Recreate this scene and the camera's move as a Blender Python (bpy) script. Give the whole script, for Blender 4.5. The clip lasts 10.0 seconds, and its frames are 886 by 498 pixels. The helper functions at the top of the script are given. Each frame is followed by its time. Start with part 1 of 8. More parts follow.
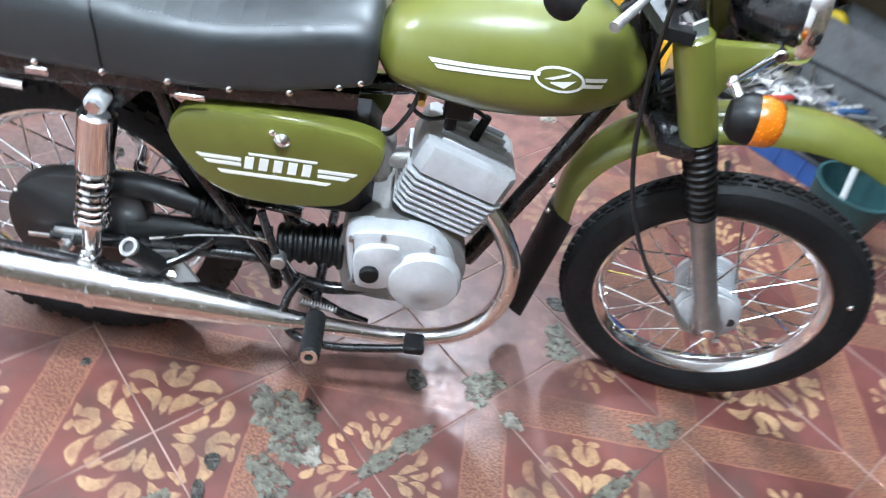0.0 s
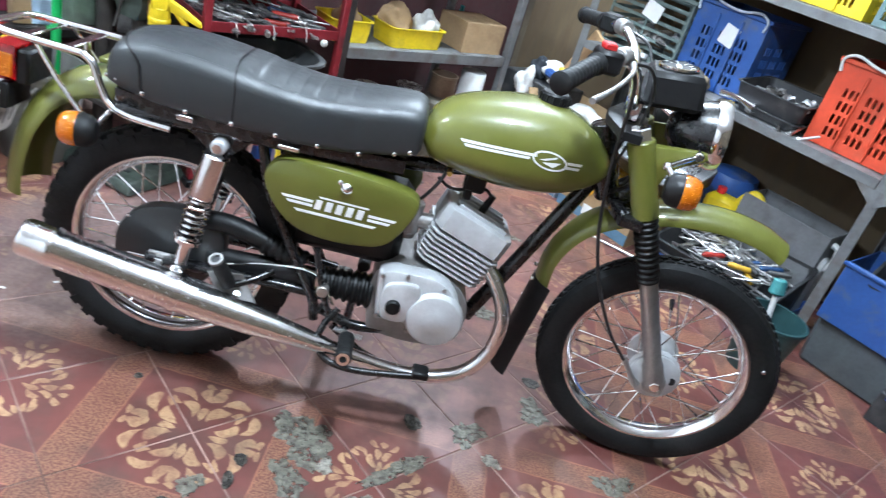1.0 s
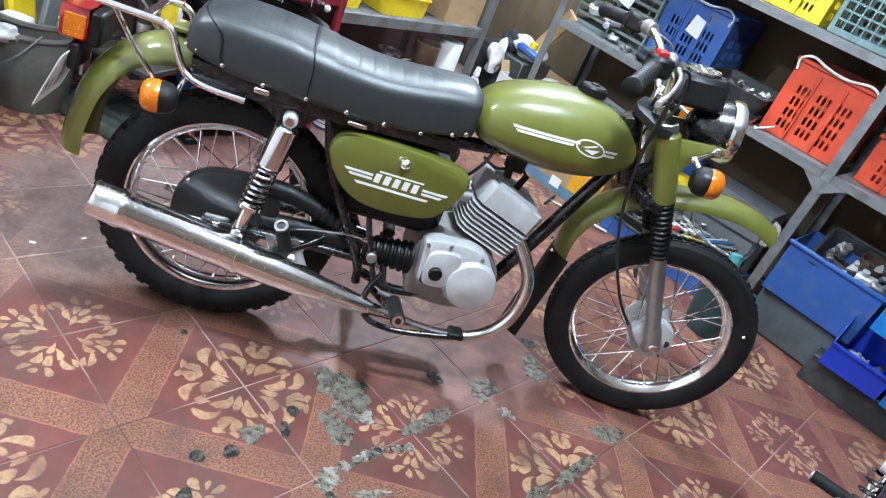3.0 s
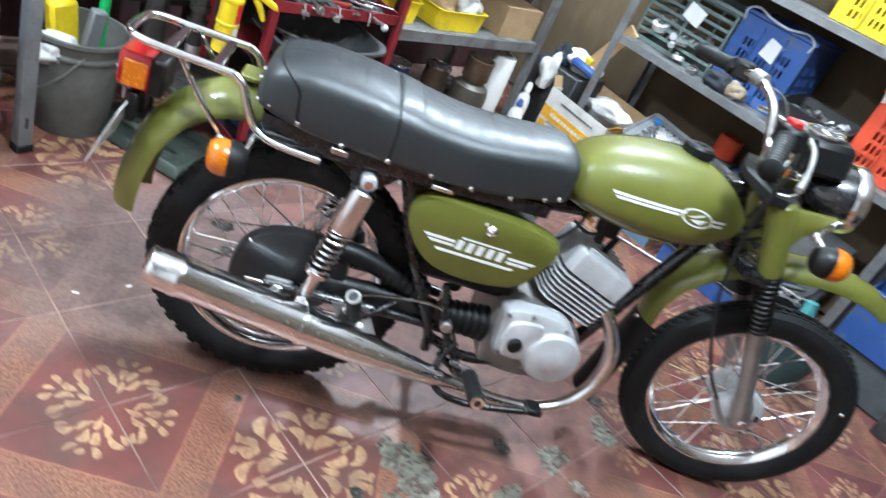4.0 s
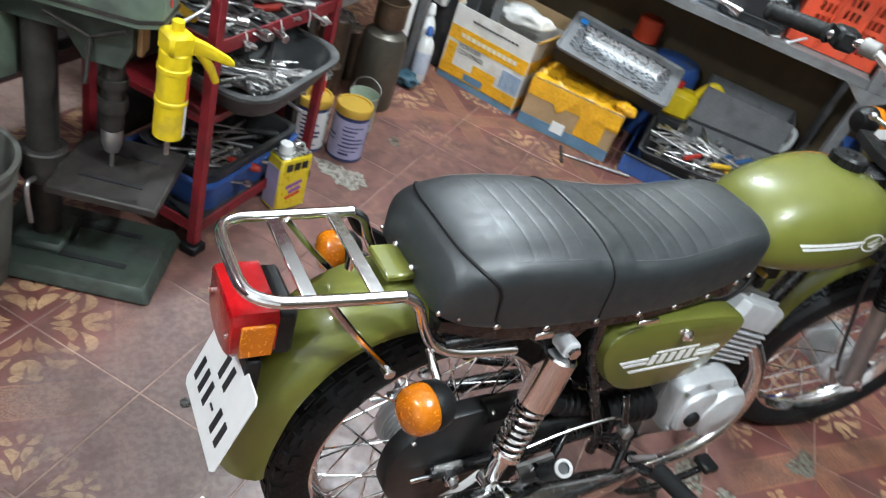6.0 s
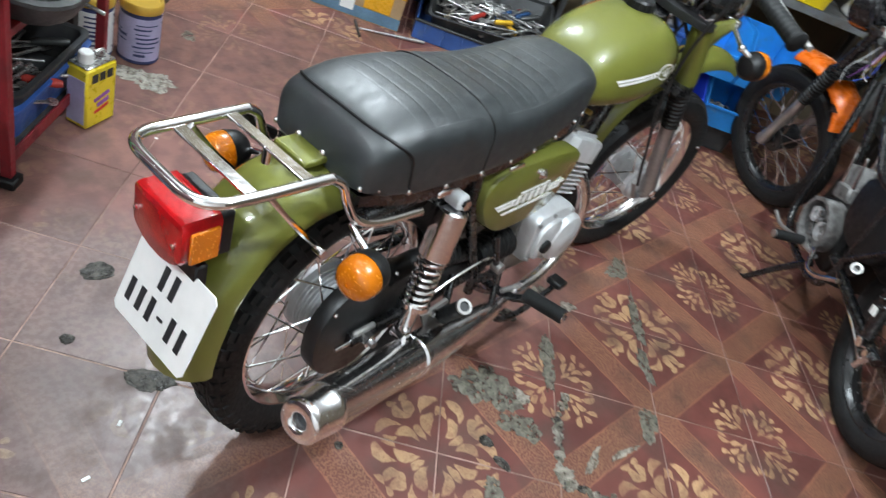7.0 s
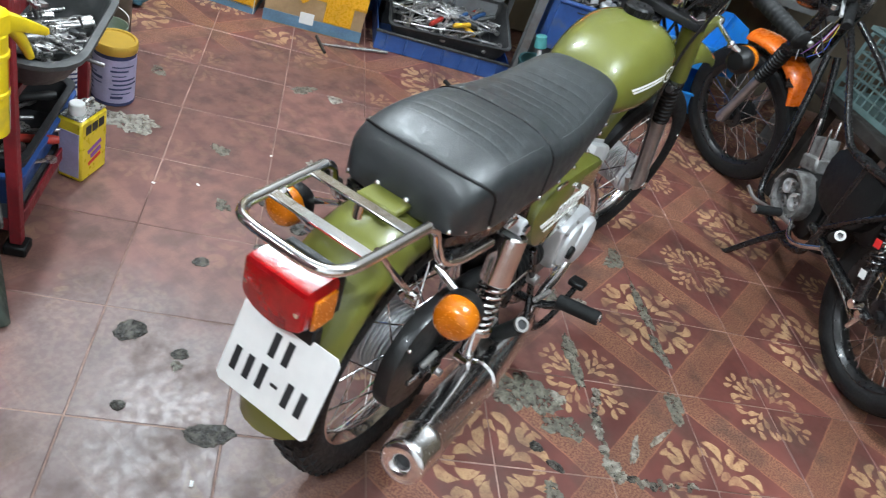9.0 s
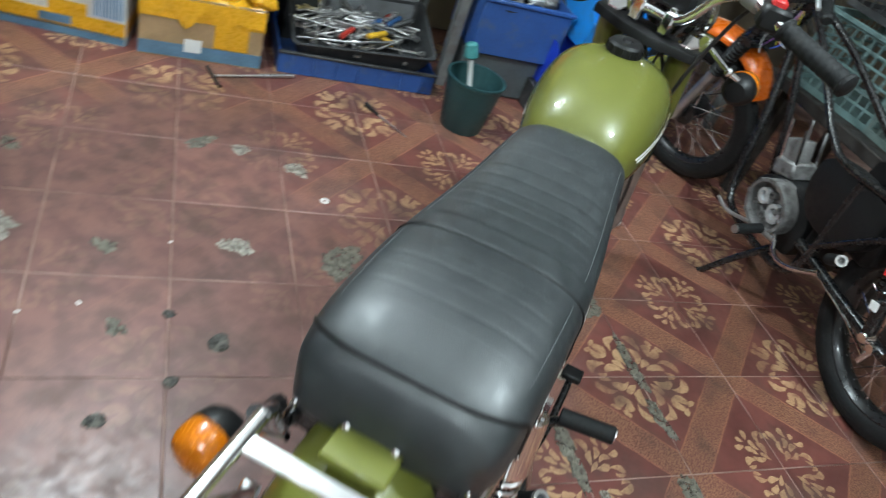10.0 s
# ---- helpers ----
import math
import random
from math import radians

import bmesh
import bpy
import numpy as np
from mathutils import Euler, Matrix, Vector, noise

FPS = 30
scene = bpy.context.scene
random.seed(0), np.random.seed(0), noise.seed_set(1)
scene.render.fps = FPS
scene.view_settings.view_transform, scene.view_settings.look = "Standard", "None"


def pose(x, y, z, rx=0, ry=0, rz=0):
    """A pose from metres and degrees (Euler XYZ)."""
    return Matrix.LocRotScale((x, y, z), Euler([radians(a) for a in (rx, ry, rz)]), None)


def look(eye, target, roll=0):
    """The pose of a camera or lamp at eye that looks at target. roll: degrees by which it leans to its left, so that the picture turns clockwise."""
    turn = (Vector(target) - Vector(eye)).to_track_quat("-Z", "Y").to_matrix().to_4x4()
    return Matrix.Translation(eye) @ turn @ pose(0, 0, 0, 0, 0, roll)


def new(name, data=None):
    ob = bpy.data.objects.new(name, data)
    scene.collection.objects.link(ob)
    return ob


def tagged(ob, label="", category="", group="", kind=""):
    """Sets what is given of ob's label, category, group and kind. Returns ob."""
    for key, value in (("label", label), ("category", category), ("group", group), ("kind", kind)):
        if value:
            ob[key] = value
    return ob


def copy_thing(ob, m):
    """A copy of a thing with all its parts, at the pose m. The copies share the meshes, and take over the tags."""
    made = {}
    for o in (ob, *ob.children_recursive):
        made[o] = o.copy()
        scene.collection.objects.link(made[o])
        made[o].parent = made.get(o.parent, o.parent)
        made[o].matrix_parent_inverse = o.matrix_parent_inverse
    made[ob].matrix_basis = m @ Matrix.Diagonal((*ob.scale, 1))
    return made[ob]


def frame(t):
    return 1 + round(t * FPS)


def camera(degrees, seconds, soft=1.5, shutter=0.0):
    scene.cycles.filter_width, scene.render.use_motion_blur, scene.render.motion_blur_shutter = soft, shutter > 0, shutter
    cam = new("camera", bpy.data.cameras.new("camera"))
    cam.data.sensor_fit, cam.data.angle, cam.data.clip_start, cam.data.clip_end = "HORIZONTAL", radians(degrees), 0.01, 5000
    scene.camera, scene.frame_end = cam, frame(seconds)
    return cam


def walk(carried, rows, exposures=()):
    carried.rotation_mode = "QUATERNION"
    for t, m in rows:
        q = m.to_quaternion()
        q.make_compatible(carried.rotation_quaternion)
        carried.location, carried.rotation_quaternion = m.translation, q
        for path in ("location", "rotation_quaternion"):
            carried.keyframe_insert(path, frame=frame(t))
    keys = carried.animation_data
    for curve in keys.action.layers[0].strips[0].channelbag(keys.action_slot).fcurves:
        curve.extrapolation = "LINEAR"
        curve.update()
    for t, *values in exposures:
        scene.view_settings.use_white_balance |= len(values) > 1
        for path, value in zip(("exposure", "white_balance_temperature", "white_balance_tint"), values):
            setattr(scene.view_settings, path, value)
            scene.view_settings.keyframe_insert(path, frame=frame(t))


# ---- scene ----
cam = camera(63.5, 10.0, soft=1.1, shutter=0.4)
PATH = [
    (0, (0.551, -1.045, 1.332), (0.748, 0.376, -0.063), 12.9),
    (0.5, (0.427, -1.305, 1.311), (0.842, 0.274, 0.158), 23.6),
    (1, (0.457, -1.547, 1.295), (0.668, 0.206, 0.355), 17.1),
    (1.5, (0.379, -1.564, 1.32), (0.462, 0.194, 0.369), 14.5),
    (2, (0.266, -1.601, 1.298), (0.505, 0.129, 0.323), 15.7),
    (2.2, (0.231, -1.612, 1.303), (0.577, 0.1, 0.329), 17.9),
    (3.3, (0.066, -1.657, 1.299), (0.607, 0.018, 0.35), 26.4),
    (3.5, (0.045, -1.624, 1.241), (0.613, 0.046, 0.301), 28.5),
    (4, (-0.062, -1.396, 1.318), (0.414, 0.262, 0.308), 25.2),
    (4.5, (-0.276, -1.22, 1.323), (0.11, 0.446, 0.284), 22.3),
    (5, (-0.488, -1.049, 1.347), (0.067, 0.594, 0.35), 21.2),
    (5.2, (-0.464, -0.956, 1.338), (0.131, 0.651, 0.308), 17.6),
    (6.3, (-0.719, -0.579, 1.364), (0.442, 0.501, 0.144), 23.5),
    (6.5, (-0.775, -0.562, 1.358), (0.474, 0.394, 0.123), 23.8),
    (7, (-0.835, -0.602, 1.349), (0.571, 0.109, 0.118), 25.4),
    (7.5, (-0.947, -0.689, 1.361), (0.55, 0.051, 0.262), 19),
    (8, (-0.945, -0.676, 1.407), (0.594, 0.043, 0.351), 17.3),
    (8.5, (-0.98, -0.563, 1.374), (0.562, 0.106, 0.288), 20.8),
    (9, (-0.973, -0.393, 1.343), (0.535, 0.161, 0.151), 23),
    (9.5, (-0.839, -0.232, 1.335), (0.648, 0.306, 0.111), 22.7),
    (10, (-0.594, -0.065, 1.314), (0.978, 0.255, 0.121), 21.6),
]
walk(cam, [(t, look(eye, target, roll)) for t, eye, target, roll in PATH], [(0, 0.72, 5950, 10), (1, 0.52, 5880, 10), (2, 0.47, 5880, 10), (3.5, 0.53, 6000, 9), (4.5, 0.53, 6050, 9), (5, 0.3, 6250, 10), (6.5, 0.06, 6480, 9), (8, 0.18, 6450, 9), (9, 0.10, 6400, 9), (9.5, 0.15, 6400, 8), (10, -0.10, 6350, 3)])

# ---- world and lamps ----
# Room axes: r runs along the storage rack, s runs towards it.
TURN = -50.5


def room(r, s, z=0.0, rx=0, ry=0, rz=0):
    """A pose in the room's own axes."""
    return pose(0, 0, 0, 0, 0, TURN) @ pose(r, s, z, rx, ry, rz)


world = bpy.data.worlds.new("world")
world.use_nodes = True
world.node_tree.nodes["Background"].inputs[0].default_value = (0.75, 0.85, 1.0, 1)
world.node_tree.nodes["Background"].inputs[1].default_value = 0.03
scene.world = world


def lamp(name, m, power, radius, colour):
    data = bpy.data.lights.new(name, "POINT")
    data.shadow_soft_size, data.energy, data.color = radius, power, colour
    ob = new(name, data)
    ob.matrix_world = m
    return ob


# One lamp for each bulb under the ceiling; the third is an added, unseen fill.
BULBS = [(-0.54, 1.62, 2.50, 152), (0.90, -0.16, 2.50, 135), (-1.0, -1.45, 2.50, 110)]
for r, s, z, power in BULBS:
    lamp("bulb_lamp", room(r, s, z - 0.06), power, 0.075, (0.82, 0.925, 1.0))

# Unseen tube assumed over the bench by the dark wall; adds floor sheen.
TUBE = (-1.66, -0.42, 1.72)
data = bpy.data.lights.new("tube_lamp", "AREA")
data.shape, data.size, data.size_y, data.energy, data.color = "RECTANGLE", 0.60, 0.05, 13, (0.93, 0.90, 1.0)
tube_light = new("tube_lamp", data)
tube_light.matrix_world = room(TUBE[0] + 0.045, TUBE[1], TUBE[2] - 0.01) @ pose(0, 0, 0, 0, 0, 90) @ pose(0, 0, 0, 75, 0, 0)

# ---- mesh tools ----
def unit(v):
    v = np.asarray(v, float)
    return v / max(np.linalg.norm(v), 1e-9)


def square_to(d):
    """Two directions square to d."""
    d = unit(d)
    a = np.array((0, 0, 1.0)) if abs(d[2]) < 0.9 else np.array((1.0, 0, 0))
    x = unit(np.cross(a, d))
    return x, np.cross(d, x)


def spline(pts, steps=6, closed=False):
    """A Catmull-Rom curve through points of any dimension."""
    p = np.asarray(pts, float)
    n = len(p)
    out = []
    for k in range(n if closed else n - 1):
        if closed:
            a, b, c, d = p[k - 1], p[k], p[(k + 1) % n], p[(k + 2) % n]
        else:
            b, c = p[k], p[k + 1]
            a, d = (p[k - 1] if k else 2 * b - c), (p[k + 2] if k + 2 < n else 2 * c - b)
        for j in range(steps):
            t = j / steps
            out.append(0.5 * (2 * b + (c - a) * t + (2 * a - 5 * b + 4 * c - d) * t**2 + (3 * b - a - 3 * c + d) * t**3))
    if not closed:
        out.append(p[-1])
    return np.array(out)


class Shape:
    """Collects faces for one mesh."""

    def __init__(self):
        self.v, self.f = [], []

    def add(self, verts, faces):
        k = len(self.v)
        self.v += [tuple(float(c) for c in p) for p in verts]
        self.f += [tuple(i + k for i in face) for face in faces]
        return self

    def loft(self, rings, cap=True, wrap=False, closed=True):
        """Joins rings of equal count; closed: each ring is a loop; wrap: the last ring joins the first."""
        n, m = len(rings[0]), len(rings)
        verts = [p for ring in rings for p in ring]
        faces = []
        for a in range(m if wrap else m - 1):
            b = (a + 1) % m
            for i in range(n if closed else n - 1):
                j = (i + 1) % n
                faces.append((a * n + i, a * n + j, b * n + j, b * n + i))
        if cap and not wrap and closed:
            faces += [tuple(range(n))[::-1], tuple(range((m - 1) * n, m * n))]
        return self.add(verts, faces)

    def tube(self, pts, r, n=10, steps=6, closed=False, cap=True, flat=1.0):
        p = spline(pts, steps, closed) if steps > 1 else np.asarray(pts, float)
        rad = np.full(len(p), r, float) if np.isscalar(r) else np.interp(np.linspace(0, 1, len(p)), np.linspace(0, 1, len(r)), r)
        d = np.gradient(p, axis=0) if not closed else np.roll(p, -1, 0) - np.roll(p, 1, 0)
        x, _ = square_to(d[0])
        rings = []
        for k in range(len(p)):
            t = unit(d[k])
            x = unit(x - t * (x @ t))
            y = np.cross(t, x)
            rings.append([p[k] + rad[k] * (math.cos(a) * x + flat * math.sin(a) * y) for a in np.linspace(0, 2 * math.pi, n, False)])
        return self.loft(rings, cap, wrap=closed)

    def cyl(self, a, b, r, r2=None, n=20, bev=0.0):
        a, b = np.asarray(a, float), np.asarray(b, float)
        r2 = r if r2 is None else r2
        h = np.linalg.norm(b - a)
        prof = [(r - bev, 0), (r, bev), (r2, h - bev), (r2 - bev, h)] if bev else [(r, 0), (r2, h)]
        return self.lathe(prof, a, b - a, n)

    def lathe(self, prof, origin, axis, n=24, loop=False, a0=0.0, a1=2 * math.pi):
        """Turns (radius, height) pairs round the axis; loop: the profile closes on itself."""
        o, d = np.asarray(origin, float), unit(axis)
        x, y = square_to(d)
        full = abs(a1 - a0 - 2 * math.pi) < 1e-6
        rings = [[o + d * h + max(r, 1e-5) * (math.cos(a) * x + math.sin(a) * y) for r, h in prof] for a in (np.linspace(a0, a1, n, False) if full else np.linspace(a0, a1, n))]
        k = len(prof)
        self.loft(rings, cap=False, wrap=full, closed=loop)
        if full and not loop:
            base = len(self.v) - n * k
            if prof[0][0] > 1e-4:
                self.f.append(tuple(base + i * k for i in range(n))[::-1])
            if prof[-1][0] > 1e-4:
                self.f.append(tuple(base + i * k + k - 1 for i in range(n)))
        return self

    def box(self, c, size, bev=0.0, m=None, taper=1.0):
        """A box with chamfered edges; taper: the size of its top against its base; m: a turn about its middle."""
        c, h = np.asarray(c, float), np.asarray(size, float) / 2
        bev = min(bev, 0.45 * 2 * h.min())
        verts, ix = [], {}
        for sx in (-1, 1):
            for sy in (-1, 1):
                for sz in (-1, 1):
                    s = np.array((sx, sy, sz))
                    for ax in range(3) if bev else (0,):
                        q = h - bev if bev else h.copy()
                        if bev:
                            q = q.copy()
                            q[ax] = h[ax]
                        p = s * q
                        if sz > 0:
                            p = p * (taper, taper, 1)
                        ix[sx, sy, sz, ax] = len(verts)
                        verts.append(p)
        faces = []
        for ax in range(3):
            o = [k for k in range(3) if k != ax]
            for sg in (-1, 1):
                face = []
                for a, b in ((-1, -1), (1, -1), (1, 1), (-1, 1)):
                    s = [0, 0, 0]
                    s[ax], s[o[0]], s[o[1]] = sg, a, b
                    face.append(ix[s[0], s[1], s[2], ax if bev else 0])
                faces.append(face)
        if bev:
            for ax in range(3):
                o = [k for k in range(3) if k != ax]
                for a in (-1, 1):
                    for b in (-1, 1):
                        s1, s2 = [0, 0, 0], [0, 0, 0]
                        s1[ax], s2[ax] = -1, 1
                        s1[o[0]] = s2[o[0]] = a
                        s1[o[1]] = s2[o[1]] = b
                        faces.append((ix[(*s1, o[0])], ix[(*s2, o[0])], ix[(*s2, o[1])], ix[(*s1, o[1])]))
            for sx in (-1, 1):
                for sy in (-1, 1):
                    for sz in (-1, 1):
                        faces.append(tuple(ix[sx, sy, sz, k] for k in range(3)))
        if m is not None:
            r = np.array(m.to_3x3())
            verts = [r @ p for p in verts]
        return self.add([p + c for p in verts], faces)

    def prism(self, outline, frame3, d0, d1, bev=0.0, smooth=0):
        """An outline (a, b) pushed from d0 to d1; frame3: origin, a's way, b's way, the depth's way."""
        q = spline(outline, smooth, True) if smooth else np.asarray(outline, float)
        o, ea, eb, ed = (np.asarray(k, float) for k in frame3)
        mid = q.mean(0)
        t = np.roll(q, -1, 0) - np.roll(q, 1, 0)
        nrm = np.stack([t[:, 1], -t[:, 0]], 1)
        nrm /= np.linalg.norm(nrm, axis=1)[:, None] + 1e-9
        if ((q - mid) * nrm).sum() < 0:
            nrm = -nrm
        s = 1 if d1 > d0 else -1
        levels = [(0, d0), (0, d1 - s * bev), (bev * 0.3, d1 - s * bev * 0.3), (bev, d1)] if bev else [(0, d0), (0, d1)]
        rings = [[o + ea * a + eb * b + ed * d for a, b in q - nrm * ins] for ins, d in levels]
        return self.loft(rings)

    def ball(self, c, r, n=14, m=10):
        r = np.full(3, r, float) if np.isscalar(r) else np.asarray(r, float)
        rings = [[np.asarray(c) + r * (math.cos(a) * math.sin(e), math.sin(a) * math.sin(e), math.cos(e)) for a in np.linspace(0, 2 * math.pi, n, False)] for e in np.linspace(0.02, math.pi - 0.02, m)]
        return self.loft(rings)

    def moved(self, m):
        r, t = np.array(m.to_3x3()), np.array(m.translation)
        self.v = [tuple(r @ np.array(p) + t) for p in self.v]
        return self

    def mesh(self, name, angle=38):
        me = bpy.data.meshes.new(name)
        me.from_pydata(self.v, [], self.f)
        if len(self.f) < 40000:
            bm = bmesh.new()
            bm.from_mesh(me)
            bmesh.ops.recalc_face_normals(bm, faces=bm.faces)
            bm.to_mesh(me)
            bm.free()
        me.polygons.foreach_set("use_smooth", [True] * len(me.polygons))
        me.set_sharp_from_angle(angle=radians(angle))
        me.update()
        return me


def part(name, shape, material, parent=None, label="", angle=38):
    """Links a shape as one mesh object, under a thing or a part where one is given."""
    ob = new(name, shape.mesh(name, angle))
    ob.data.materials.append(material)
    if parent is not None:
        ob.parent = parent
    if label:
        ob["label"] = label
    return ob


def thing(name, label, category, m=None, group="", kind=""):
    """An empty at a thing's base that holds its parts."""
    ob = new(name)
    ob.empty_display_size = 0.1
    if m is not None:
        ob.matrix_world = m
    return tagged(ob, label, category, group, kind)


def single(name, shape, material, label, category, m=None, group="", kind="", angle=38):
    """A thing of one mesh."""
    ob = part(name, shape, material, None, "", angle)
    if m is not None:
        ob.matrix_world = m
    return tagged(ob, label, category, group, kind)


XZ = ((0, 0, 0), (1, 0, 0), (0, 0, 1), (0, 1, 0))
XY = ((0, 0, 0), (1, 0, 0), (0, 1, 0), (0, 0, 1))


# ---- materials ----
def tree(name):
    m = bpy.data.materials.new(name)
    m.use_nodes = True
    return m, m.node_tree.nodes, m.node_tree.links, m.node_tree.nodes["Principled BSDF"]


def mat(name, col, rough=0.5, metal=0.0, var=0.2, scale=6.0, bump=0.0, bscale=80.0, coat=0.0, dirt=None, amount=0.5, dscale=5.0, rvar=0.15, trans=0.0, stretch=(1, 1, 1), vary=0.0, spec=0.5):
    """A surface with two scales of uneven colour, uneven gloss, fine relief and, where wanted, grime of a second colour."""
    m, nodes, links, bsdf = tree(name)
    co = nodes.new("ShaderNodeTexCoord")
    mp = nodes.new("ShaderNodeMapping")
    mp.inputs["Scale"].default_value = stretch
    links.new(co.outputs["Object"], mp.inputs[0])
    oi = nodes.new("ShaderNodeObjectInfo")
    shift = nodes.new("ShaderNodeVectorMath")
    shift.operation = "ADD"
    links.new(mp.outputs[0], shift.inputs[0])
    links.new(oi.outputs["Random"], shift.inputs[1])

    def grain(s, detail=4.0):
        n = nodes.new("ShaderNodeTexNoise")
        n.inputs["Scale"].default_value, n.inputs["Detail"].default_value = s, detail
        links.new(shift.outputs[0], n.inputs["Vector"])
        return n.outputs["Fac"]

    def ramp(src, a, b, lo, hi):
        r = nodes.new("ShaderNodeMapRange")
        for k, v in enumerate((a, b, lo, hi)):
            r.inputs[k + 1].default_value = v
        links.new(src, r.inputs[0])
        return r.outputs[0]

    def mix(fac, a, b, kind="MIX"):
        n = nodes.new("ShaderNodeMix")
        n.data_type, n.blend_type = "RGBA", kind
        for k, v in ((0, fac), (6, a), (7, b)):
            if hasattr(v, "links"):
                links.new(v, n.inputs[k])
            else:
                n.inputs[k].default_value = v if k == 0 else (*v, 1)
        return n.outputs[2]

    big, small = grain(scale), grain(scale * 9, 6)
    val = nodes.new("ShaderNodeMath")
    val.operation = "MULTIPLY"
    links.new(ramp(big, 0.3, 0.7, 1 - var, 1 + var * 0.6), val.inputs[0])
    links.new(ramp(small, 0.3, 0.7, 1 - var * 0.5, 1 + var * 0.4), val.inputs[1])
    out = mix(1.0, col, val.outputs[0], "MULTIPLY")
    if vary:
        out = mix(1.0, out, ramp(oi.outputs["Random"], 0, 1, 1 - vary, 1 + vary), "MULTIPLY")
    r = ramp(small, 0.3, 0.7, max(rough - rvar * 0.5, 0.03), min(rough + rvar, 1))
    if dirt:
        f = ramp(grain(dscale, 8), 0.62 - 0.25 * amount, 0.80 - 0.2 * amount, 0, min(0.95, 0.5 + amount * 0.5))
        out = mix(f, out, dirt)
        n = nodes.new("ShaderNodeMath")
        n.operation, n.inputs[1].default_value = "MULTIPLY_ADD", 0.35
        links.new(f, n.inputs[0])
        links.new(r, n.inputs[2])
        n.use_clamp = True
        r = n.outputs[0]
    links.new(out, bsdf.inputs["Base Color"])
    links.new(r, bsdf.inputs["Roughness"])
    bsdf.inputs["Metallic"].default_value = metal
    bsdf.inputs["Coat Weight"].default_value = coat
    bsdf.inputs["Coat Roughness"].default_value = 0.035
    bsdf.inputs["Transmission Weight"].default_value = trans
    bsdf.inputs["Specular IOR Level"].default_value = spec
    if bump:
        b = nodes.new("ShaderNodeBump")
        b.inputs["Strength"].default_value, b.inputs["Distance"].default_value = min(bump, 1), 0.004
        links.new(grain(bscale, 5), b.inputs["Height"])
        links.new(b.outputs[0], bsdf.inputs["Normal"])
    return m


OLIVE = mat("olive_paint", (0.118, 0.126, 0.019), 0.46, var=0.12, scale=3, coat=1.0, rvar=0.10, spec=0.3)
CHROME = mat("chrome", (0.92, 0.92, 0.93), 0.08, 1.0, var=0.05, scale=12, rvar=0.06)
CHROME_OLD = mat("worn_chrome", (0.92, 0.92, 0.93), 0.16, 1.0, var=0.08, scale=14, rvar=0.12, bump=0.03, bscale=14)
STEEL = mat("grey_steel", (0.42, 0.41, 0.40), 0.38, 0.9, var=0.2, scale=14, bump=0.1)
ALLOY = mat("cast_alloy", (0.58, 0.59, 0.60), 0.42, 0.30, var=0.12, scale=10, bump=0.15, bscale=220, dirt=(0.22, 0.21, 0.2), amount=0.2, dscale=9)
ALLOY_DARK = mat("dull_alloy", (0.30, 0.29, 0.28), 0.5, 0.7, var=0.25, scale=14, bump=0.2)
BLACK = mat("black_enamel", (0.008, 0.008, 0.009), 0.22, var=0.2, coat=0.6, rvar=0.15)
BLACK_DULL = mat("black_plastic", (0.006, 0.0062, 0.0066), 0.44, var=0.3, bump=0.1, bscale=160, spec=0.32)
BLACK_CASE = mat("satin_black", (0.010, 0.0105, 0.011), 0.34, var=0.25, scale=9, coat=0.12, rvar=0.12)
RUBBER = mat("tyre_rubber", (0.0085, 0.009, 0.0095), 0.60, var=0.3, scale=12, bump=0.15, bscale=120, dirt=(0.030, 0.028, 0.026), amount=0.2, dscale=10, spec=0.3)
VINYL = mat("black_vinyl", (0.0140, 0.018, 0.0198), 0.45, var=0.10, scale=5, bump=0.10, bscale=520, rvar=0.12, spec=0.8)
THREAD = mat("grey_thread", (0.16, 0.17, 0.175), 0.7, var=0.3, scale=60)
CAST = mat("sand_cast_alloy", (0.24, 0.235, 0.23), 0.45, 0.5, var=0.3, scale=25, bump=0.3, bscale=150, dirt=(0.06, 0.05, 0.045), amount=0.5, dscale=30)
WHITE = mat("white_print", (0.80, 0.80, 0.78), 0.4, var=0.06)
ORANGE = mat("amber_lens", (0.90, 0.25, 0.004), 0.16, var=0.12, scale=30, trans=0.40, coat=0.6)
RED_LENS = mat("red_lens", (0.62, 0.006, 0.010), 0.12, var=0.25, scale=40, trans=0.45, coat=0.5, bump=0.25, bscale=70)
GLASS = mat("clear_glass", (0.9, 0.92, 0.92), 0.05, var=0.03, trans=0.9)
CABLE = mat("black_cable", (0.015, 0.015, 0.016), 0.4, var=0.1)
INK_AND_HOLES = mat("black_print_and_holes", (0.02, 0.02, 0.022), 0.5, var=0.1)


def glowing(name, strength):
    m, nodes, links, bsdf = tree(name)
    bsdf.inputs["Base Color"].default_value = (0.9, 0.9, 0.9, 1)
    bsdf.inputs["Emission Color"].default_value = (0.82, 0.925, 1.0, 1)
    bsdf.inputs["Emission Strength"].default_value = strength
    return m


BULB_GLOW = glowing("lit_bulb", 60.0)
# For the tube that is only assumed over the bench.
TUBE_GLOW = glowing("assumed_lit_tube", 25.0)

# ---- floor: printed cement tiles ----
TILE = 0.312
FLOOR0 = Vector((-0.07, -0.503, 0))
AXIS_U, AXIS_V = Vector((0.772, 0.6357, 0)), Vector((0.6357, -0.772, 0))


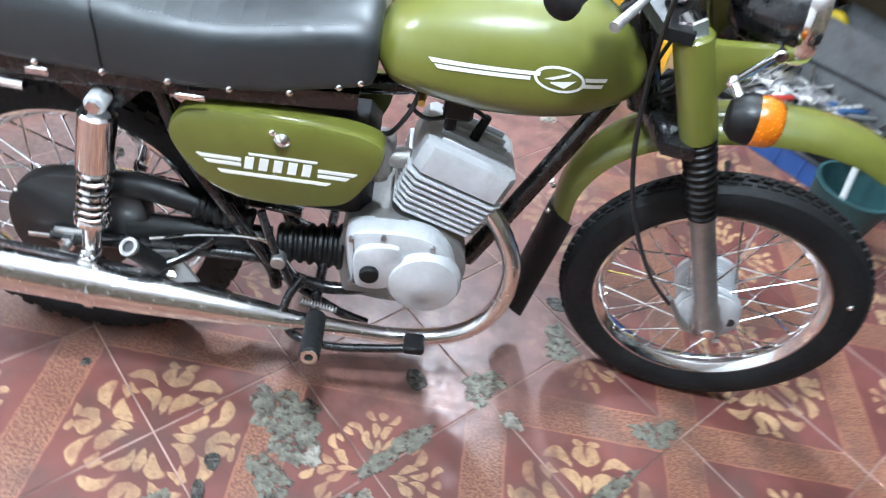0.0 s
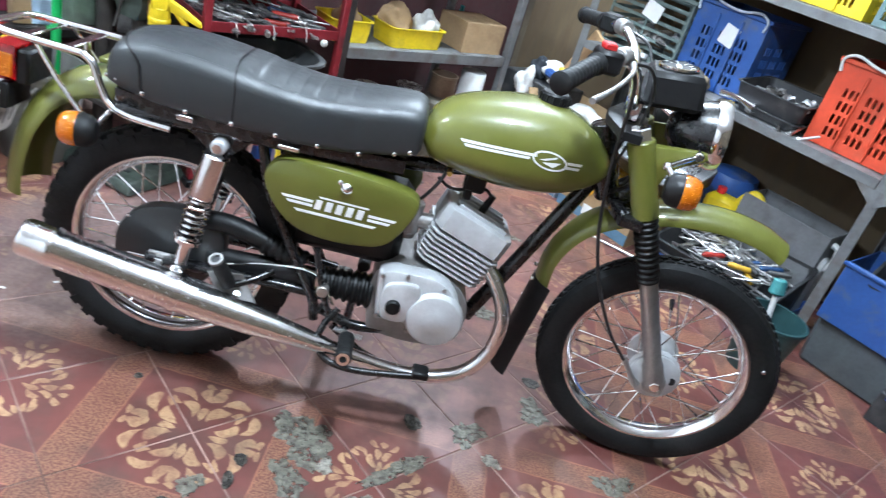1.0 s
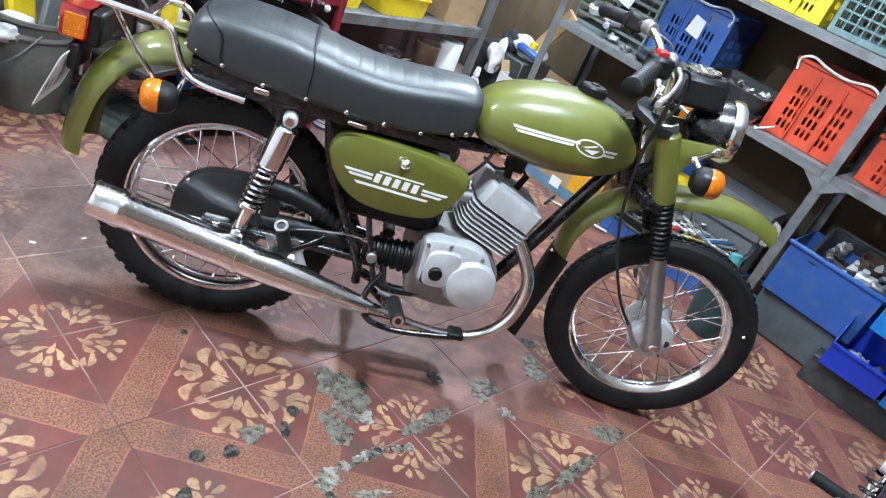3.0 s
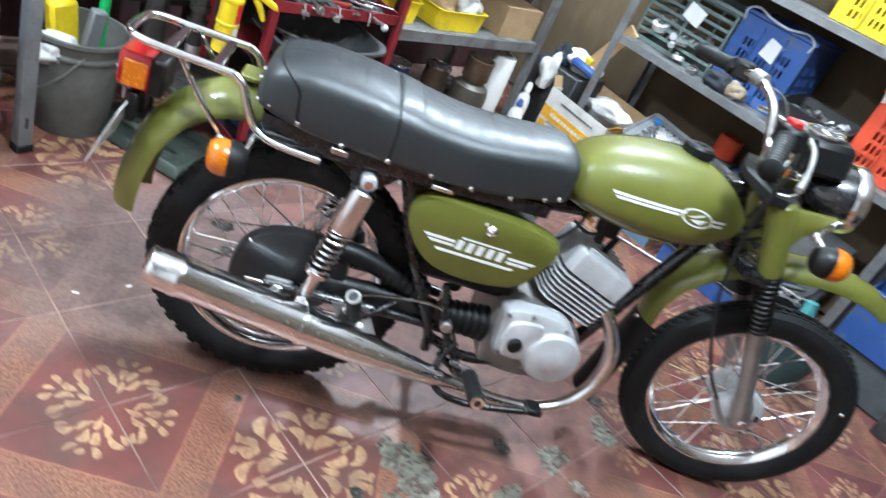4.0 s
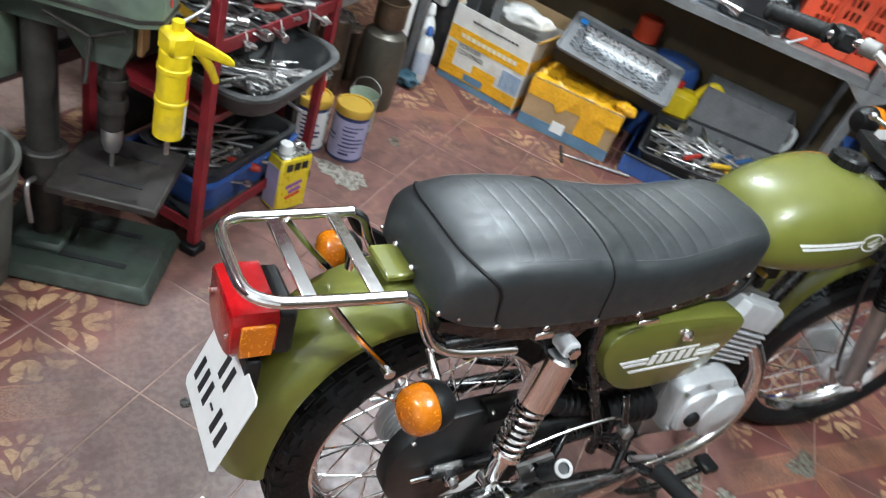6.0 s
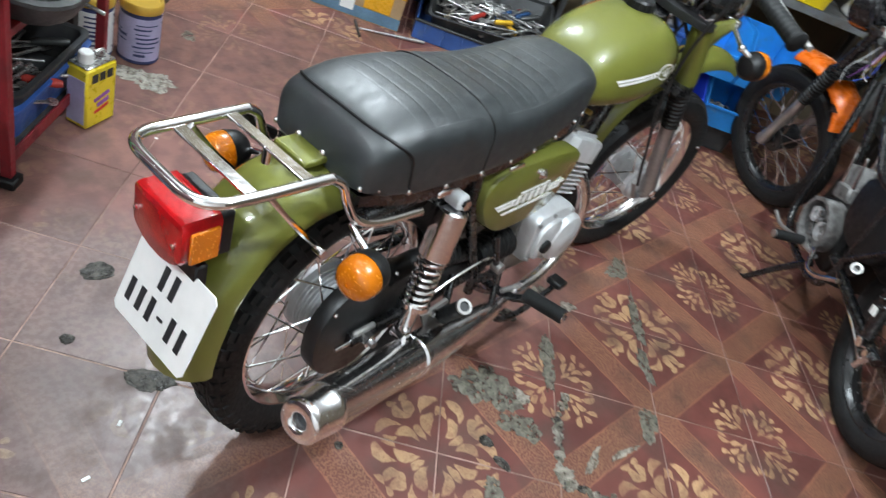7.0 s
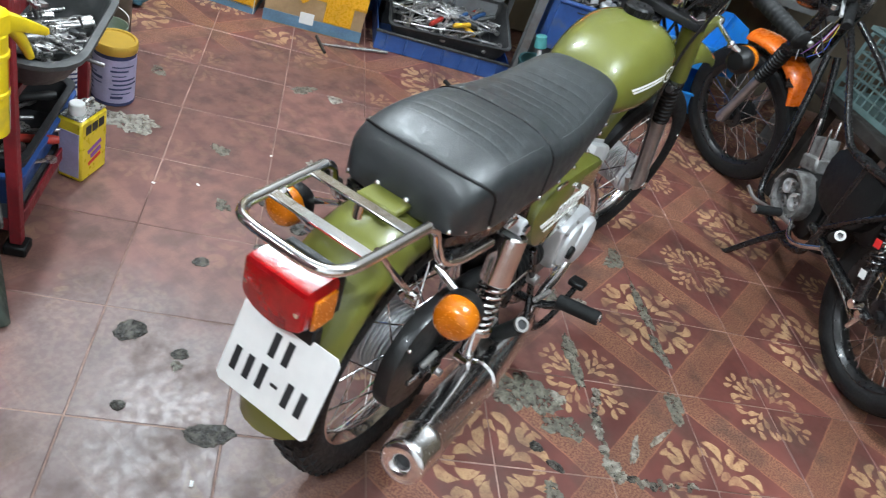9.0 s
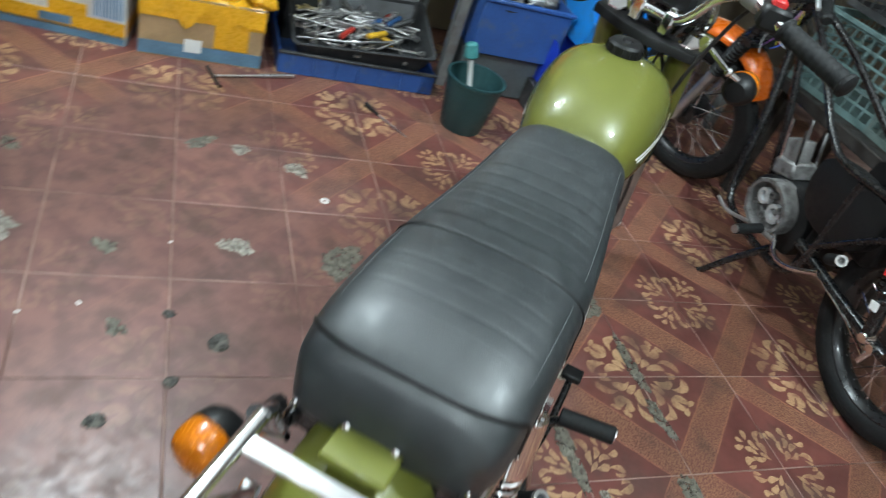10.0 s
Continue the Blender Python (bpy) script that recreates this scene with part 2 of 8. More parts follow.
def tile_material():
    m, nodes, links, bsdf = tree("printed_tile")

    def math_(op, a, b=None, c=None, clamp=False):
        n = nodes.new("ShaderNodeMath")
        n.operation, n.use_clamp = op, clamp
        for k, v in enumerate((a, b, c)):
            if v is None:
                continue
            if hasattr(v, "links"):
                links.new(v, n.inputs[k])
            else:
                n.inputs[k].default_value = v
        return n.outputs[0]

    def mix(f, a, b):
        n = nodes.new("ShaderNodeMix")
        n.data_type = "RGBA"
        for k, v in ((0, f), (6, a), (7, b)):
            if hasattr(v, "links"):
                links.new(v, n.inputs[k])
            else:
                n.inputs[k].default_value = v if k == 0 else (*v, 1)
        return n.outputs[2]

    def grain(vec, s, detail=4.0):
        n = nodes.new("ShaderNodeTexNoise")
        n.inputs["Scale"].default_value, n.inputs["Detail"].default_value = s, detail
        links.new(vec, n.inputs["Vector"])
        return n

    def span(src, a, b, lo=0.0, hi=1.0):
        n = nodes.new("ShaderNodeMapRange")
        n.interpolation_type = "SMOOTHSTEP"
        for k, v in enumerate((a, b, lo, hi)):
            n.inputs[k + 1].default_value = v
        links.new(src, n.inputs[0])
        return n.outputs[0]

    co, geo = nodes.new("ShaderNodeTexCoord"), nodes.new("ShaderNodeNewGeometry")
    oi = nodes.new("ShaderNodeObjectInfo")
    place = geo.outputs["Position"]
    sep = nodes.new("ShaderNodeSeparateXYZ")
    links.new(co.outputs["Object"], sep.inputs[0])
    wob = grain(place, 26, 2)
    wsep = nodes.new("ShaderNodeSeparateColor")
    links.new(wob.outputs["Color"], wsep.inputs[0])
    x = math_("ADD", math_("MULTIPLY", sep.outputs[0], 1 / TILE), math_("MULTIPLY_ADD", wsep.outputs[0], 0.06, -0.03))
    y = math_("ADD", math_("MULTIPLY", sep.outputs[1], 1 / TILE), math_("MULTIPLY_ADD", wsep.outputs[1], 0.06, -0.03))
    # the band along the diagonal
    straight = math_("SUBTRACT", math_("MULTIPLY", sep.outputs[0], 1 / TILE), math_("MULTIPLY", sep.outputs[1], 1 / TILE))
    off = math_("MULTIPLY", math_("ABSOLUTE", math_("ADD", straight, math_("MULTIPLY_ADD", wsep.outputs[2], 0.03, -0.015))), 0.7071)
    band = span(off, 0.150, 0.142)
    rim = math_("MULTIPLY", span(off, 0.128, 0.136), band)

    def petals(dx, dy, shapes):
        # p runs along the corner's diagonal, q away from it, mirrored
        p = math_("MULTIPLY", math_("ADD", dx, dy), 0.7071)
        q = math_("ABSOLUTE", math_("MULTIPLY", math_("SUBTRACT", dx, dy), 0.7071))
        total = None
        for cp, cq, ang, ln, wd, bend in shapes:
            c, s = math.cos(radians(ang)), math.sin(radians(ang))
            a, b = math_("SUBTRACT", p, cp), math_("SUBTRACT", q, cq)
            l = math_("ADD", math_("MULTIPLY", a, c), math_("MULTIPLY", b, s))
            w = math_("ADD", math_("MULTIPLY", a, -s), math_("MULTIPLY", b, c))
            w = math_("MULTIPLY_ADD", math_("MULTIPLY", l, l), bend, w)
            taper = math_("MULTIPLY_ADD", l, 0.45 / ln, 1.0)
            e = math_("ADD", math_("POWER", math_("MULTIPLY", l, 1 / ln), 2.0), math_("POWER", math_("DIVIDE", math_("MULTIPLY", w, 1 / wd), taper), 2.0))
            f = math_("MULTIPLY", math_("SUBTRACT", 1.0, e), 3.0, clamp=True)
            total = f if total is None else math_("MAXIMUM", total, f)
        return total

    large = petals(math_("SUBTRACT", 0.5, x), math_("ADD", y, 0.5), [
        (0.20, 0.0, 0, 0.077, 0.036, 0.0), (0.24, 0.085, 40, 0.105, 0.046, -4.0), (0.40, 0.045, 25, 0.094, 0.047, 5.0),
        (0.40, 0.19, 75, 0.116, 0.044, -4.5), (0.27, 0.245, 58, 0.061, 0.028, 4.0), (0.51, 0.055, 80, 0.050, 0.028, 3.0)])
    fine = petals(math_("ADD", x, 0.5), math_("SUBTRACT", 0.5, y), [
        (0.17, 0.0, 0, 0.067, 0.022, 0.0), (0.21, 0.075, 35, 0.073, 0.027, 4.0), (0.30, 0.03, 15, 0.062, 0.029, -4.0),
        (0.30, 0.16, 65, 0.073, 0.029, -5.0), (0.40, 0.085, 45, 0.056, 0.029, 4.0), (0.42, 0.0, 0, 0.039, 0.025, 0.0), (0.25, 0.21, 60, 0.045, 0.021, 4.0)])
    leaf = math_("MULTIPLY", math_("MAXIMUM", large, fine), span(off, 0.165, 0.175))
    fleck = grain(place, 190, 3).outputs["Fac"]
    blot = grain(place, 7, 5).outputs["Fac"]
    red = mix(span(blot, 0.3, 0.7), (0.176, 0.057, 0.046), (0.120, 0.040, 0.034))
    tan = mix(span(fleck, 0.42, 0.58), (0.285, 0.140, 0.082), (0.145, 0.054, 0.038))
    # the print has worn unevenly
    faded = grain(place, 9, 6).outputs["Fac"]
    scuff = grain(place, 70, 5).outputs["Fac"]
    keep = math_("MULTIPLY", span(faded, 0.32, 0.58, 0.40, 1.0), span(scuff, 0.36, 0.52, 0.65, 1.0))
    body = mix(math_("MULTIPLY", band, span(faded, 0.30, 0.60, 0.70, 1.0)), red, tan)
    body = mix(math_("MULTIPLY", rim, math_("MULTIPLY", keep, 0.85)), body, (0.34, 0.14, 0.085))
    body = mix(math_("MULTIPLY", leaf, math_("MULTIPLY", keep, span(fleck, 0.25, 0.55, 0.72, 1.0))), body, (0.47, 0.300, 0.160))
    # where feet have rubbed the print away
    psep = nodes.new("ShaderNodeSeparateXYZ")
    links.new(place, psep.inputs[0])
    rub = None
    for cx, cy, rad in ((0.40, 0.85, 0.85), (0.92, 1.08, 0.42), (-0.15, 0.40, 0.45), (0.85, 0.05, 0.28), (0.62, 0.02, 0.24)):
        d = math_("SQRT", math_("ADD", math_("POWER", math_("SUBTRACT", psep.outputs[0], cx), 2.0), math_("POWER", math_("SUBTRACT", psep.outputs[1], cy), 2.0)))
        f = math_("SUBTRACT", 1.0, math_("DIVIDE", d, rad))
        rub = f if rub is None else math_("MAXIMUM", rub, f)
    rub = math_("ADD", rub, math_("MULTIPLY_ADD", blot, 0.9, -0.45))
    rub = math_("ADD", rub, math_("MULTIPLY_ADD", grain(place, 34, 6).outputs["Fac"], 0.5, -0.25))
    rub = span(rub, -0.35, 0.40, 0.0, 0.90)
    pale = mix(span(grain(place, 16, 6).outputs["Fac"], 0.35, 0.65), (0.190, 0.094, 0.080), (0.132, 0.064, 0.056))
    body = mix(rub, body, pale)
    # the far corner is rubbed to bare grey
    grey = None
    for cx, cy, rad in ((-0.35, 0.25, 0.55), (-0.25, 0.55, 0.30)):
        d = math_("SQRT", math_("ADD", math_("POWER", math_("SUBTRACT", psep.outputs[0], cx), 2.0), math_("POWER", math_("SUBTRACT", psep.outputs[1], cy), 2.0)))
        f = math_("SUBTRACT", 1.0, math_("DIVIDE", d, rad))
        grey = f if grey is None else math_("MAXIMUM", grey, f)
    grey = span(math_("ADD", grey, math_("MULTIPLY_ADD", blot, 0.8, -0.4)), 0.0, 0.6, 0.0, 0.52)
    body = mix(grey, body, mix(span(scuff, 0.38, 0.62), (0.120, 0.103, 0.096), (0.185, 0.160, 0.150)))
    grime = span(grain(place, 8, 7).outputs["Fac"], 0.46, 0.72, 0.0, 0.62)
    body = mix(grime, body, (0.085, 0.050, 0.040))
    val = nodes.new("ShaderNodeHueSaturation")
    links.new(body, val.inputs["Color"])
    links.new(span(oi.outputs["Random"], 0, 1, 0.88, 1.12), val.inputs["Value"])
    links.new(val.outputs[0], bsdf.inputs["Base Color"])
    rough = math_("ADD", span(grain(place, 45, 6).outputs["Fac"], 0.3, 0.7, 0.32, 0.46), math_("MULTIPLY", grime, 0.25))
    links.new(rough, bsdf.inputs["Roughness"])
    b = nodes.new("ShaderNodeBump")
    b.inputs["Strength"].default_value, b.inputs["Distance"].default_value = 0.07, 0.003
    links.new(math_("ADD", grain(place, 60, 6).outputs["Fac"], math_("MULTIPLY", math_("MAXIMUM", leaf, rim), 0.25)), b.inputs["Height"])
    links.new(b.outputs[0], bsdf.inputs["Normal"])
    return m


TILES = tile_material()
GROUT = mat("grout", (0.36, 0.24, 0.20), 0.8, var=0.35, scale=7, bump=0.3, dirt=(0.095, 0.050, 0.040), amount=0.78, dscale=4)


def broken(m, scale, lo, hi):
    """Lets the tile show through where a thin skin has chipped away."""
    nodes, links = m.node_tree.nodes, m.node_tree.links
    n = nodes.new("ShaderNodeTexNoise")
    n.inputs["Scale"].default_value, n.inputs["Detail"].default_value = scale, 6
    r = nodes.new("ShaderNodeMapRange")
    r.inputs[1].default_value, r.inputs[2].default_value = lo, hi
    geo = nodes.new("ShaderNodeNewGeometry")
    links.new(geo.outputs["Position"], n.inputs["Vector"])
    links.new(n.outputs["Fac"], r.inputs[0])
    links.new(r.outputs[0], nodes["Principled BSDF"].inputs["Alpha"])
    return m


MORTAR = broken(mat("grey_mortar", (0.175, 0.165, 0.130), 0.42, var=0.45, scale=45, bump=1.0, bscale=130, dirt=(0.070, 0.054, 0.042), amount=0.6, dscale=60, rvar=0.35), 62, 0.38, 0.46)
MORTAR_PALE = broken(mat("pale_mortar", (0.31, 0.29, 0.245), 0.45, var=0.40, scale=45, bump=1.0, bscale=130, dirt=(0.11, 0.085, 0.065), amount=0.65, dscale=60, rvar=0.3), 70, 0.36, 0.44)
# Besides oil and grit, this colour holds the shade of a hollow.
PIT = mat("oily_shaded_pit", (0.030, 0.026, 0.021), 0.26, var=0.6, scale=50, bump=1.0, bscale=140, dirt=(0.14, 0.13, 0.105), amount=0.55, dscale=60)
PLASTER = mat("stained_plaster", (0.13, 0.105, 0.072), 0.85, var=0.3, scale=2.5, bump=0.3, bscale=40, dirt=(0.045, 0.032, 0.022), amount=0.6, dscale=2.2)
PLASTER_DARK = mat("maroon_wall", (0.055, 0.016, 0.017), 0.7, var=0.4, scale=3, bump=0.3, bscale=40, dirt=(0.02, 0.016, 0.015), amount=0.6, dscale=3)
# The next one, for the unseen south wall, is pale to light the chrome.
PALE_REFLECTOR = mat("pale_reflecting_wall", (0.84, 0.84, 0.82), 0.85, var=0.15, scale=2, bump=0.2, bscale=40, dirt=(0.5, 0.47, 0.42), amount=0.3, dscale=2)
SOFFIT = mat("whitewashed_ceiling", (0.70, 0.70, 0.68), 0.9, var=0.15, scale=2, bump=0.2, bscale=40)

R0, R1, S0, S1, TOP = -1.75, 3.3, -3.2, 2.85, 2.7
mid = room((R0 + R1) / 2, (S0 + S1) / 2, -0.1018)
floor = tagged(part("floor", Shape().box(mid.translation, (R1 - R0 + 0.24, S1 - S0 + 0.24, 0.2), 0, mid), GROUT), "worn maroon floor of printed cement tiles with pale joints", "floor", kind="structure")

for name, c, size, material in (
    ("wall_north", ((R0 + R1) / 2, S1 + 0.06, TOP / 2), (R1 - R0 + 0.24, 0.12, TOP), PLASTER),
    ("wall_south", ((R0 + R1) / 2, S0 - 0.06, TOP / 2), (R1 - R0 + 0.24, 0.12, TOP), PALE_REFLECTOR),
    ("wall_west", (R0 - 0.06, (S0 + S1) / 2, TOP / 2), (0.12, S1 - S0, TOP), PLASTER_DARK),
    ("wall_east", (R1 + 0.06, (S0 + S1) / 2, TOP / 2), (0.12, S1 - S0, TOP), PLASTER),
    ("ceiling", ((R0 + R1) / 2, (S0 + S1) / 2, TOP + 0.054), (R1 - R0 + 0.3, S1 - S0 + 0.3, 0.1), SOFFIT),
):
    w = part(name, Shape().box(c, size), material)
    w.matrix_world = room(0, 0)
    tagged(w, {"ceiling": "plain whitewashed workshop ceiling", "wall_south": "plain unseen workshop wall, kept pale to brighten the chrome", "wall_west": "dark maroon workshop wall behind the machines"}.get(name, "stained cream plaster workshop wall"), "ceiling" if name == "ceiling" else "wall", kind="structure")

# ---- the olive motorcycle ----
def wheel(parent, centre, radius, width, tyre_mat, rim_mat, hub_mat, tread, spokes=36, hub_r=0.062, turn=0.0, name="wheel"):
    """A spoked wheel: the hub carries tyre, rim and spokes."""
    c = np.asarray(centre, float)
    ax = np.array((-math.sin(turn), math.cos(turn), 0))
    fw = np.array((math.cos(turn), math.sin(turn), 0))
    up = np.array((0, 0, 1.0))
    hw = 0.055
    prof = [(0.012, -hw - 0.02), (0.02, -hw - 0.018), (0.022, -hw), (hub_r - 0.004, -hw), (hub_r, -hw + 0.006), (hub_r, -hw + 0.014), (hub_r - 0.012, -hw + 0.02)]
    for k in range(7):
        h = -0.028 + k * 0.0093
        prof += [(hub_r - 0.014, h - 0.0018), (hub_r - 0.005, h - 0.001), (hub_r - 0.005, h + 0.001), (hub_r - 0.014, h + 0.0018)]
    prof += [(hub_r - 0.014, hw - 0.02), (hub_r, hw - 0.014), (hub_r, hw - 0.004), (hub_r - 0.006, hw), (0.022, hw), (0.02, hw + 0.018), (0.012, hw + 0.02)]
    hub = Shape().lathe(prof, c, ax, 36)
    hub = part(name, hub, hub_mat, parent)
    bead = 0.232
    sh, w = radius - bead, width / 2
    prof = [(bead - 0.004, -w * 0.55), (bead + 0.006, -w * 0.80), (bead + sh * 0.35, -w * 0.97), (bead + sh * 0.60, -w), (bead + sh * 0.82, -w * 0.86), (bead + sh * 0.94, -w * 0.55), (radius - 0.004, -w * 0.2)]
    prof = prof + [(r, -h) for r, h in prof[::-1]] + [(bead - 0.012, w * 0.3), (bead - 0.012, -w * 0.3)]
    tyre = Shape().lathe(prof, c, ax, 96, loop=True)

    def block(a, h, l, wd, rise, r0, skew=0.0):
        """One tread block at angle a and offset h, l long round the wheel."""
        verts = []
        for dr, sc in ((-0.004, 1.0), (rise, 0.82)):
            for sa, shh in ((-1, -1), (1, -1), (1, 1), (-1, 1)):
                aa = a + (sa * l * sc / 2 + skew * shh * wd / 2) / r0
                rr = r0 + dr
                verts.append(c + ax * (h + shh * wd * sc / 2) + rr * (math.cos(aa) * fw + math.sin(aa) * up))
        tyre.add(verts, [(4, 5, 6, 7), (0, 1, 5, 4), (1, 2, 6, 5), (2, 3, 7, 6), (3, 0, 4, 7)])

    if tread == "knobs":
        n = 46
        for k in range(n):
            a = 2 * math.pi * k / n
            d = math.pi / n
            block(a, -w * 0.22, 0.030, 0.022, 0.004, radius - 0.005, 0.3)
            block(a + d, w * 0.22, 0.030, 0.022, 0.004, radius - 0.005, -0.3)
            for s in (-1, 1):
                block(a + (0 if s > 0 else d), s * w * 0.66, 0.026, 0.022, 0.010, radius - 0.016)
                block(a + (0 if s > 0 else d), s * w * 0.92, 0.024, 0.010, 0.010, radius - 0.030)
    else:
        n = 74
        for k in range(n):
            a = 2 * math.pi * k / n
            for j, h in enumerate((-0.62, -0.31, 0.0, 0.31, 0.62)):
                drop = (0.016 if abs(h) > 0.5 else 0.006 if abs(h) > 0.2 else 0.003)
                block(a + (j % 2) * math.pi / n, h * w, 0.021, w * 0.25, 0.005, radius - drop, 0.15 if j % 2 else -0.15)
            for s in (-1, 1):
                block(a, s * w * 0.86, 0.014, 0.006, 0.004, radius - 0.027)
    part("tyre", tyre, tyre_mat, hub, angle=30)
    rw = w * 0.66
    rprof = [(bead + 0.010, -rw), (bead + 0.012, -rw + 0.004), (bead - 0.004, -rw + 0.006), (bead - 0.014, -rw * 0.55), (bead - 0.016, rw * 0.55), (bead - 0.004, rw - 0.006), (bead + 0.012, rw - 0.004), (bead + 0.010, rw), (bead - 0.004, rw + 0.001), (bead - 0.017, rw * 0.62), (bead - 0.022, rw * 0.3), (bead - 0.022, -rw * 0.3), (bead - 0.017, -rw * 0.62), (bead - 0.004, -rw - 0.001)]
    part("rim", Shape().lathe(rprof, c, ax, 72, loop=True), rim_mat, hub, "polished rim")
    for k in range(spokes):
        a = 2 * math.pi * (k + 0.5) / spokes
        side = -1 if k % 2 else 1
        lean = 0.62 * (1 if (k // 2) % 2 else -1)
        at = c + ax * side * (hw - 0.010) + (hub_r - 0.003) * (math.cos(a + lean) * fw + math.sin(a + lean) * up)
        to = c + ax * side * 0.004 + (bead - 0.020) * (math.cos(a) * fw + math.sin(a) * up)
        mid = to + (at - to) * 0.08
        s = Shape().tube([at, mid], 0.0021, 6, 1)
        s.tube([mid, to], 0.0030, 6, 1)
        part("spoke", s, CHROME, hub)
    return hub


def arc_guard(spine, half, drop, lip=0.006, thick=0.002, n=9, steps=8):
    """A mudguard: an arched section swept along a spine in the x-z plane."""
    p = spline(spine, steps)
    d = np.gradient(p, axis=0)
    rings = []
    for k in range(len(p)):
        t = unit((d[k][0], 0, d[k][1]))
        nrm = np.array((-t[2], 0, t[0]))
        o = np.array((p[k][0], 0, p[k][1]))
        ring = []
        hw, dp = (half(k / (len(p) - 1)) if callable(half) else half), drop
        a = np.linspace(-1, 1, n)
        outer = [o + np.array((0, 1, 0)) * hw * math.sin(x * 1.35) / math.sin(1.35) + nrm * (-dp * (1 - math.cos(x * 1.35)) / (1 - math.cos(1.35))) for x in a]
        inner = [q - nrm * thick * 1.5 for q in outer[::-1]]
        ring = [outer[0] - nrm * lip] + outer + [outer[-1] - nrm * lip] + inner
        rings.append(ring)
    return Shape().loft(rings)


def signal(parent, at, stalk_from, aim, lens_mat=None, r=0.036, elbow=None):
    """A round indicator on a chrome stalk."""
    at, aim = np.asarray(at, float), unit(aim)
    body = part("indicator", Shape().lathe([(0.004, -0.030), (r * 0.60, -0.028), (r * 0.90, -0.017), (r, 0.0), (r, 0.006), (r - 0.004, 0.006)], at, aim, 28), BLACK_DULL, parent, "round indicator with an amber lens")
    part("lens", Shape().lathe([(r - 0.001, 0.006), (r * 1.01, 0.010), (r * 1.0, 0.022), (r * 0.93, 0.033), (r * 0.76, 0.041), (r * 0.45, 0.045), (r * 0.14, 0.046), (r * 0.13, 0.043), (0.003, 0.043)], at, aim, 28), lens_mat or ORANGE, body, "ribbed amber lens")
    if elbow:
        knee = np.asarray(elbow, float)
        part("stalk", Shape().tube([stalk_from, knee], 0.0062, 10, 1).ball(knee, 0.010).tube([knee, at - aim * 0.014 + (0, 0, r * 0.5)], 0.0075, 12, 1), CHROME, body, "chrome stalk")
    else:
        part("stalk", Shape().tube([stalk_from, at - aim * 0.02], 0.0065, 10, 1), CHROME, body, "chrome stalk")
    return body


def bellows(a, b, r0, r1, folds, n=20):
    """A rubber gaiter with folds."""
    a, b = np.asarray(a, float), np.asarray(b, float)
    h = np.linalg.norm(b - a)
    prof = []
    for k in range(folds):
        for f, s in ((0.1, 0.86), (0.35, 1.0), (0.65, 1.0), (0.9, 0.86)):
            x = (k + f) / folds
            prof.append(((r0 + (r1 - r0) * x) * s, x * h))
    return Shape().lathe(prof, a, b - a, n)


def spring(a, b, r, wire, turns):
    a, b = np.asarray(a, float), np.asarray(b, float)
    d = b - a
    x, y = square_to(d)
    k = int(turns * 14)
    return Shape().tube([a + d * i / k + r * (math.cos(2 * math.pi * i / 14) * x + math.sin(2 * math.pi * i / 14) * y) for i in range(k + 1)], wire, 7, 1)


LEAN_DEG = 4.0
bike = thing("motorcycle", "olive green vintage motorcycle with a long black seat", "motorcycle", pose(0, -0.03, 0, -LEAN_DEG, 0, 0))
AXLE_R, AXLE_F, RAD = 0.306, 0.306, 0.306
wheel(bike, (0, 0, AXLE_R), RAD, 0.086, RUBBER, CHROME, ALLOY, "knobs", hub_r=0.082)
FW = wheel(bike, (1.25, 0, AXLE_F), RAD, 0.080, RUBBER, CHROME, ALLOY, "blocks", hub_r=0.066)
part("valve_cap", Shape().ball((1.49, -0.042, 0.41), 0.006), CHROME, FW)

# mudguards
part("front_mudguard", arc_guard([(0.880, 0.425), (0.880, 0.51), (0.908, 0.592), (0.962, 0.660), (1.05, 0.714), (1.15, 0.748), (1.25, 0.762), (1.34, 0.754), (1.404, 0.731)], lambda f: 0.058 - 0.012 * abs(f - 0.5), 0.030, 0.010), OLIVE, bike)
part("mudflap", arc_guard([(0.842, 0.150), (0.853, 0.25), (0.865, 0.35), (0.876, 0.446)], lambda f: 0.060, 0.046, 0.004, 0.004), BLACK_DULL, bike, "black rubber flap")
for y in (-0.04, 0.04):
    part("flap_bolt", Shape().ball((0.876, y, 0.445), 0.006), CHROME, bike)
part("rear_mudguard", arc_guard([(-0.392, 0.372), (-0.392, 0.41), (-0.384, 0.47), (-0.358, 0.56), (-0.305, 0.642), (-0.225, 0.697), (-0.12, 0.716), (-0.01, 0.705), (0.09, 0.665)], lambda f: 0.070 + 0.008 * min(1.0, f * 2.2), 0.048, 0.012), OLIVE, bike)

# tank
TX = np.array([0.520, 0.545, 0.59, 0.65, 0.72, 0.79, 0.85, 0.90, 0.935, 0.962])
TTOP = np.array([0.775, 0.815, 0.846, 0.866, 0.880, 0.884, 0.872, 0.848, 0.820, 0.780])
TBOT = np.array([0.735, 0.700, 0.686, 0.678, 0.674, 0.680, 0.693, 0.716, 0.742, 0.775])
THW = np.array([0.060, 0.088, 0.105, 0.118, 0.127, 0.130, 0.124, 0.108, 0.085, 0.030])


def tank_section(x):
    return (np.interp(x, TX, k) for k in (TTOP, TBOT, THW))


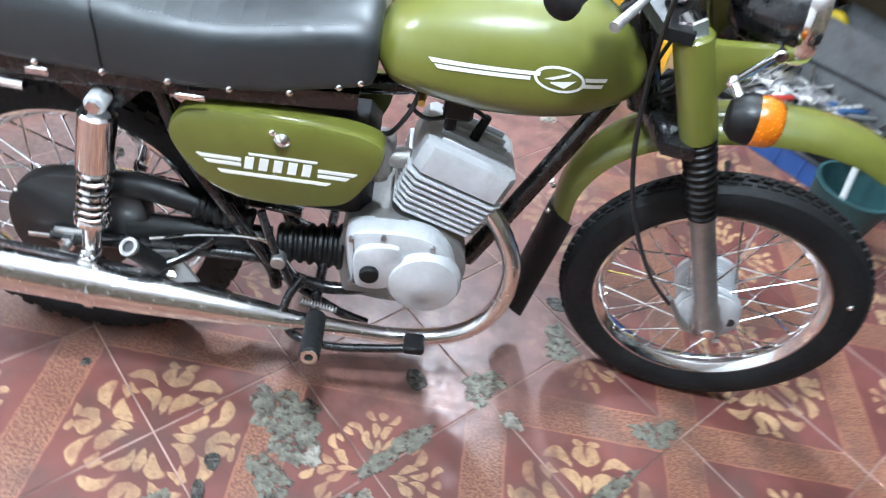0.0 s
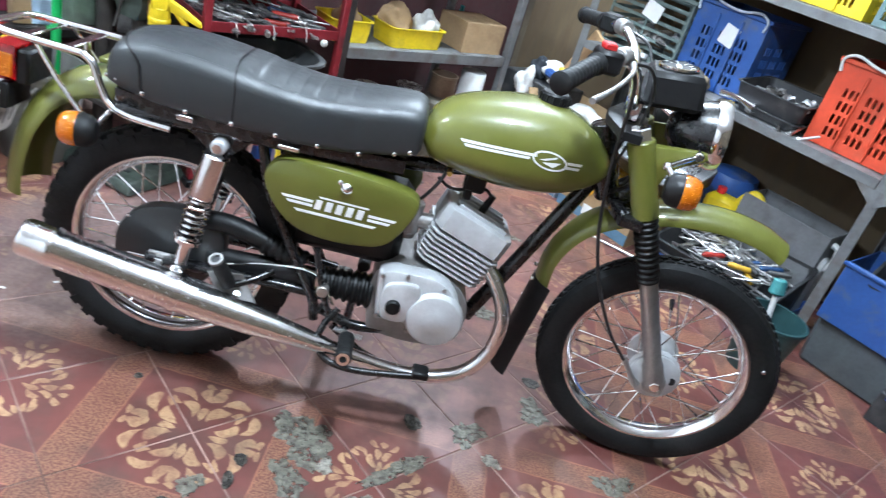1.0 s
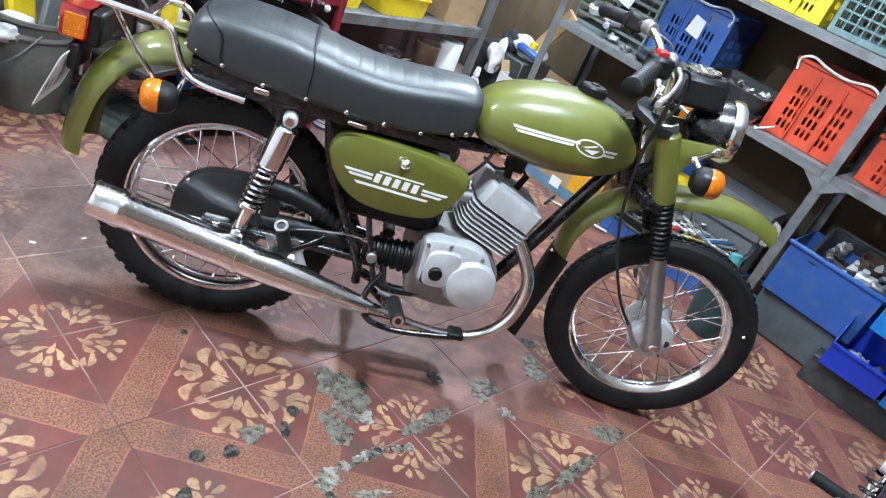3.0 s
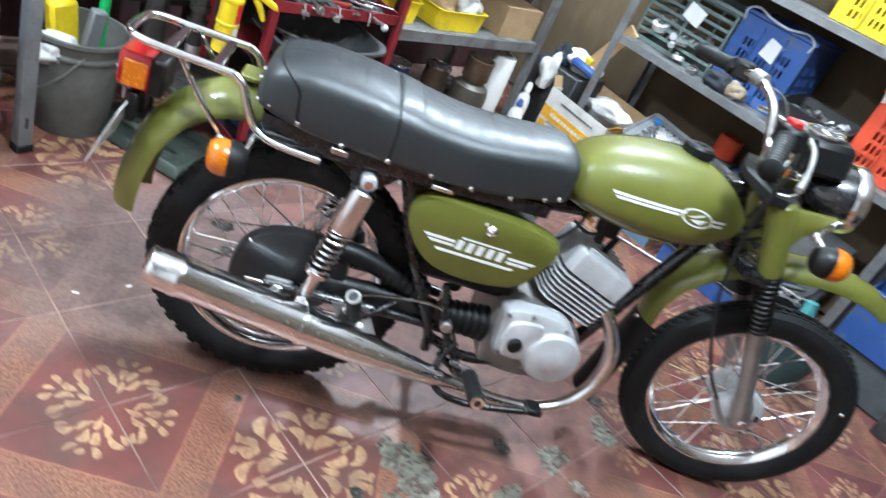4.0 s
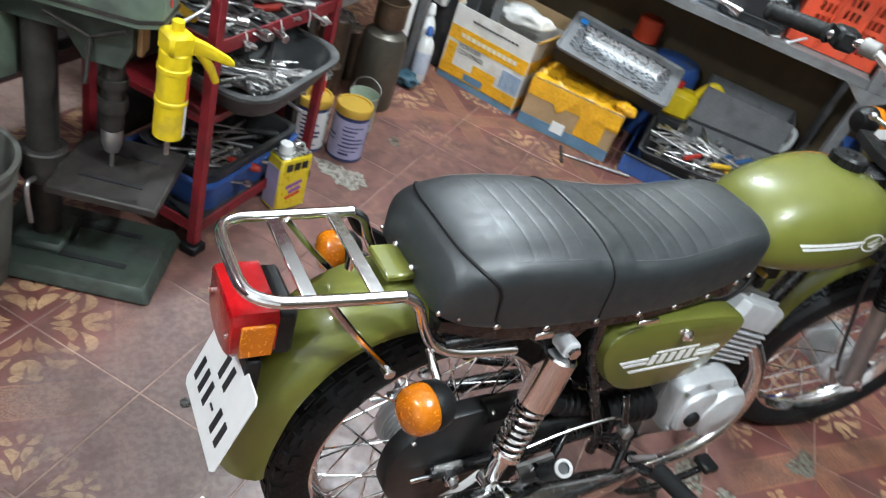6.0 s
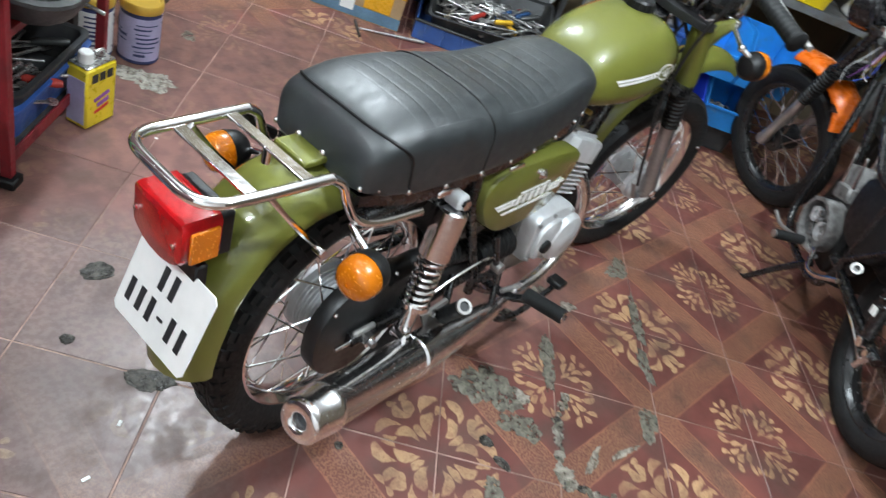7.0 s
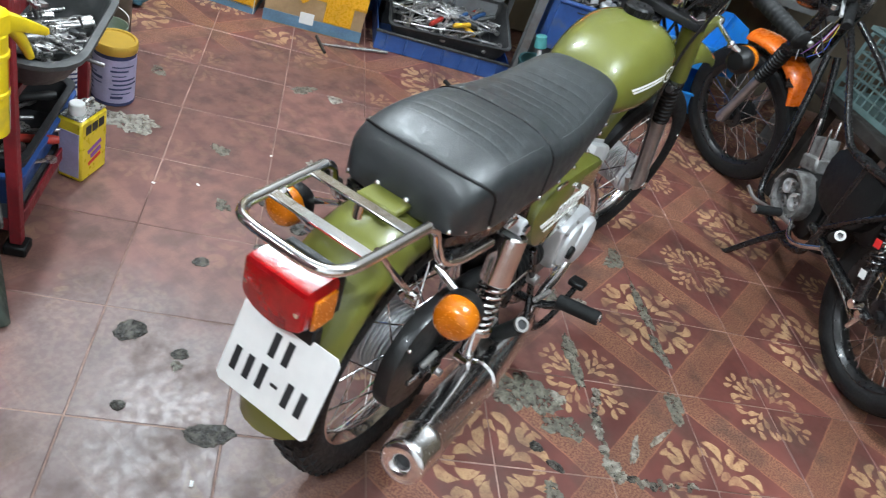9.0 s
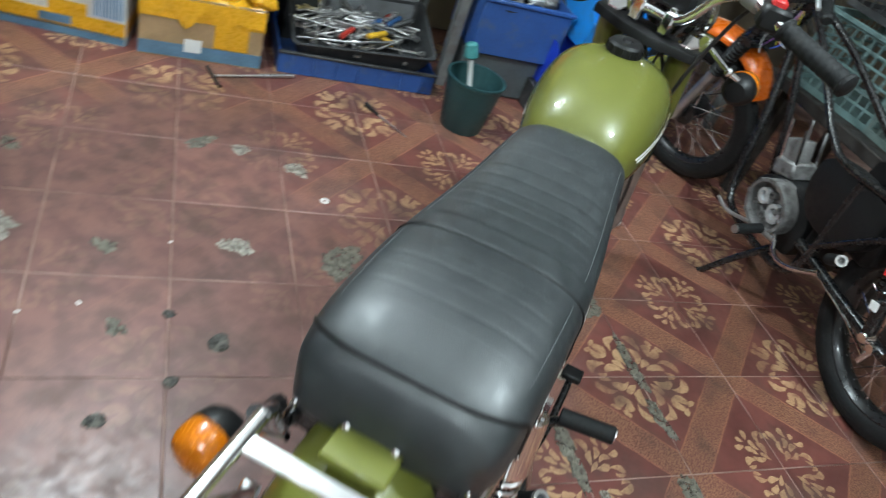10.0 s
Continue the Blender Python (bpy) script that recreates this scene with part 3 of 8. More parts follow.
def tank_y(x, z):
    """How far the tank's skin stands out at a place."""
    top, bot, hw = tank_section(x)
    m = bot + (top - bot) * 0.42
    s = abs(z - m) / ((top - m) if z > m else (m - bot))
    return hw * max(1 - min(s, 1) ** 2.5, 0) ** (1 / 2.5)


xs = spline(np.stack([TX, TTOP, TBOT, THW], 1), 4)
TX, TTOP, TBOT, THW = xs.T
rings = []
for x, top, bot, hw in xs:
    m = bot + (top - bot) * 0.42
    ring = []
    for a in np.linspace(0, 2 * math.pi, 44, False):
        c, s = math.cos(a), math.sin(a)
        ring.append((x, hw * math.copysign(abs(c) ** 0.8, c), m + ((top - m) if s > 0 else (m - bot)) * math.copysign(abs(s) ** 0.8, s)))
    rings.append(ring)
tank = part("fuel_tank", Shape().loft(rings), OLIVE, bike, "glossy olive fuel tank", angle=60)
cap = part("filler_cap", Shape().lathe([(0.030, 0), (0.034, 0.004), (0.034, 0.022), (0.030, 0.027), (0.012, 0.028), (0.010, 0.032), (0.001, 0.033)], (0.79, 0, 0.879), (-0.05, 0, 1), 28), BLACK_DULL, tank, "black filler cap")
for k in range(14):
    a = 2 * math.pi * k / 14
    part("grip_rib", Shape().box((0.79 + 0.034 * math.cos(a), 0.034 * math.sin(a), 0.892), (0.005, 0.005, 0.016)), BLACK_DULL, cap)


def tank_decal(name, pts, side=-1, lift=0.0012, label=""):
    """A print that lies on the tank's flank: pts are quads of (x, z) corners."""
    s = Shape()
    for a, b, c, d in pts:
        grid = []
        n = 10
        for i in range(n + 1):
            row = []
            for j in range(3):
                p = (1 - i / n) * ((1 - j / 2) * np.array(a) + j / 2 * np.array(d)) + i / n * ((1 - j / 2) * np.array(b) + j / 2 * np.array(c))
                row.append((p[0], side * (tank_y(p[0], p[1]) + lift), p[1]))
            grid.append(row)
        s.loft(grid, cap=False, closed=False)
    return part(name, s, WHITE, tank, label)


for side in (-1, 1):
    tank_decal("stripe", [((0.598, 0.778), (0.765, 0.792), (0.765, 0.786), (0.604, 0.772))], side)
    tank_decal("stripe", [((0.608, 0.770), (0.752, 0.783), (0.752, 0.777), (0.614, 0.764))], side)
    for k in range(2):
        z = 0.791 - 0.010 * k
        tank_decal("stripe", [((0.834 - 0.004 * k, z), (0.870 - 0.004 * k, z + 0.001), (0.868 - 0.004 * k, z - 0.005), (0.836 - 0.004 * k, z - 0.006))], side)
    ov = [(0.796 + 0.040 * math.cos(a) - 0.006 * math.sin(a), 0.784 + 0.0205 * math.sin(a)) for a in np.linspace(0, 2 * math.pi, 25)]
    inn = [(0.796 + 0.035 * math.cos(a) - 0.005 * math.sin(a), 0.784 + 0.0165 * math.sin(a)) for a in np.linspace(0, 2 * math.pi, 25)]
    ring = [[(x, side * (tank_y(x, z) + 0.0012), z) for x, z in (ov[k], inn[k])] for k in range(24)]
    part("badge_ring", Shape().loft(ring, cap=False, wrap=True, closed=False), WHITE, tank)
    tank_decal("badge_mark", [((0.772, 0.783), (0.812, 0.797), (0.808, 0.791), (0.786, 0.783)), ((0.783, 0.779), (0.822, 0.785), (0.806, 0.771), (0.783, 0.777))], side)

# seat
SX = np.array([-0.152, -0.148, -0.138, -0.124, -0.105, -0.07, -0.03, 0.06, 0.16, 0.27, 0.36, 0.44, 0.495, 0.518, 0.524])
STOP = np.array([0.742, 0.764, 0.785, 0.798, 0.806, 0.814, 0.818, 0.816, 0.804, 0.795, 0.801, 0.812, 0.815, 0.804, 0.780])
SHW = np.array([0.075, 0.098, 0.113, 0.121, 0.126, 0.131, 0.134, 0.136, 0.136, 0.130, 0.120, 0.110, 0.104, 0.098, 0.085]) * 0.965
SBOT = np.array([0.714, 0.706, 0.702, 0.698, 0.692, 0.687, 0.680, 0.676, 0.674, 0.672, 0.676, 0.688, 0.698, 0.706, 0.716])
SCURVE = spline(np.stack([SX, STOP, SHW, SBOT], 1), 4)
PLEATS = [-0.055, -0.025, 0.005, 0.035, 0.065, 0.215, 0.250, 0.285, 0.320, 0.355, 0.390, 0.425]


def seat_point(x, a, lift=0.0):
    """The seat's skin at length x, a round it from its underside."""
    top, hw, bot = (np.interp(x, SCURVE[:, 0], SCURVE[:, k]) for k in (1, 2, 3))
    dip = sum(0.00038 * max(0, 1 - abs(x - p) / 0.0022) for p in PLEATS)
    if 0.112 < x < 0.166:
        dip -= 0.0022 * min(1, (x - 0.112) / 0.006, (0.166 - x) / 0.006)
    c, s_ = math.cos(a), math.sin(a)
    y = hw * math.copysign(abs(c) ** 0.50, c)
    z = (bot + top) / 2 + (top - bot) / 2 * math.copysign(abs(s_) ** (0.50 if s_ > 0 else 0.2), s_)
    if s_ > 0:
        flat = max(0.0, 1 - (abs(y) / hw) ** 6) if s_ > 0.5 else 0.0
        y *= 1 - 0.11 * s_ ** 2
        z += (0.005 * (1 - (y / hw) ** 2) - dip) * flat
    return x, y * (1 + lift / hw) - 0.008, z + lift * max(s_, 0) ** 0.5


rings = []
for x in np.unique(np.concatenate([np.linspace(-0.152, 0.524, 80), SX] + [[p - 0.0022, p, p + 0.0022] for p in PLEATS] + [[0.112, 0.118, 0.160, 0.166]])):
    rings.append([seat_point(x, a) for a in np.linspace(-0.5 * math.pi, 1.5 * math.pi, 56, False)])
seat = part("seat", Shape().loft(rings), VINYL, bike, "long black vinyl seat with pleats and chrome studs", angle=50)
around = np.linspace(-0.12, math.pi + 0.12, 49)
part("piping", Shape().tube([seat_point(-0.126 + 0.055 * abs((a - math.pi / 2) / (math.pi / 2)) ** 2.2, a, 0.0003) for a in around], 0.0027, 8, 1), BLACK_DULL, seat, "raised black piping")
part("piping", Shape().tube([seat_point(0.112 + 0.012 * abs((a - math.pi / 2) / (math.pi / 2)) ** 2, a, 0.0002) for a in around], 0.0019, 8, 1), BLACK_DULL, seat, "raised black piping")
for side in (1, -1):
    for x0, x1 in ((-0.06, 0.10), (0.17, 0.47)):
        sh = Shape()
        for x in np.arange(x0, x1, 0.0065):
            a = math.pi / 2 - side * 0.93
            sh.tube([seat_point(x, a, 0.0006), seat_point(x + 0.0036, a, 0.0006)], 0.00045, 5, 1)
        part("stitching", sh, THREAD, seat, "fine grey stitching")
for side in (-1, 1):
    for x, z in ((-0.062, 0.704), (0.029, 0.690), (0.125, 0.690), (0.218, 0.688), (0.307, 0.686), (0.396, 0.689), (0.470, 0.706), (0.502, 0.716)):
        part("stud", Shape().ball((x, side * (np.interp(x, SX, SHW) + 0.001) - 0.008, z), (0.0055, 0.003, 0.0055), 10, 7), CHROME, seat, "chrome stud")
    for x in (-0.115, -0.140):
        part("stud", Shape().ball((x - 0.006, side * (0.114 if x > -0.13 else 0.100) - 0.008, 0.716), (0.0045, 0.004, 0.005), 10, 7), CHROME, seat, "chrome stud")
    part("hinge", Shape().box((0.030, side * 0.134 - 0.006, 0.676), (0.034, 0.006, 0.013), 0.002), CHROME, seat, "chrome hinge")
    part("hinge", Shape().box((0.25, side * 0.131 - 0.007, 0.668), (0.046, 0.006, 0.010), 0.002), CHROME, seat, "chrome hinge")
part("seat_base", Shape().prism([(-0.13, 0.10), (-0.14, 0.0), (-0.13, -0.10), (0.0, -0.127), (0.25, -0.124), (0.5, -0.094), (0.5, 0.094), (0.25, 0.124), (0.0, 0.127)], XY, 0.66, 0.690), BLACK, seat)

# side covers
COVER = [(0.205, 0.585), (0.222, 0.626), (0.262, 0.643), (0.335, 0.646), (0.447, 0.641), (0.525, 0.630), (0.553, 0.608), (0.543, 0.560), (0.505, 0.498), (0.455, 0.477), (0.370, 0.470), (0.295, 0.482), (0.240, 0.522)]
for side in (-1, 1):
    cover = part("side_cover", Shape().prism(COVER, XZ, side * 0.085, side * 0.128, 0.012, 5), OLIVE, bike, "olive side cover with white stripes")
    part("lock_knob", Shape().lathe([(0.012, 0), (0.013, 0.006), (0.009, 0.010), (0.005, 0.014), (0.0005, 0.015)], (0.388, side * 0.127, 0.609), (0, side, 0), 18), CHROME, cover, "chrome knob")
    part("lock_knob", Shape().ball((0.372, side * 0.128, 0.618), (0.006, 0.003, 0.006)), CHROME, cover, "chrome knob")

    def flat_mark(name, quads):
        s = Shape()
        for q in quads:
            s.prism(q, XZ, side * 0.127, side * 0.1292)
        part(name, s, WHITE, cover)

    for k in range(2):
        flat_mark("stripe", [[(0.250 + 0.012 * k, 0.562 - 0.010 * k), (0.322, 0.562 - 0.010 * k), (0.322, 0.556 - 0.010 * k), (0.257 + 0.012 * k, 0.556 - 0.010 * k)]])
        flat_mark("stripe", [[(0.447, 0.560 - 0.010 * k), (0.512 - 0.012 * k, 0.560 - 0.010 * k), (0.506 - 0.012 * k, 0.554 - 0.010 * k), (0.447, 0.554 - 0.010 * k)]])
    flat_mark("stripe", [[(0.283, 0.535), (0.470, 0.535), (0.463, 0.529), (0.290, 0.529)]])
    flat_mark("stripe", [[(0.334, 0.5745), (0.446, 0.5745), (0.445, 0.5705), (0.335, 0.5705)]])
    for k in range(5):
        x = 0.326 + 0.0235 * k
        flat_mark("name_bar", [[(x + 0.003, 0.566), (x + 0.0175, 0.566), (x + 0.0145, 0.543), (x, 0.543)]])

# frame tubes
for name, pts, r in (
    ("frame_tube", [(0.94, 0, 0.74), (0.88, 0, 0.60), (0.80, 0, 0.42), (0.745, 0, 0.30)], 0.019),
    ("frame_tube", [(0.93, 0, 0.80), (0.70, 0, 0.70), (0.50, 0, 0.66), (0.30, 0, 0.655)], 0.018),
    ("frame_tube", [(0.60, -0.07, 0.26), (0.48, -0.075, 0.24), (0.38, -0.08, 0.27)], 0.013),
    ("frame_tube", [(0.60, 0.07, 0.26), (0.48, 0.075, 0.24), (0.38, 0.08, 0.27)], 0.013),
):
    part(name, Shape().tube(pts, r, 14), BLACK, bike)
part("air_box", Shape().box((0.405, 0.005, 0.505), (0.27, 0.125, 0.20), 0.022), BLACK_DULL, bike, "dull black air box")
part("steering_head", Shape().cyl((0.915, 0, 0.87), (0.985, 0, 0.70), 0.030, n=22, bev=0.003), BLACK, bike)
for side in (-1, 1):
    y = side
    part("frame_tube", Shape().tube([(0.40, y * 0.075, 0.655), (0.20, y * 0.098, 0.657), (0.05, y * 0.106, 0.655), (-0.12, y * 0.106, 0.652)], 0.012, 12), BLACK, bike)
    part("frame_tube", Shape().tube([(0.19, y * 0.098, 0.650), (0.22, y * 0.096, 0.55), (0.29, y * 0.092, 0.42), (0.36, y * 0.088, 0.30), (0.375, y * 0.085, 0.24)], 0.012, 12), BLACK, bike)
    part("frame_bracket", Shape().prism([(0.02, 0.650), (0.17, 0.650), (0.13, 0.610), (0.09, 0.600)], XZ, y * 0.098, y * 0.106), BLACK, bike)
    part("swingarm", Shape().tube([(0.40, y * 0.075, 0.305), (0.25, y * 0.085, 0.312), (0.10, y * 0.088, 0.308), (-0.035, y * 0.088, 0.306)], 0.017, 12, flat=0.8), BLACK, bike)
    part("chain_tensioner", Shape().box((0.0, y * 0.092, 0.306), (0.06, 0.012, 0.042), 0.004), ALLOY_DARK, bike)
    part("axle_nut", Shape().cyl((0, y * 0.096, 0.306), (0, y * 0.116, 0.306), 0.016, n=6, bev=0.002), CHROME, bike)
    part("axle_stub", Shape().cyl((0, y * 0.11, 0.306), (0, y * 0.126, 0.306), 0.008, n=12), STEEL, bike)
    part("tensioner_bolt", Shape().cyl((-0.03, y * 0.094, 0.306), (-0.075, y * 0.094, 0.306), 0.005, n=10), CHROME, bike)
    # shocks
    a, b = np.array((0.105, y * 0.125, 0.630)), np.array((0.055, y * 0.142, 0.322))
    sh = part("shock_absorber", Shape().cyl(a + (b - a) * 0.06, a + (b - a) * 0.40, 0.030, 0.031, 26, 0.004), CHROME, bike, "chrome shrouded shock absorber")
    part("top_eye", Shape().cyl(a + (0, y * 0.016, 0), a - (0, y * 0.020, 0), 0.017, n=20, bev=0.003), ALLOY, sh)
    part("top_nut", Shape().cyl(a + (0, y * 0.012, 0), a + (0, y * 0.024, 0), 0.011, n=6), CHROME, sh)
    part("rod", Shape().cyl(a + (b - a) * 0.38, a + (b - a) * 0.92, 0.012, n=14), BLACK, sh)
    part("spring", spring(a + (b - a) * 0.40, a + (b - a) * 0.74, 0.0245, 0.0042, 7), CHROME, sh, "chrome coil spring")
    part("spring_seat", Shape().cyl(a + (b - a) * 0.73, a + (b - a) * 0.76, 0.031, n=22), CHROME, sh)
    part("damper_body", Shape().cyl(a + (b - a) * 0.75, a + (b - a) * 0.95, 0.017, 0.015, 18, 0.002), CHROME, sh)
    part("bottom_eye", Shape().cyl(b + (0, y * 0.016, 0), b - (0, y * 0.020, 0), 0.016, n=20, bev=0.003), CHROME, sh)
    part("bottom_nut", Shape().cyl(b + (0, y * 0.012, 0), b + (0, y * 0.026, 0), 0.010, n=6), CHROME, sh)
    # chrome grab rail that joins the rack
    part("grab_rail", Shape().tube([(-0.20, y * 0.098, 0.744), (-0.178, y * 0.100, 0.728), (-0.160, y * 0.103, 0.690), (-0.135, y * 0.108, 0.655), (-0.09, y * 0.118, 0.642), (0.0, y * 0.126, 0.640)], 0.0085, 12), CHROME, bike)
    part("rack_strut", Shape().tube([(-0.305, y * 0.085, 0.744), (-0.25, y * 0.095, 0.675), (-0.195, y * 0.100, 0.615)], 0.0055, 8), CHROME, bike)
    part("strut_bolt", Shape().cyl((-0.195, y * 0.094, 0.612), (-0.195, y * 0.114, 0.612), 0.009, n=12, bev=0.002), CHROME, bike)
    signal(bike, (-0.160, y * 0.175, 0.610), (-0.135, y * 0.100, 0.640), (-1, y * 0.12, -0.05))

# rack
rack = part("luggage_rack", Shape().tube([(-0.20, -0.098, 0.744), (-0.33, -0.092, 0.746), (-0.375, -0.086, 0.748), (-0.400, -0.062, 0.749), (-0.404, 0, 0.749), (-0.400, 0.062, 0.749), (-0.375, 0.086, 0.748), (-0.33, 0.092, 0.746), (-0.20, 0.098, 0.744)], 0.0085, 12), CHROME, bike, "chrome luggage rack")
for x in (-0.325, -0.235):
    part("rack_slat", Shape().box((x, 0, 0.746), (0.020, 0.180, 0.005), 0.0015), CHROME, rack)
part("rack_stay", Shape().tube([(-0.235, 0.0, 0.742), (-0.235, 0.0, 0.718)], 0.008, 10, 1), CHROME, rack)
part("seat_catch", Shape().box((-0.17, 0.0, 0.722), (0.05, 0.075, 0.012), 0.003), OLIVE, bike)
for y in (-0.028, 0.028):
    part("bolt", Shape().ball((-0.155, y, 0.732), 0.006), CHROME, bike)
part("rear_strap", Shape().tube([(-0.195, 0.107, 0.735), (-0.17, 0.115, 0.70), (-0.12, 0.125, 0.665)], 0.011, 8), BLACK_DULL, bike)

# tail lamp and plate
tail = part("tail_lamp", Shape().box((-0.340, -0.012, 0.668), (0.030, 0.105, 0.075), 0.006), BLACK_DULL, bike, "boxy red tail lamp with amber ends")
part("red_lens", Shape().prism([(-0.070, 0.650), (-0.062, 0.638), (-0.045, 0.628), (-0.025, 0.623), (0.001, 0.623), (0.021, 0.628), (0.038, 0.638), (0.046, 0.650), (0.046, 0.702), (0.040, 0.710), (-0.064, 0.710), (-0.070, 0.702)], ((0, 0, 0), (0, 1, 0), (-0.0, 0, 1), (1, 0, 0)), -0.352, -0.412, 0.008), RED_LENS, tail, "red lens")
for y, s in ((-0.072, -1), (0.048, 1)):
    part("amber_lens", Shape().box((-0.378, y, 0.670), (0.044, 0.006, 0.052), 0.002), ORANGE, tail, "amber side lens")
for y in (-0.055, 0.035):
    part("screw", Shape().cyl((-0.410, y, 0.670), (-0.415, y, 0.670), 0.004, n=10), CHROME, tail)
PL = ((-0.404, -0.032, 0.545), (0, 1, 0), unit((0.36, 0, 1)), unit((-1, 0, 0.36)))
plate = part("number_plate", Shape().prism([(-0.088, -0.062), (-0.080, -0.070), (0.080, -0.070), (0.088, -0.062), (0.088, 0.062), (0.080, 0.070), (-0.080, 0.070), (-0.088, 0.062)], PL, 0.0, 0.002), WHITE, bike, "white plate with dark bars")
for y0, z0, n, w in ((0.015, 0.030, 2, 0.016), (0.066, -0.024, 6, 0.016)):
    for k in range(n):
        y = y0 - k * (w + 0.009)
        if n == 6 and k == 3:
            part("bar", Shape().box(np.array(PL[0]) + y * np.array(PL[1]) + z0 * PL[2] + 0.003 * PL[3], (0.002, 0.012, 0.005)), INK_AND_HOLES, plate)
            continue
        q = Shape().prism([(y - w * 0.36, z0 - 0.019), (y + w * 0.36, z0 - 0.019), (y + w * 0.36, z0 + 0.019), (y - w * 0.36, z0 + 0.019)], PL, 0.0, 0.0032)
        part("bar", q, INK_AND_HOLES, plate)
part("plate_bracket", Shape().box((-0.375, -0.02, 0.60), (0.02, 0.10, 0.06), 0.003), BLACK_DULL, bike)

# engine
eng = part("engine", Shape().prism([(0.50, 0.27), (0.49, 0.36), (0.51, 0.425), (0.60, 0.445), (0.70, 0.41), (0.735, 0.34), (0.71, 0.26), (0.62, 0.235), (0.52, 0.245)], XZ, -0.085, 0.115, 0.010, 3), ALLOY_DARK, bike, "grey alloy engine with a finned cylinder")
part("crankcase_cover", Shape().prism([(0.518, 0.304), (0.509, 0.350), (0.502, 0.408), (0.510, 0.430), (0.555, 0.441), (0.640, 0.440), (0.690, 0.408), (0.714, 0.350), (0.708, 0.302), (0.672, 0.272), (0.625, 0.278), (0.580, 0.304), (0.53, 0.300)], XZ, -0.08, -0.128, 0.016, 4), ALLOY, eng, "smooth grey clutch cover")
part("clutch_bulge", Shape().lathe([(0.070, 0), (0.070, 0.016), (0.064, 0.026), (0.050, 0.031), (0.030, 0.032), (0.028, 0.0335), (0.001, 0.0335)], (0.655, -0.118, 0.340), (0, -1, 0), 40), ALLOY, eng)
part("cover_step", Shape().prism([(0.524, 0.330), (0.520, 0.385), (0.540, 0.412), (0.600, 0.416), (0.610, 0.37), (0.588, 0.318), (0.54, 0.312)], XZ, -0.12, -0.140, 0.008, 3), ALLOY, eng)
part("filler_plug", Shape().cyl((0.552, -0.136, 0.354), (0.552, -0.152, 0.354), 0.018, n=20, bev=0.003), BLACK_DULL, eng, "black plug")
for x, z in ((0.519, 0.314), (0.513, 0.420), (0.57, 0.432), (0.66, 0.420), (0.70, 0.37), (0.60, 0.290)):
    part("screw", Shape().cyl((x, -0.122, z), (x, -0.132, z), 0.005, n=8), STEEL, eng)
CA = unit((0.325, 0, 0.946))
CB = np.array((CA[2], 0, -CA[0]))
CO = np.array((0.648, 0, 0.412))
part("cylinder", Shape().cyl(CO, CO + CA * 0.17, 0.042, n=24), ALLOY_DARK, eng)


def fin(h, a, b, t, off=0.0):
    o = CO + CA * h
    out = [(-a, -b + 0.02), (-a + 0.02, -b), (a - 0.02, -b), (a, -b + 0.02), (a, b - 0.02), (a - 0.02, b), (-a + 0.02, b), (-a, b - 0.02)]
    return Shape().prism([(p + off, q) for p, q in out], (o, CB, (0, 1, 0), CA), 0, t, 0.0012)


for k in range(7):
    part("cooling_fin", fin(0.032 + 0.0125 * k, 0.086 + 0.0015 * k, 0.083, 0.0042), ALLOY, eng)
part("cylinder_head", Shape().prism([(-0.090, -0.062), (-0.074, -0.080), (0.074, -0.080), (0.090, -0.062), (0.090, 0.062), (0.074, 0.080), (-0.074, 0.080), (-0.090, 0.062)], (CO, CB, (0, 1, 0), CA), 0.120, 0.180, 0.010), ALLOY, eng)
for k in range(5):
    part("head_rib", Shape().box(CO + CA * 0.184 + np.array((0, -0.056 + 0.028 * k, 0)), (0.13, 0.004, 0.012), 0.001, pose(0, 0, 0, 0, 19, 0)), ALLOY, eng)
sp = CO + CA * 0.182
part("spark_plug", Shape().cyl(sp, sp + CA * 0.05, 0.010, 0.008, 14), BLACK_DULL, eng)
part("ignition_coil", Shape().box((0.665, -0.045, 0.672), (0.05, 0.035, 0.05), 0.006).box((0.655, -0.05, 0.640), (0.02, 0.02, 0.03), 0.004), BLACK_DULL, eng, "small black ignition coil")
part("plug_lead", Shape().tube([sp + CA * 0.045, sp + CA * 0.07 + np.array((-0.04, -0.02, 0)), (0.62, -0.06, 0.645), (0.58, -0.05, 0.66)], 0.004, 8), CABLE, eng)
part("carburettor", Shape().cyl((0.545, -0.02, 0.50), (0.545, -0.02, 0.58), 0.026, n=18, bev=0.004).cyl((0.50, -0.02, 0.535), (0.60, -0.02, 0.535), 0.020, n=18, bev=0.003).cyl((0.545, -0.02, 0.485), (0.545, -0.02, 0.505), 0.020, n=18, bev=0.003), ALLOY_DARK, eng)
part("intake_hose", bellows((0.50, -0.02, 0.535), (0.43, -0.02, 0.55), 0.030, 0.034, 4), BLACK_DULL, eng)
part("fuel_hose", Shape().tube([(0.60, -0.05, 0.70), (0.585, -0.07, 0.66), (0.56, -0.06, 0.61), (0.545, -0.03, 0.585)], 0.0045, 8), CABLE, eng)
part("fuel_tap", Shape().cyl((0.60, -0.05, 0.675), (0.60, -0.05, 0.70), 0.009, n=12).cyl((0.60, -0.05, 0.685), (0.60, -0.085, 0.685), 0.006, n=10), mat("brass", (0.55, 0.36, 0.10), 0.35, 0.8), eng, "brass fuel tap")
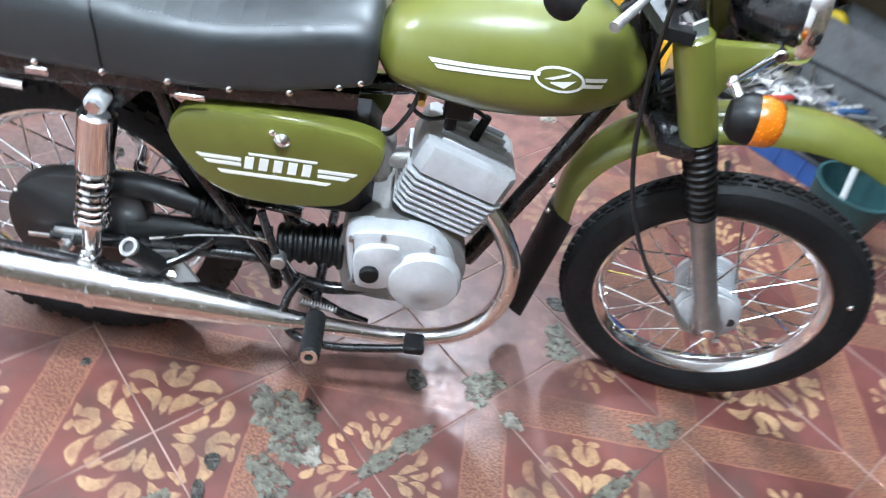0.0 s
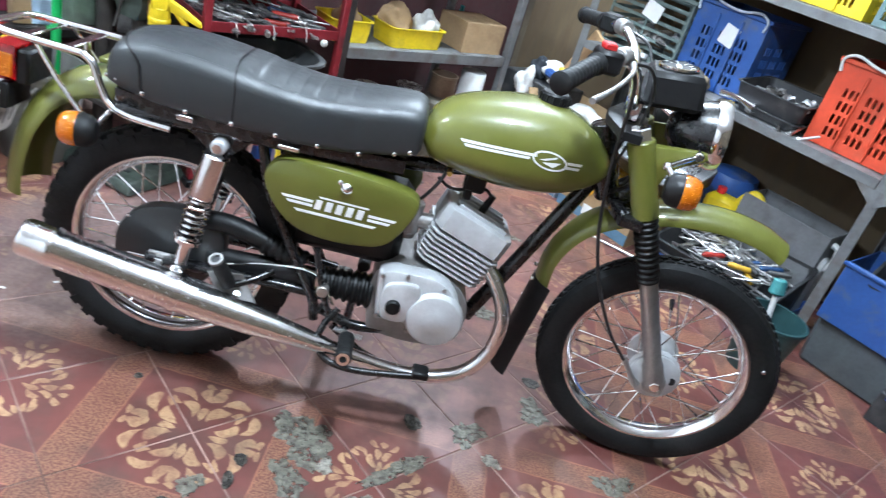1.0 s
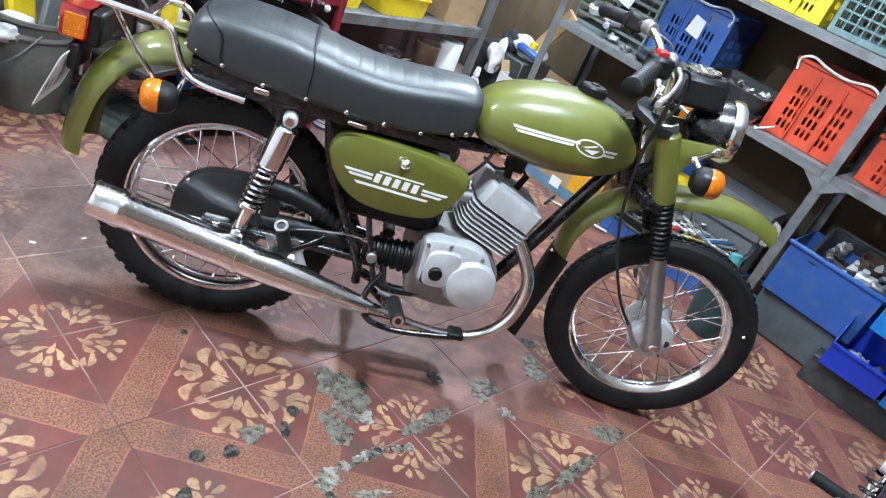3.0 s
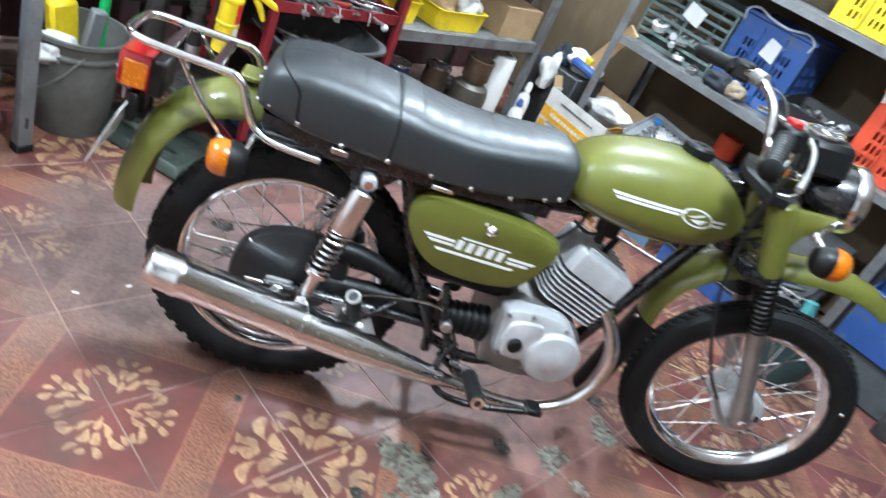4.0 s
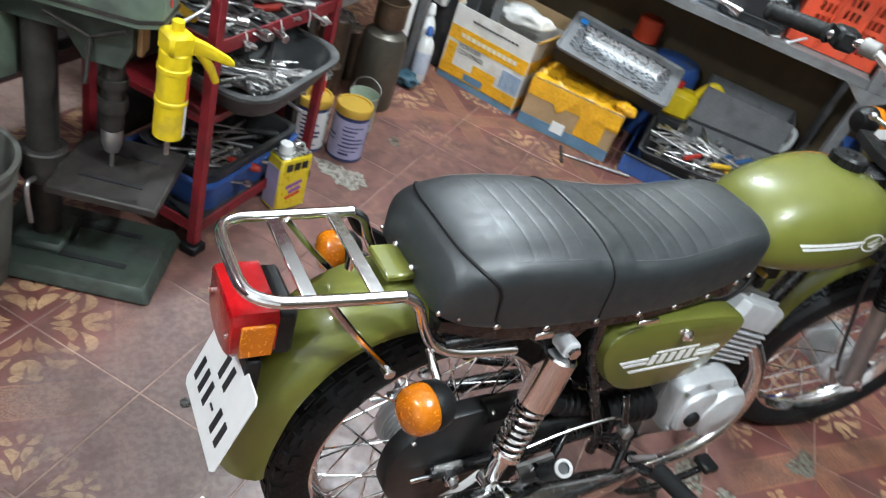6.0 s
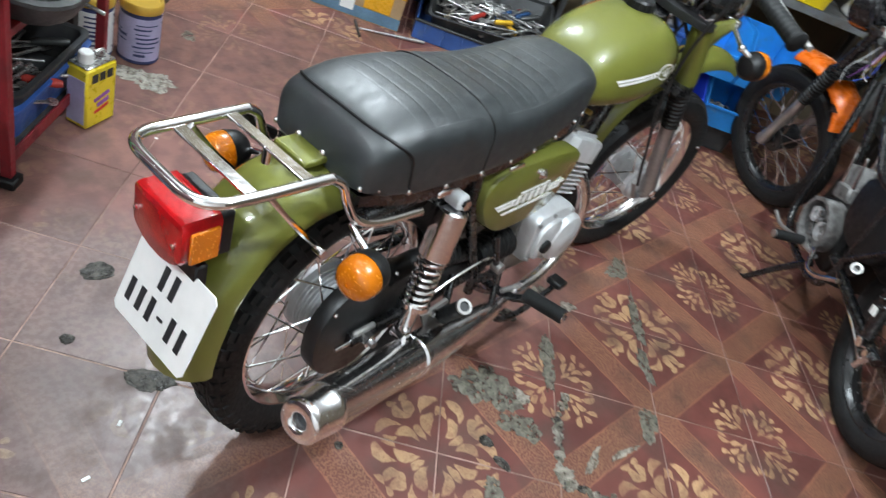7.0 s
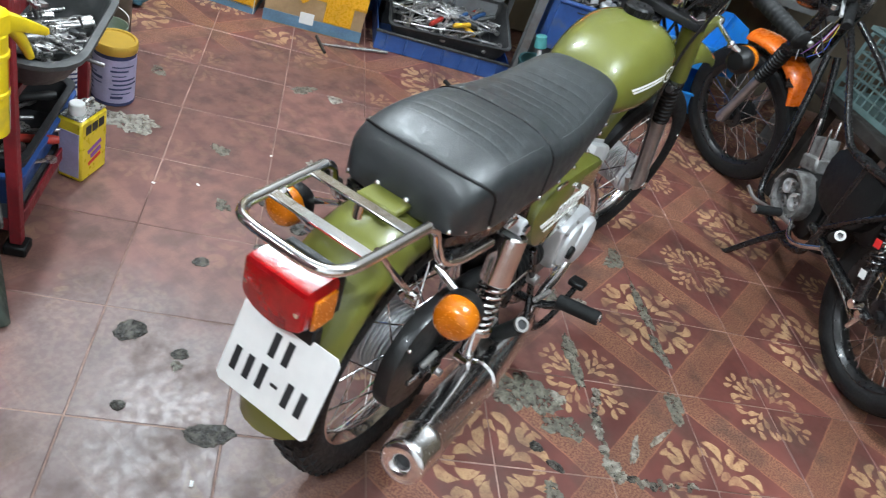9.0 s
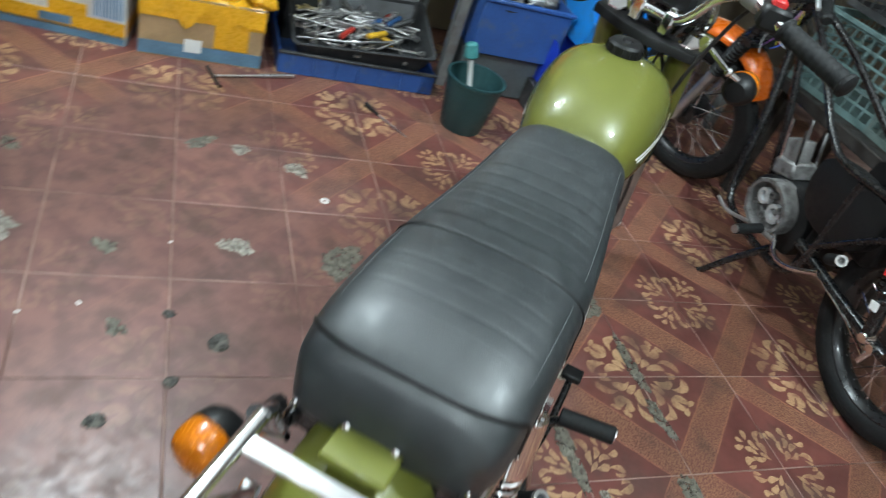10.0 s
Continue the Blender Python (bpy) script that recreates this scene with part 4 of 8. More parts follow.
# chain case and its rubber boots
part("chain_boot", bellows((0.50, -0.055, 0.335), (0.37, -0.062, 0.335), 0.046, 0.036, 7), BLACK_DULL, bike)
part("chain_tube", Shape().tube([(0.36, -0.062, 0.335), (0.22, -0.066, 0.335), (0.10, -0.066, 0.33)], 0.024, 12, flat=1.2), BLACK_DULL, bike)
part("chain_tube", Shape().tube([(0.24, -0.066, 0.40), (0.14, -0.066, 0.425), (0.05, -0.066, 0.42)], 0.024, 12), BLACK_DULL, bike)
part("chain_boot", bellows((0.33, -0.064, 0.375), (0.22, -0.066, 0.402), 0.026, 0.027, 6), BLACK_DULL, bike)
case = part("chain_case", Shape().prism([(-0.115, 0.306), (-0.11, 0.36), (-0.08, 0.405), (-0.03, 0.432), (0.06, 0.440), (0.12, 0.425), (0.14, 0.36), (0.12, 0.29), (0.06, 0.225), (0.0, 0.195), (-0.07, 0.215), (-0.105, 0.26)], XZ, -0.045, -0.080, 0.010, 3), BLACK_CASE, bike, "black chain case over the sprocket")
part("case_screw", Shape().ball((-0.085, -0.082, 0.395), 0.005), CHROME, case)
part("case_screw", Shape().ball((0.06, -0.082, 0.435), 0.005), CHROME, case)

# exhaust
part("exhaust_pipe", Shape().tube([(0.690, -0.035, 0.500), (0.738, -0.045, 0.482), (0.788, -0.065, 0.432), (0.822, -0.085, 0.360), (0.816, -0.095, 0.270), (0.772, -0.100, 0.200), (0.695, -0.105, 0.164), (0.595, -0.112, 0.162), (0.48, -0.130, 0.190), (0.40, -0.148, 0.214)], 0.0185, 18, 8), CHROME_OLD, bike, "bent chrome exhaust pipe")
part("exhaust_nut", Shape().cyl((0.680, -0.033, 0.502), (0.715, -0.040, 0.493), 0.030, n=20, bev=0.003), ALLOY_DARK, bike)
ma, mb = np.array((0.42, -0.144, 0.208)), np.array((-0.262, -0.205, 0.352))
h = np.linalg.norm(mb - ma)
muf = part("muffler", Shape().lathe([(0.020, 0), (0.023, 0.02), (0.030, 0.10), (0.038, 0.20), (0.0425, 0.28), (0.0435, 0.34), (0.0435, h - 0.075), (0.0455, h - 0.072), (0.0455, h - 0.058), (0.0435, h - 0.055), (0.0425, h - 0.014), (0.0405, h - 0.004), (0.036, h), (0.026, h + 0.002), (0.019, h + 0.001), (0.016, h - 0.002), (0.0145, h - 0.006), (0.014, h - 0.03), (0.001, h - 0.05)], ma, mb - ma, 40), CHROME_OLD, bike, "long chrome muffler with a round tip", angle=50)
ud = unit(mb - ma)
# A black plug gives the bore its inner shade.
part("tip_hole", Shape().cyl(mb - ud * 0.055, mb - ud * 0.016, 0.0137, n=20), INK_AND_HOLES, muf)
part("muffler_clamp", Shape().lathe([(0.047, -0.008), (0.0475, 0.0), (0.047, 0.008), (0.040, 0.008), (0.040, -0.008)], ma + ud * 0.36, ud, 32, loop=True), CHROME, muf)
part("muffler_bracket", Shape().prism([(0.12, 0.33), (0.20, 0.34), (0.24, 0.27), (0.16, 0.26)], XZ, -0.135, -0.128), ALLOY_DARK, muf, "grey bracket plate")
for x, z in ((0.155, 0.325), (0.195, 0.295)):
    part("bolt", Shape().cyl((x, -0.134, z), (x, -0.146, z), 0.010, n=6, bev=0.001), CHROME, muf)

# foot rests and levers
part("footrest_bar", Shape().tube([(0.46, 0.24, 0.235), (0.455, -0.10, 0.232), (0.465, -0.20, 0.262)], 0.011, 12, 4), BLACK, bike)
for s in (-1, 1):
    pg = part("footrest", Shape().cyl((0.466, s * 0.185, 0.270), (0.468, s * 0.295, 0.286), 0.0185, n=18, bev=0.003), RUBBER, bike, "black rubber foot peg")
    part("peg_end", Shape().lathe([(0.015, 0), (0.015, 0.004), (0.008, 0.004), (0.008, -0.004), (0.001, -0.004)], (0.468, s * 0.294, 0.286), (0.01, s * 1, 0.14), 18), CHROME, pg)
    rp = part("pillion_footrest", Shape().cyl((0.175, s * 0.150, 0.318), (0.150, s * 0.198, 0.398), 0.017, n=18, bev=0.003), RUBBER, bike, "folded black rubber foot peg")
    part("peg_end", Shape().lathe([(0.0165, 0), (0.0165, 0.006), (0.0105, 0.006), (0.0105, 0.0)], (0.150, s * 0.198, 0.398), (-0.28, s * 0.5, 0.85), 18, loop=True), ALLOY_DARK, rp)
    # a black disc for the shade inside the ring
    part("peg_bore", Shape().cyl((0.150, s * 0.198, 0.398), np.array((0.150, s * 0.198, 0.398)) + 0.002 * unit((-0.28, s * 0.5, 0.85)), 0.0104, n=18), INK_AND_HOLES, rp)
    part("peg_bracket", Shape().tube([(0.26, s * 0.092, 0.345), (0.22, s * 0.12, 0.325), (0.178, s * 0.148, 0.315)], 0.009, 10), BLACK, rp)
pedal = part("brake_pedal", Shape().tube([(0.43, -0.115, 0.300), (0.405, -0.135, 0.26), (0.40, -0.150, 0.215), (0.43, -0.165, 0.185), (0.50, -0.175, 0.180), (0.60, -0.178, 0.195), (0.655, -0.178, 0.205)], 0.0085, 10), BLACK, bike)
part("pedal_pad", Shape().box((0.655, -0.178, 0.218), (0.040, 0.045, 0.018), 0.004), BLACK_DULL, pedal)
part("brake_rod", Shape().tube([(0.415, -0.12, 0.31), (0.36, -0.118, 0.38), (0.25, -0.112, 0.372), (0.15, -0.110, 0.345)], 0.0035, 8), CHROME, bike)
part("return_spring", spring((0.50, -0.150, 0.255), (0.43, -0.140, 0.26), 0.006, 0.0014, 12), STEEL, bike)
part("kick_lever", Shape().tube([(0.35, -0.108, 0.44), (0.37, -0.118, 0.38), (0.395, -0.125, 0.32), (0.41, -0.125, 0.285)], 0.008, 10), BLACK, bike)
part("kick_joint", Shape().cyl((0.385, -0.112, 0.345), (0.385, -0.138, 0.345), 0.014, n=16, bev=0.002), STEEL, bike)
part("stand_foot", Shape().tube([(0.56, -0.075, 0.15), (0.50, -0.07, 0.17), (0.42, -0.07, 0.225)], 0.010, 10), BLACK, bike)

# fork
FD = unit((0.27, 0, -0.594))
F0 = np.array((0.979, 0, 0.900))
for s in (-1, 1):
    o = F0 + np.array((0, s * 0.088, 0))
    at = lambda z: o + FD * ((z - o[2]) / FD[2])
    leg = part("fork_leg", Shape().lathe([(0.021, 0), (0.022, 0.004), (0.022, 0.235), (0.026, 0.245), (0.026, 0.30), (0.019, 0.308), (0.001, 0.309)], at(0.575), FD, 24), STEEL, bike, "grey fork slider")
    part("fork_cover", Shape().cyl(at(0.882), at(0.716), 0.031, n=26, bev=0.003), OLIVE, leg, "olive fork shroud")
    part("fork_cap", Shape().cyl(at(0.908), at(0.878), 0.024, n=6, bev=0.003), CHROME, leg)
    part("gaiter", bellows(at(0.716), at(0.565), 0.030, 0.026, 11), BLACK_DULL, leg, "black rubber gaiter")
    ear = part("lamp_ear", Shape().prism([(0.975, 0.878), (1.03, 0.884), (1.115, 0.899), (1.128, 0.898), (1.134, 0.886), (1.085, 0.852), (1.066, 0.828), (1.052, 0.775), (1.046, 0.735), (1.02, 0.735), (0.985, 0.82)], XZ, s * 0.084, s * 0.100, 0.005, 0), OLIVE, leg, "olive headlamp bracket")
    part("axle_clamp", Shape().box(at(0.30), (0.05, 0.034, 0.05), 0.008), STEEL, leg)
    part("axle_nut", Shape().cyl((1.25, s * 0.088, 0.306), (1.25, s * 0.116, 0.306), 0.014, n=6, bev=0.002), CHROME, leg)
    part("pinch_bolt", Shape().cyl((1.275, s * 0.09, 0.283), (1.275, s * 0.115, 0.283), 0.008, n=6), CHROME, leg)
    part("guard_bolt", Shape().ball((1.03, s * 0.058, 0.690), 0.008), CHROME, leg)
    up = 0.035 if s > 0 else 0.0
    signal(bike, (1.078 - up * 0.6, s * 0.212, 0.842 + up), (1.105, s * 0.098, 0.884), (1, s * 0.04, 0.08), elbow=(1.045 - up * 0.6, s * 0.178, 0.872 + up))
part("top_yoke", Shape().prism([(0.905, -0.03), (0.905, 0.03), (0.94, 0.12), (0.985, 0.12), (1.0, 0.03), (1.0, -0.03), (0.985, -0.12), (0.94, -0.12)], XY, 0.878, 0.898, 0.004, 0), BLACK_DULL, bike)
part("bottom_yoke", Shape().prism([(0.975, -0.03), (0.975, 0.03), (1.01, 0.122), (1.06, 0.122), (1.08, 0.03), (1.08, -0.03), (1.06, -0.122), (1.01, -0.122)], XY, 0.690, 0.714, 0.004, 0), BLACK, bike)
HD = unit((1, 0, 0.12))
HC = np.array((1.095, 0, 0.914))
hl = part("headlamp", Shape().lathe([(0.001, -0.060), (0.028, -0.056), (0.046, -0.040), (0.058, -0.015), (0.067, 0.005), (0.072, 0.035)], HC, HD, 36), BLACK, bike, "round black headlamp with a chrome rim")
part("lamp_rim", Shape().lathe([(0.072, 0.034), (0.077, 0.035), (0.079, 0.040), (0.0805, 0.046), (0.0805, 0.058), (0.078, 0.065), (0.071, 0.066), (0.069, 0.052)], HC, HD, 40, loop=True), CHROME, hl, "chrome rim")
part("lamp_glass", Shape().lathe([(0.070, 0.056), (0.06, 0.064), (0.035, 0.071), (0.001, 0.074)], HC, HD, 36), GLASS, hl)
part("reflector", Shape().lathe([(0.069, 0.050), (0.05, 0.02), (0.02, 0.0), (0.001, -0.002)], HC, HD, 36), CHROME, hl)
for s in (-1, 1):
    part("lamp_bolt", Shape().cyl((1.112, s * 0.070, 0.888), (1.112, s * 0.106, 0.888), 0.011, n=14, bev=0.003), CHROME, hl)

# bars and instruments
bars = part("handlebar", Shape().tube([(0.80, -0.33, 1.028), (0.845, -0.225, 1.043), (0.880, -0.165, 1.052), (0.920, -0.110, 1.020), (0.942, -0.070, 0.958), (0.950, -0.04, 0.935), (0.953, 0, 0.932), (0.950, 0.04, 0.935), (0.942, 0.070, 0.958), (0.920, 0.110, 1.020), (0.880, 0.165, 1.052), (0.845, 0.225, 1.043), (0.80, 0.33, 1.028)], 0.0112, 14), CHROME, bike, "chrome handlebar")
for s in (-1, 1):
    g0, g1 = np.array((0.836, s * 0.250, 1.040)), np.array((0.782, s * 0.395, 1.018))
    gl = float(np.linalg.norm(g1 - g0))
    prof = [(0.0215, 0), (0.0225, 0.004), (0.0175, 0.010)]
    for k in range(9):
        h = 0.014 + (gl - 0.034) * k / 9
        prof += [(0.0178, h), (0.0186, h + 0.004), (0.0186, h + 0.008), (0.0176, h + 0.011)]
    prof += [(0.0178, gl - 0.016), (0.0215, gl - 0.012), (0.0215, gl - 0.005), (0.014, gl), (0.001, gl)]
    part("grip", Shape().lathe(prof, g0, g1 - g0, 22), RUBBER, bars, "ribbed black grip")
    part("switch_box", Shape().box((0.852, s * 0.222, 1.045), (0.050, 0.055, 0.044), 0.007, pose(0, 0, 0, 0, 0, s * -20)), BLACK_DULL, bars, "black switch box")
    part("lever_mount", Shape().cyl((0.872, s * 0.190, 1.050), (0.888, s * 0.155, 1.052), 0.019, n=16, bev=0.003), ALLOY_DARK, bars)
    part("lever", Shape().tube([(0.905, s * 0.185, 1.046), (0.905, s * 0.235, 1.038), (0.880, s * 0.315, 1.022), (0.845, s * 0.395, 1.008)], [0.007, 0.005, 0.0045, 0.0065], 10), ALLOY_DARK, bars, "dull alloy lever")
    part("bar_clamp", Shape().box((0.953, s * 0.035, 0.925), (0.034, 0.026, 0.05), 0.005), CHROME, bars)
    part("clamp_bolt", Shape().cyl((0.953, s * 0.035, 0.948), (0.953, s * 0.035, 0.958), 0.010, n=6, bev=0.002), CHROME, bars)
    part("control_cable", Shape().tube([(0.905, s * 0.175, 1.046), (0.948, s * 0.130, 1.035), (0.975, s * 0.085, 0.975), (0.975, s * 0.050, 0.89), (0.96, s * 0.04, 0.80)], 0.0035, 8), CABLE, bars)
part("switch_button", Shape().box((0.848, -0.218, 1.071), (0.026, 0.026, 0.014), 0.003, pose(0, 0, 0, 0, 0, 20)), mat("red_plastic", (0.6, 0.02, 0.02), 0.4), bars, "red button")
part("brake_cable", Shape().tube([(0.905, -0.180, 1.045), (0.93, -0.15, 0.98), (0.945, -0.115, 0.82), (0.975, -0.110, 0.66), (1.02, -0.120, 0.54), (1.09, -0.115, 0.42), (1.155, -0.10, 0.345)], 0.0042, 8), CABLE, bike)
part("brake_arm", Shape().tube([(1.155, -0.085, 0.345), (1.19, -0.083, 0.30), (1.215, -0.082, 0.275)], [0.008, 0.006, 0.010], 8), STEEL, bike)
part("brake_plate", Shape().lathe([(0.063, 0), (0.063, 0.006), (0.050, 0.012), (0.022, 0.016), (0.001, 0.016)], (1.25, -0.060, 0.306), (0, -1, 0), 36), ALLOY, bike, "grey brake plate")
# The hole isn't cut: a black disc carries its shade.
part("plate_hole", Shape().cyl((1.292, -0.070, 0.312), (1.292, -0.0735, 0.312), 0.011, n=16), INK_AND_HOLES, bike)
ID = unit((-0.14, 0, 0.99))
IC = np.array((1.014, 0, 1.018))
inst = part("instrument_case", Shape().box(IC - ID * 0.026, (0.128, 0.135, 0.078), 0.012, pose(0, 0, 0, 0, -8, 0), 0.94), BLACK_DULL, bike, "black instrument case with a round dial")
part("dial_rim", Shape().lathe([(0.044, 0.015), (0.044, 0.020), (0.038, 0.021), (0.038, 0.015)], IC, ID, 32, loop=True), CHROME, inst)
part("dial_face", Shape().cyl(IC + ID * 0.0145, IC + ID * 0.0165, 0.040, n=32), INK_AND_HOLES, inst)
ia = np.array((0.99, 0, 0.14))
for k in range(9):
    a = radians(-120 + 30 * k)
    q = IC + ID * 0.018 + 0.031 * (math.cos(a) * ia + math.sin(a) * np.array((0, 1, 0)))
    part("dial_tick", Shape().box(q, (0.008, 0.002, 0.0015), 0, pose(0, 0, 0, 0, -8, 0) @ pose(0, 0, 0, 0, 0, math.degrees(a))), WHITE, inst)
part("dial_bar", Shape().box(IC + ID * 0.018, (0.010, 0.034, 0.0015), 0, pose(0, 0, 0, 0, -8, 0)), WHITE, inst)
part("ignition_key", Shape().cyl((0.985, 0.05, 0.985), (0.975, 0.05, 1.01), 0.012, n=14), CHROME, inst)
for k, (y0, y1) in enumerate(((-0.05, -0.02), (0.03, 0.01), (-0.01, 0.04))):
    part("wire_loom", Shape().tube([(0.97, y0, 0.86), (1.02, y0 * 1.2, 0.80), (1.0, y1, 0.74), (0.95, y1, 0.71)], 0.005, 8), CABLE, bike)

# the front end is turned to the rider's right
pivot = Vector((0.95, 0, 0.785))
steer = Matrix.Translation(pivot + Vector((0.010, 0, 0))) @ Matrix.Rotation(radians(13), 4, Vector((0.07, 0, -0.17)).normalized()) @ Matrix.Translation(-pivot)
FRONT = ("front_mudguard", "mudflap", "flap_bolt", "fork_leg", "top_yoke", "bottom_yoke", "headlamp", "handlebar", "brake_cable", "brake_arm", "brake_plate", "plate_hole", "instrument_case", "wire_loom")
bpy.context.view_layer.update()
for ob in list(bike.children):
    kind = ob.name.split(".")[0]
    if kind in FRONT or (kind in ("wheel", "indicator") and Vector(ob.bound_box[0]).x > 0.6):
        ob.matrix_basis = steer @ ob.matrix_basis

# ---- the workshop round it ----
RACK_STEEL = mat("rack_steel", (0.175, 0.18, 0.18), 0.5, 0.3, var=0.25, scale=9, dirt=(0.12, 0.09, 0.07), amount=0.45, dscale=12)
CARD = mat("cardboard", (0.38, 0.25, 0.13), 0.85, var=0.18, scale=9, bump=0.15, dirt=(0.2, 0.12, 0.06), amount=0.3, dscale=7)
CARD_WHITE = mat("printed_board", (0.62, 0.60, 0.56), 0.6, var=0.15, scale=9, dirt=(0.35, 0.30, 0.24), amount=0.3, dscale=10)
TAPE = mat("yellow_tape", (0.72, 0.36, 0.015), 0.26, var=0.2, scale=10, bump=0.25, bscale=16, coat=0.3)
BLUE_TAPE = mat("slate_blue_board", (0.10, 0.19, 0.28), 0.5, var=0.25, scale=12)
BLUE = mat("blue_plastic", (0.030, 0.09, 0.30), 0.42, var=0.18, scale=7, dirt=(0.10, 0.12, 0.16), amount=0.35, dscale=18)
SKY = mat("light_blue_plastic", (0.02, 0.24, 0.68), 0.38, var=0.15, scale=7, dirt=(0.10, 0.14, 0.2), amount=0.25, dscale=18)
YELLOW = mat("yellow_plastic", (0.75, 0.55, 0.01), 0.4, var=0.15, scale=7, dirt=(0.3, 0.2, 0.05), amount=0.25, dscale=14)
ORANGE_P = mat("orange_red_plastic", (0.58, 0.060, 0.020), 0.42, var=0.15, scale=7, dirt=(0.3, 0.07, 0.03), amount=0.3, dscale=12)
CRATE_GREY = mat("grey_green_plastic", (0.125, 0.165, 0.152), 0.5, var=0.22, scale=7, dirt=(0.06, 0.07, 0.065), amount=0.4, dscale=14)
CRATE_TEAL = mat("faded_teal_plastic", (0.125, 0.195, 0.190), 0.5, var=0.2, scale=7, dirt=(0.08, 0.10, 0.10), amount=0.35, dscale=14)
BLACK_TRAY = mat("grimy_black_plastic", (0.028, 0.029, 0.031), 0.5, var=0.3, scale=9, dirt=(0.09, 0.085, 0.08), amount=0.4, dscale=16)
GREY_TRAY = mat("grey_plastic", (0.17, 0.175, 0.18), 0.45, var=0.2, scale=8, dirt=(0.10, 0.09, 0.085), amount=0.4, dscale=14)
RED_PAINT = mat("maroon_paint", (0.21, 0.012, 0.018), 0.45, var=0.25, scale=10, dirt=(0.05, 0.015, 0.015), amount=0.4, dscale=14)
DRILL_GREEN = mat("machine_green", (0.105, 0.145, 0.105), 0.45, var=0.25, scale=8, dirt=(0.035, 0.035, 0.03), amount=0.5, dscale=9)
MACHINE_DARK = mat("dark_machine_green", (0.040, 0.055, 0.042), 0.5, var=0.3, scale=9, dirt=(0.02, 0.018, 0.015), amount=0.5, dscale=10)
DISH = mat("worn_dark_plastic", (0.055, 0.057, 0.058), 0.5, var=0.25, scale=9, dirt=(0.16, 0.155, 0.15), amount=0.25, dscale=18)
GREASE = mat("greasy_iron", (0.045, 0.040, 0.036), 0.55, 0.4, var=0.4, scale=14, dirt=(0.03, 0.022, 0.018), amount=0.5, dscale=16)
BUCKET_GREY = mat("grimy_grey_bucket", (0.135, 0.135, 0.12), 0.6, var=0.3, scale=5, dirt=(0.09, 0.08, 0.065), amount=0.55, dscale=6)
TEAL_BUCKET = mat("teal_plastic", (0.026, 0.078, 0.11), 0.5, var=0.25, scale=6, dirt=(0.05, 0.06, 0.06), amount=0.4, dscale=9)
POT_GREEN = mat("dark_green_plastic", (0.020, 0.062, 0.065), 0.45, var=0.2, scale=8)
HOSE = mat("green_hose", (0.02, 0.42, 0.10), 0.4, var=0.1)
CLOTH = mat("white_cloth", (0.72, 0.71, 0.68), 0.9, var=0.2, scale=14, bump=0.5, bscale=60, dirt=(0.35, 0.31, 0.26), amount=0.3, dscale=12)
CLOTH_DARK = mat("dark_cloth", (0.03, 0.035, 0.045), 0.9, var=0.3, scale=14, bump=0.5, bscale=60)
WOOD = mat("planed_wood", (0.48, 0.30, 0.15), 0.7, var=0.25, scale=8, stretch=(1, 1, 0.1), bump=0.2)
TINPLATE = mat("tin_plate", (0.62, 0.62, 0.60), 0.25, 0.9, var=0.15, scale=9)
SHEET_STEEL = mat("galvanised_sheet", (0.62, 0.64, 0.66), 0.24, 0.9, var=0.12, scale=9)
GOLD_LID = mat("golden_lid", (0.60, 0.38, 0.06), 0.35, 0.35, var=0.12)
LAVENDER = mat("lavender_label", (0.40, 0.38, 0.56), 0.5, var=0.15, scale=20)
NAVY = mat("navy_label", (0.03, 0.04, 0.12), 0.5, var=0.1)
PURPLE = mat("violet_print", (0.25, 0.08, 0.35), 0.5)
CAN_YELLOW = mat("yellow_can", (0.78, 0.60, 0.02), 0.3, 0.1, var=0.1, coat=0.3)
WHITE_P = mat("white_plastic", (0.74, 0.74, 0.72), 0.4, var=0.08, dirt=(0.4, 0.36, 0.3), amount=0.2)
BROWN_TIN = mat("brown_tin", (0.15, 0.10, 0.065), 0.4, 0.5, var=0.3, scale=9, dirt=(0.05, 0.03, 0.02), amount=0.5)
CANISTER = mat("olive_brown_canister", (0.11, 0.098, 0.075), 0.4, 0.4, var=0.25, scale=7, dirt=(0.05, 0.04, 0.03), amount=0.4)
PLYWOOD = mat("old_board", (0.119, 0.084, 0.045), 0.8, var=0.3, scale=3, stretch=(1, 1, 0.3), dirt=(0.08, 0.05, 0.03), amount=0.4)
BLUE_MACHINE = mat("blue_enamel", (0.05, 0.12, 0.34), 0.4, var=0.2, scale=8, dirt=(0.06, 0.06, 0.07), amount=0.4)
RED_P = bpy.data.materials["red_plastic"]


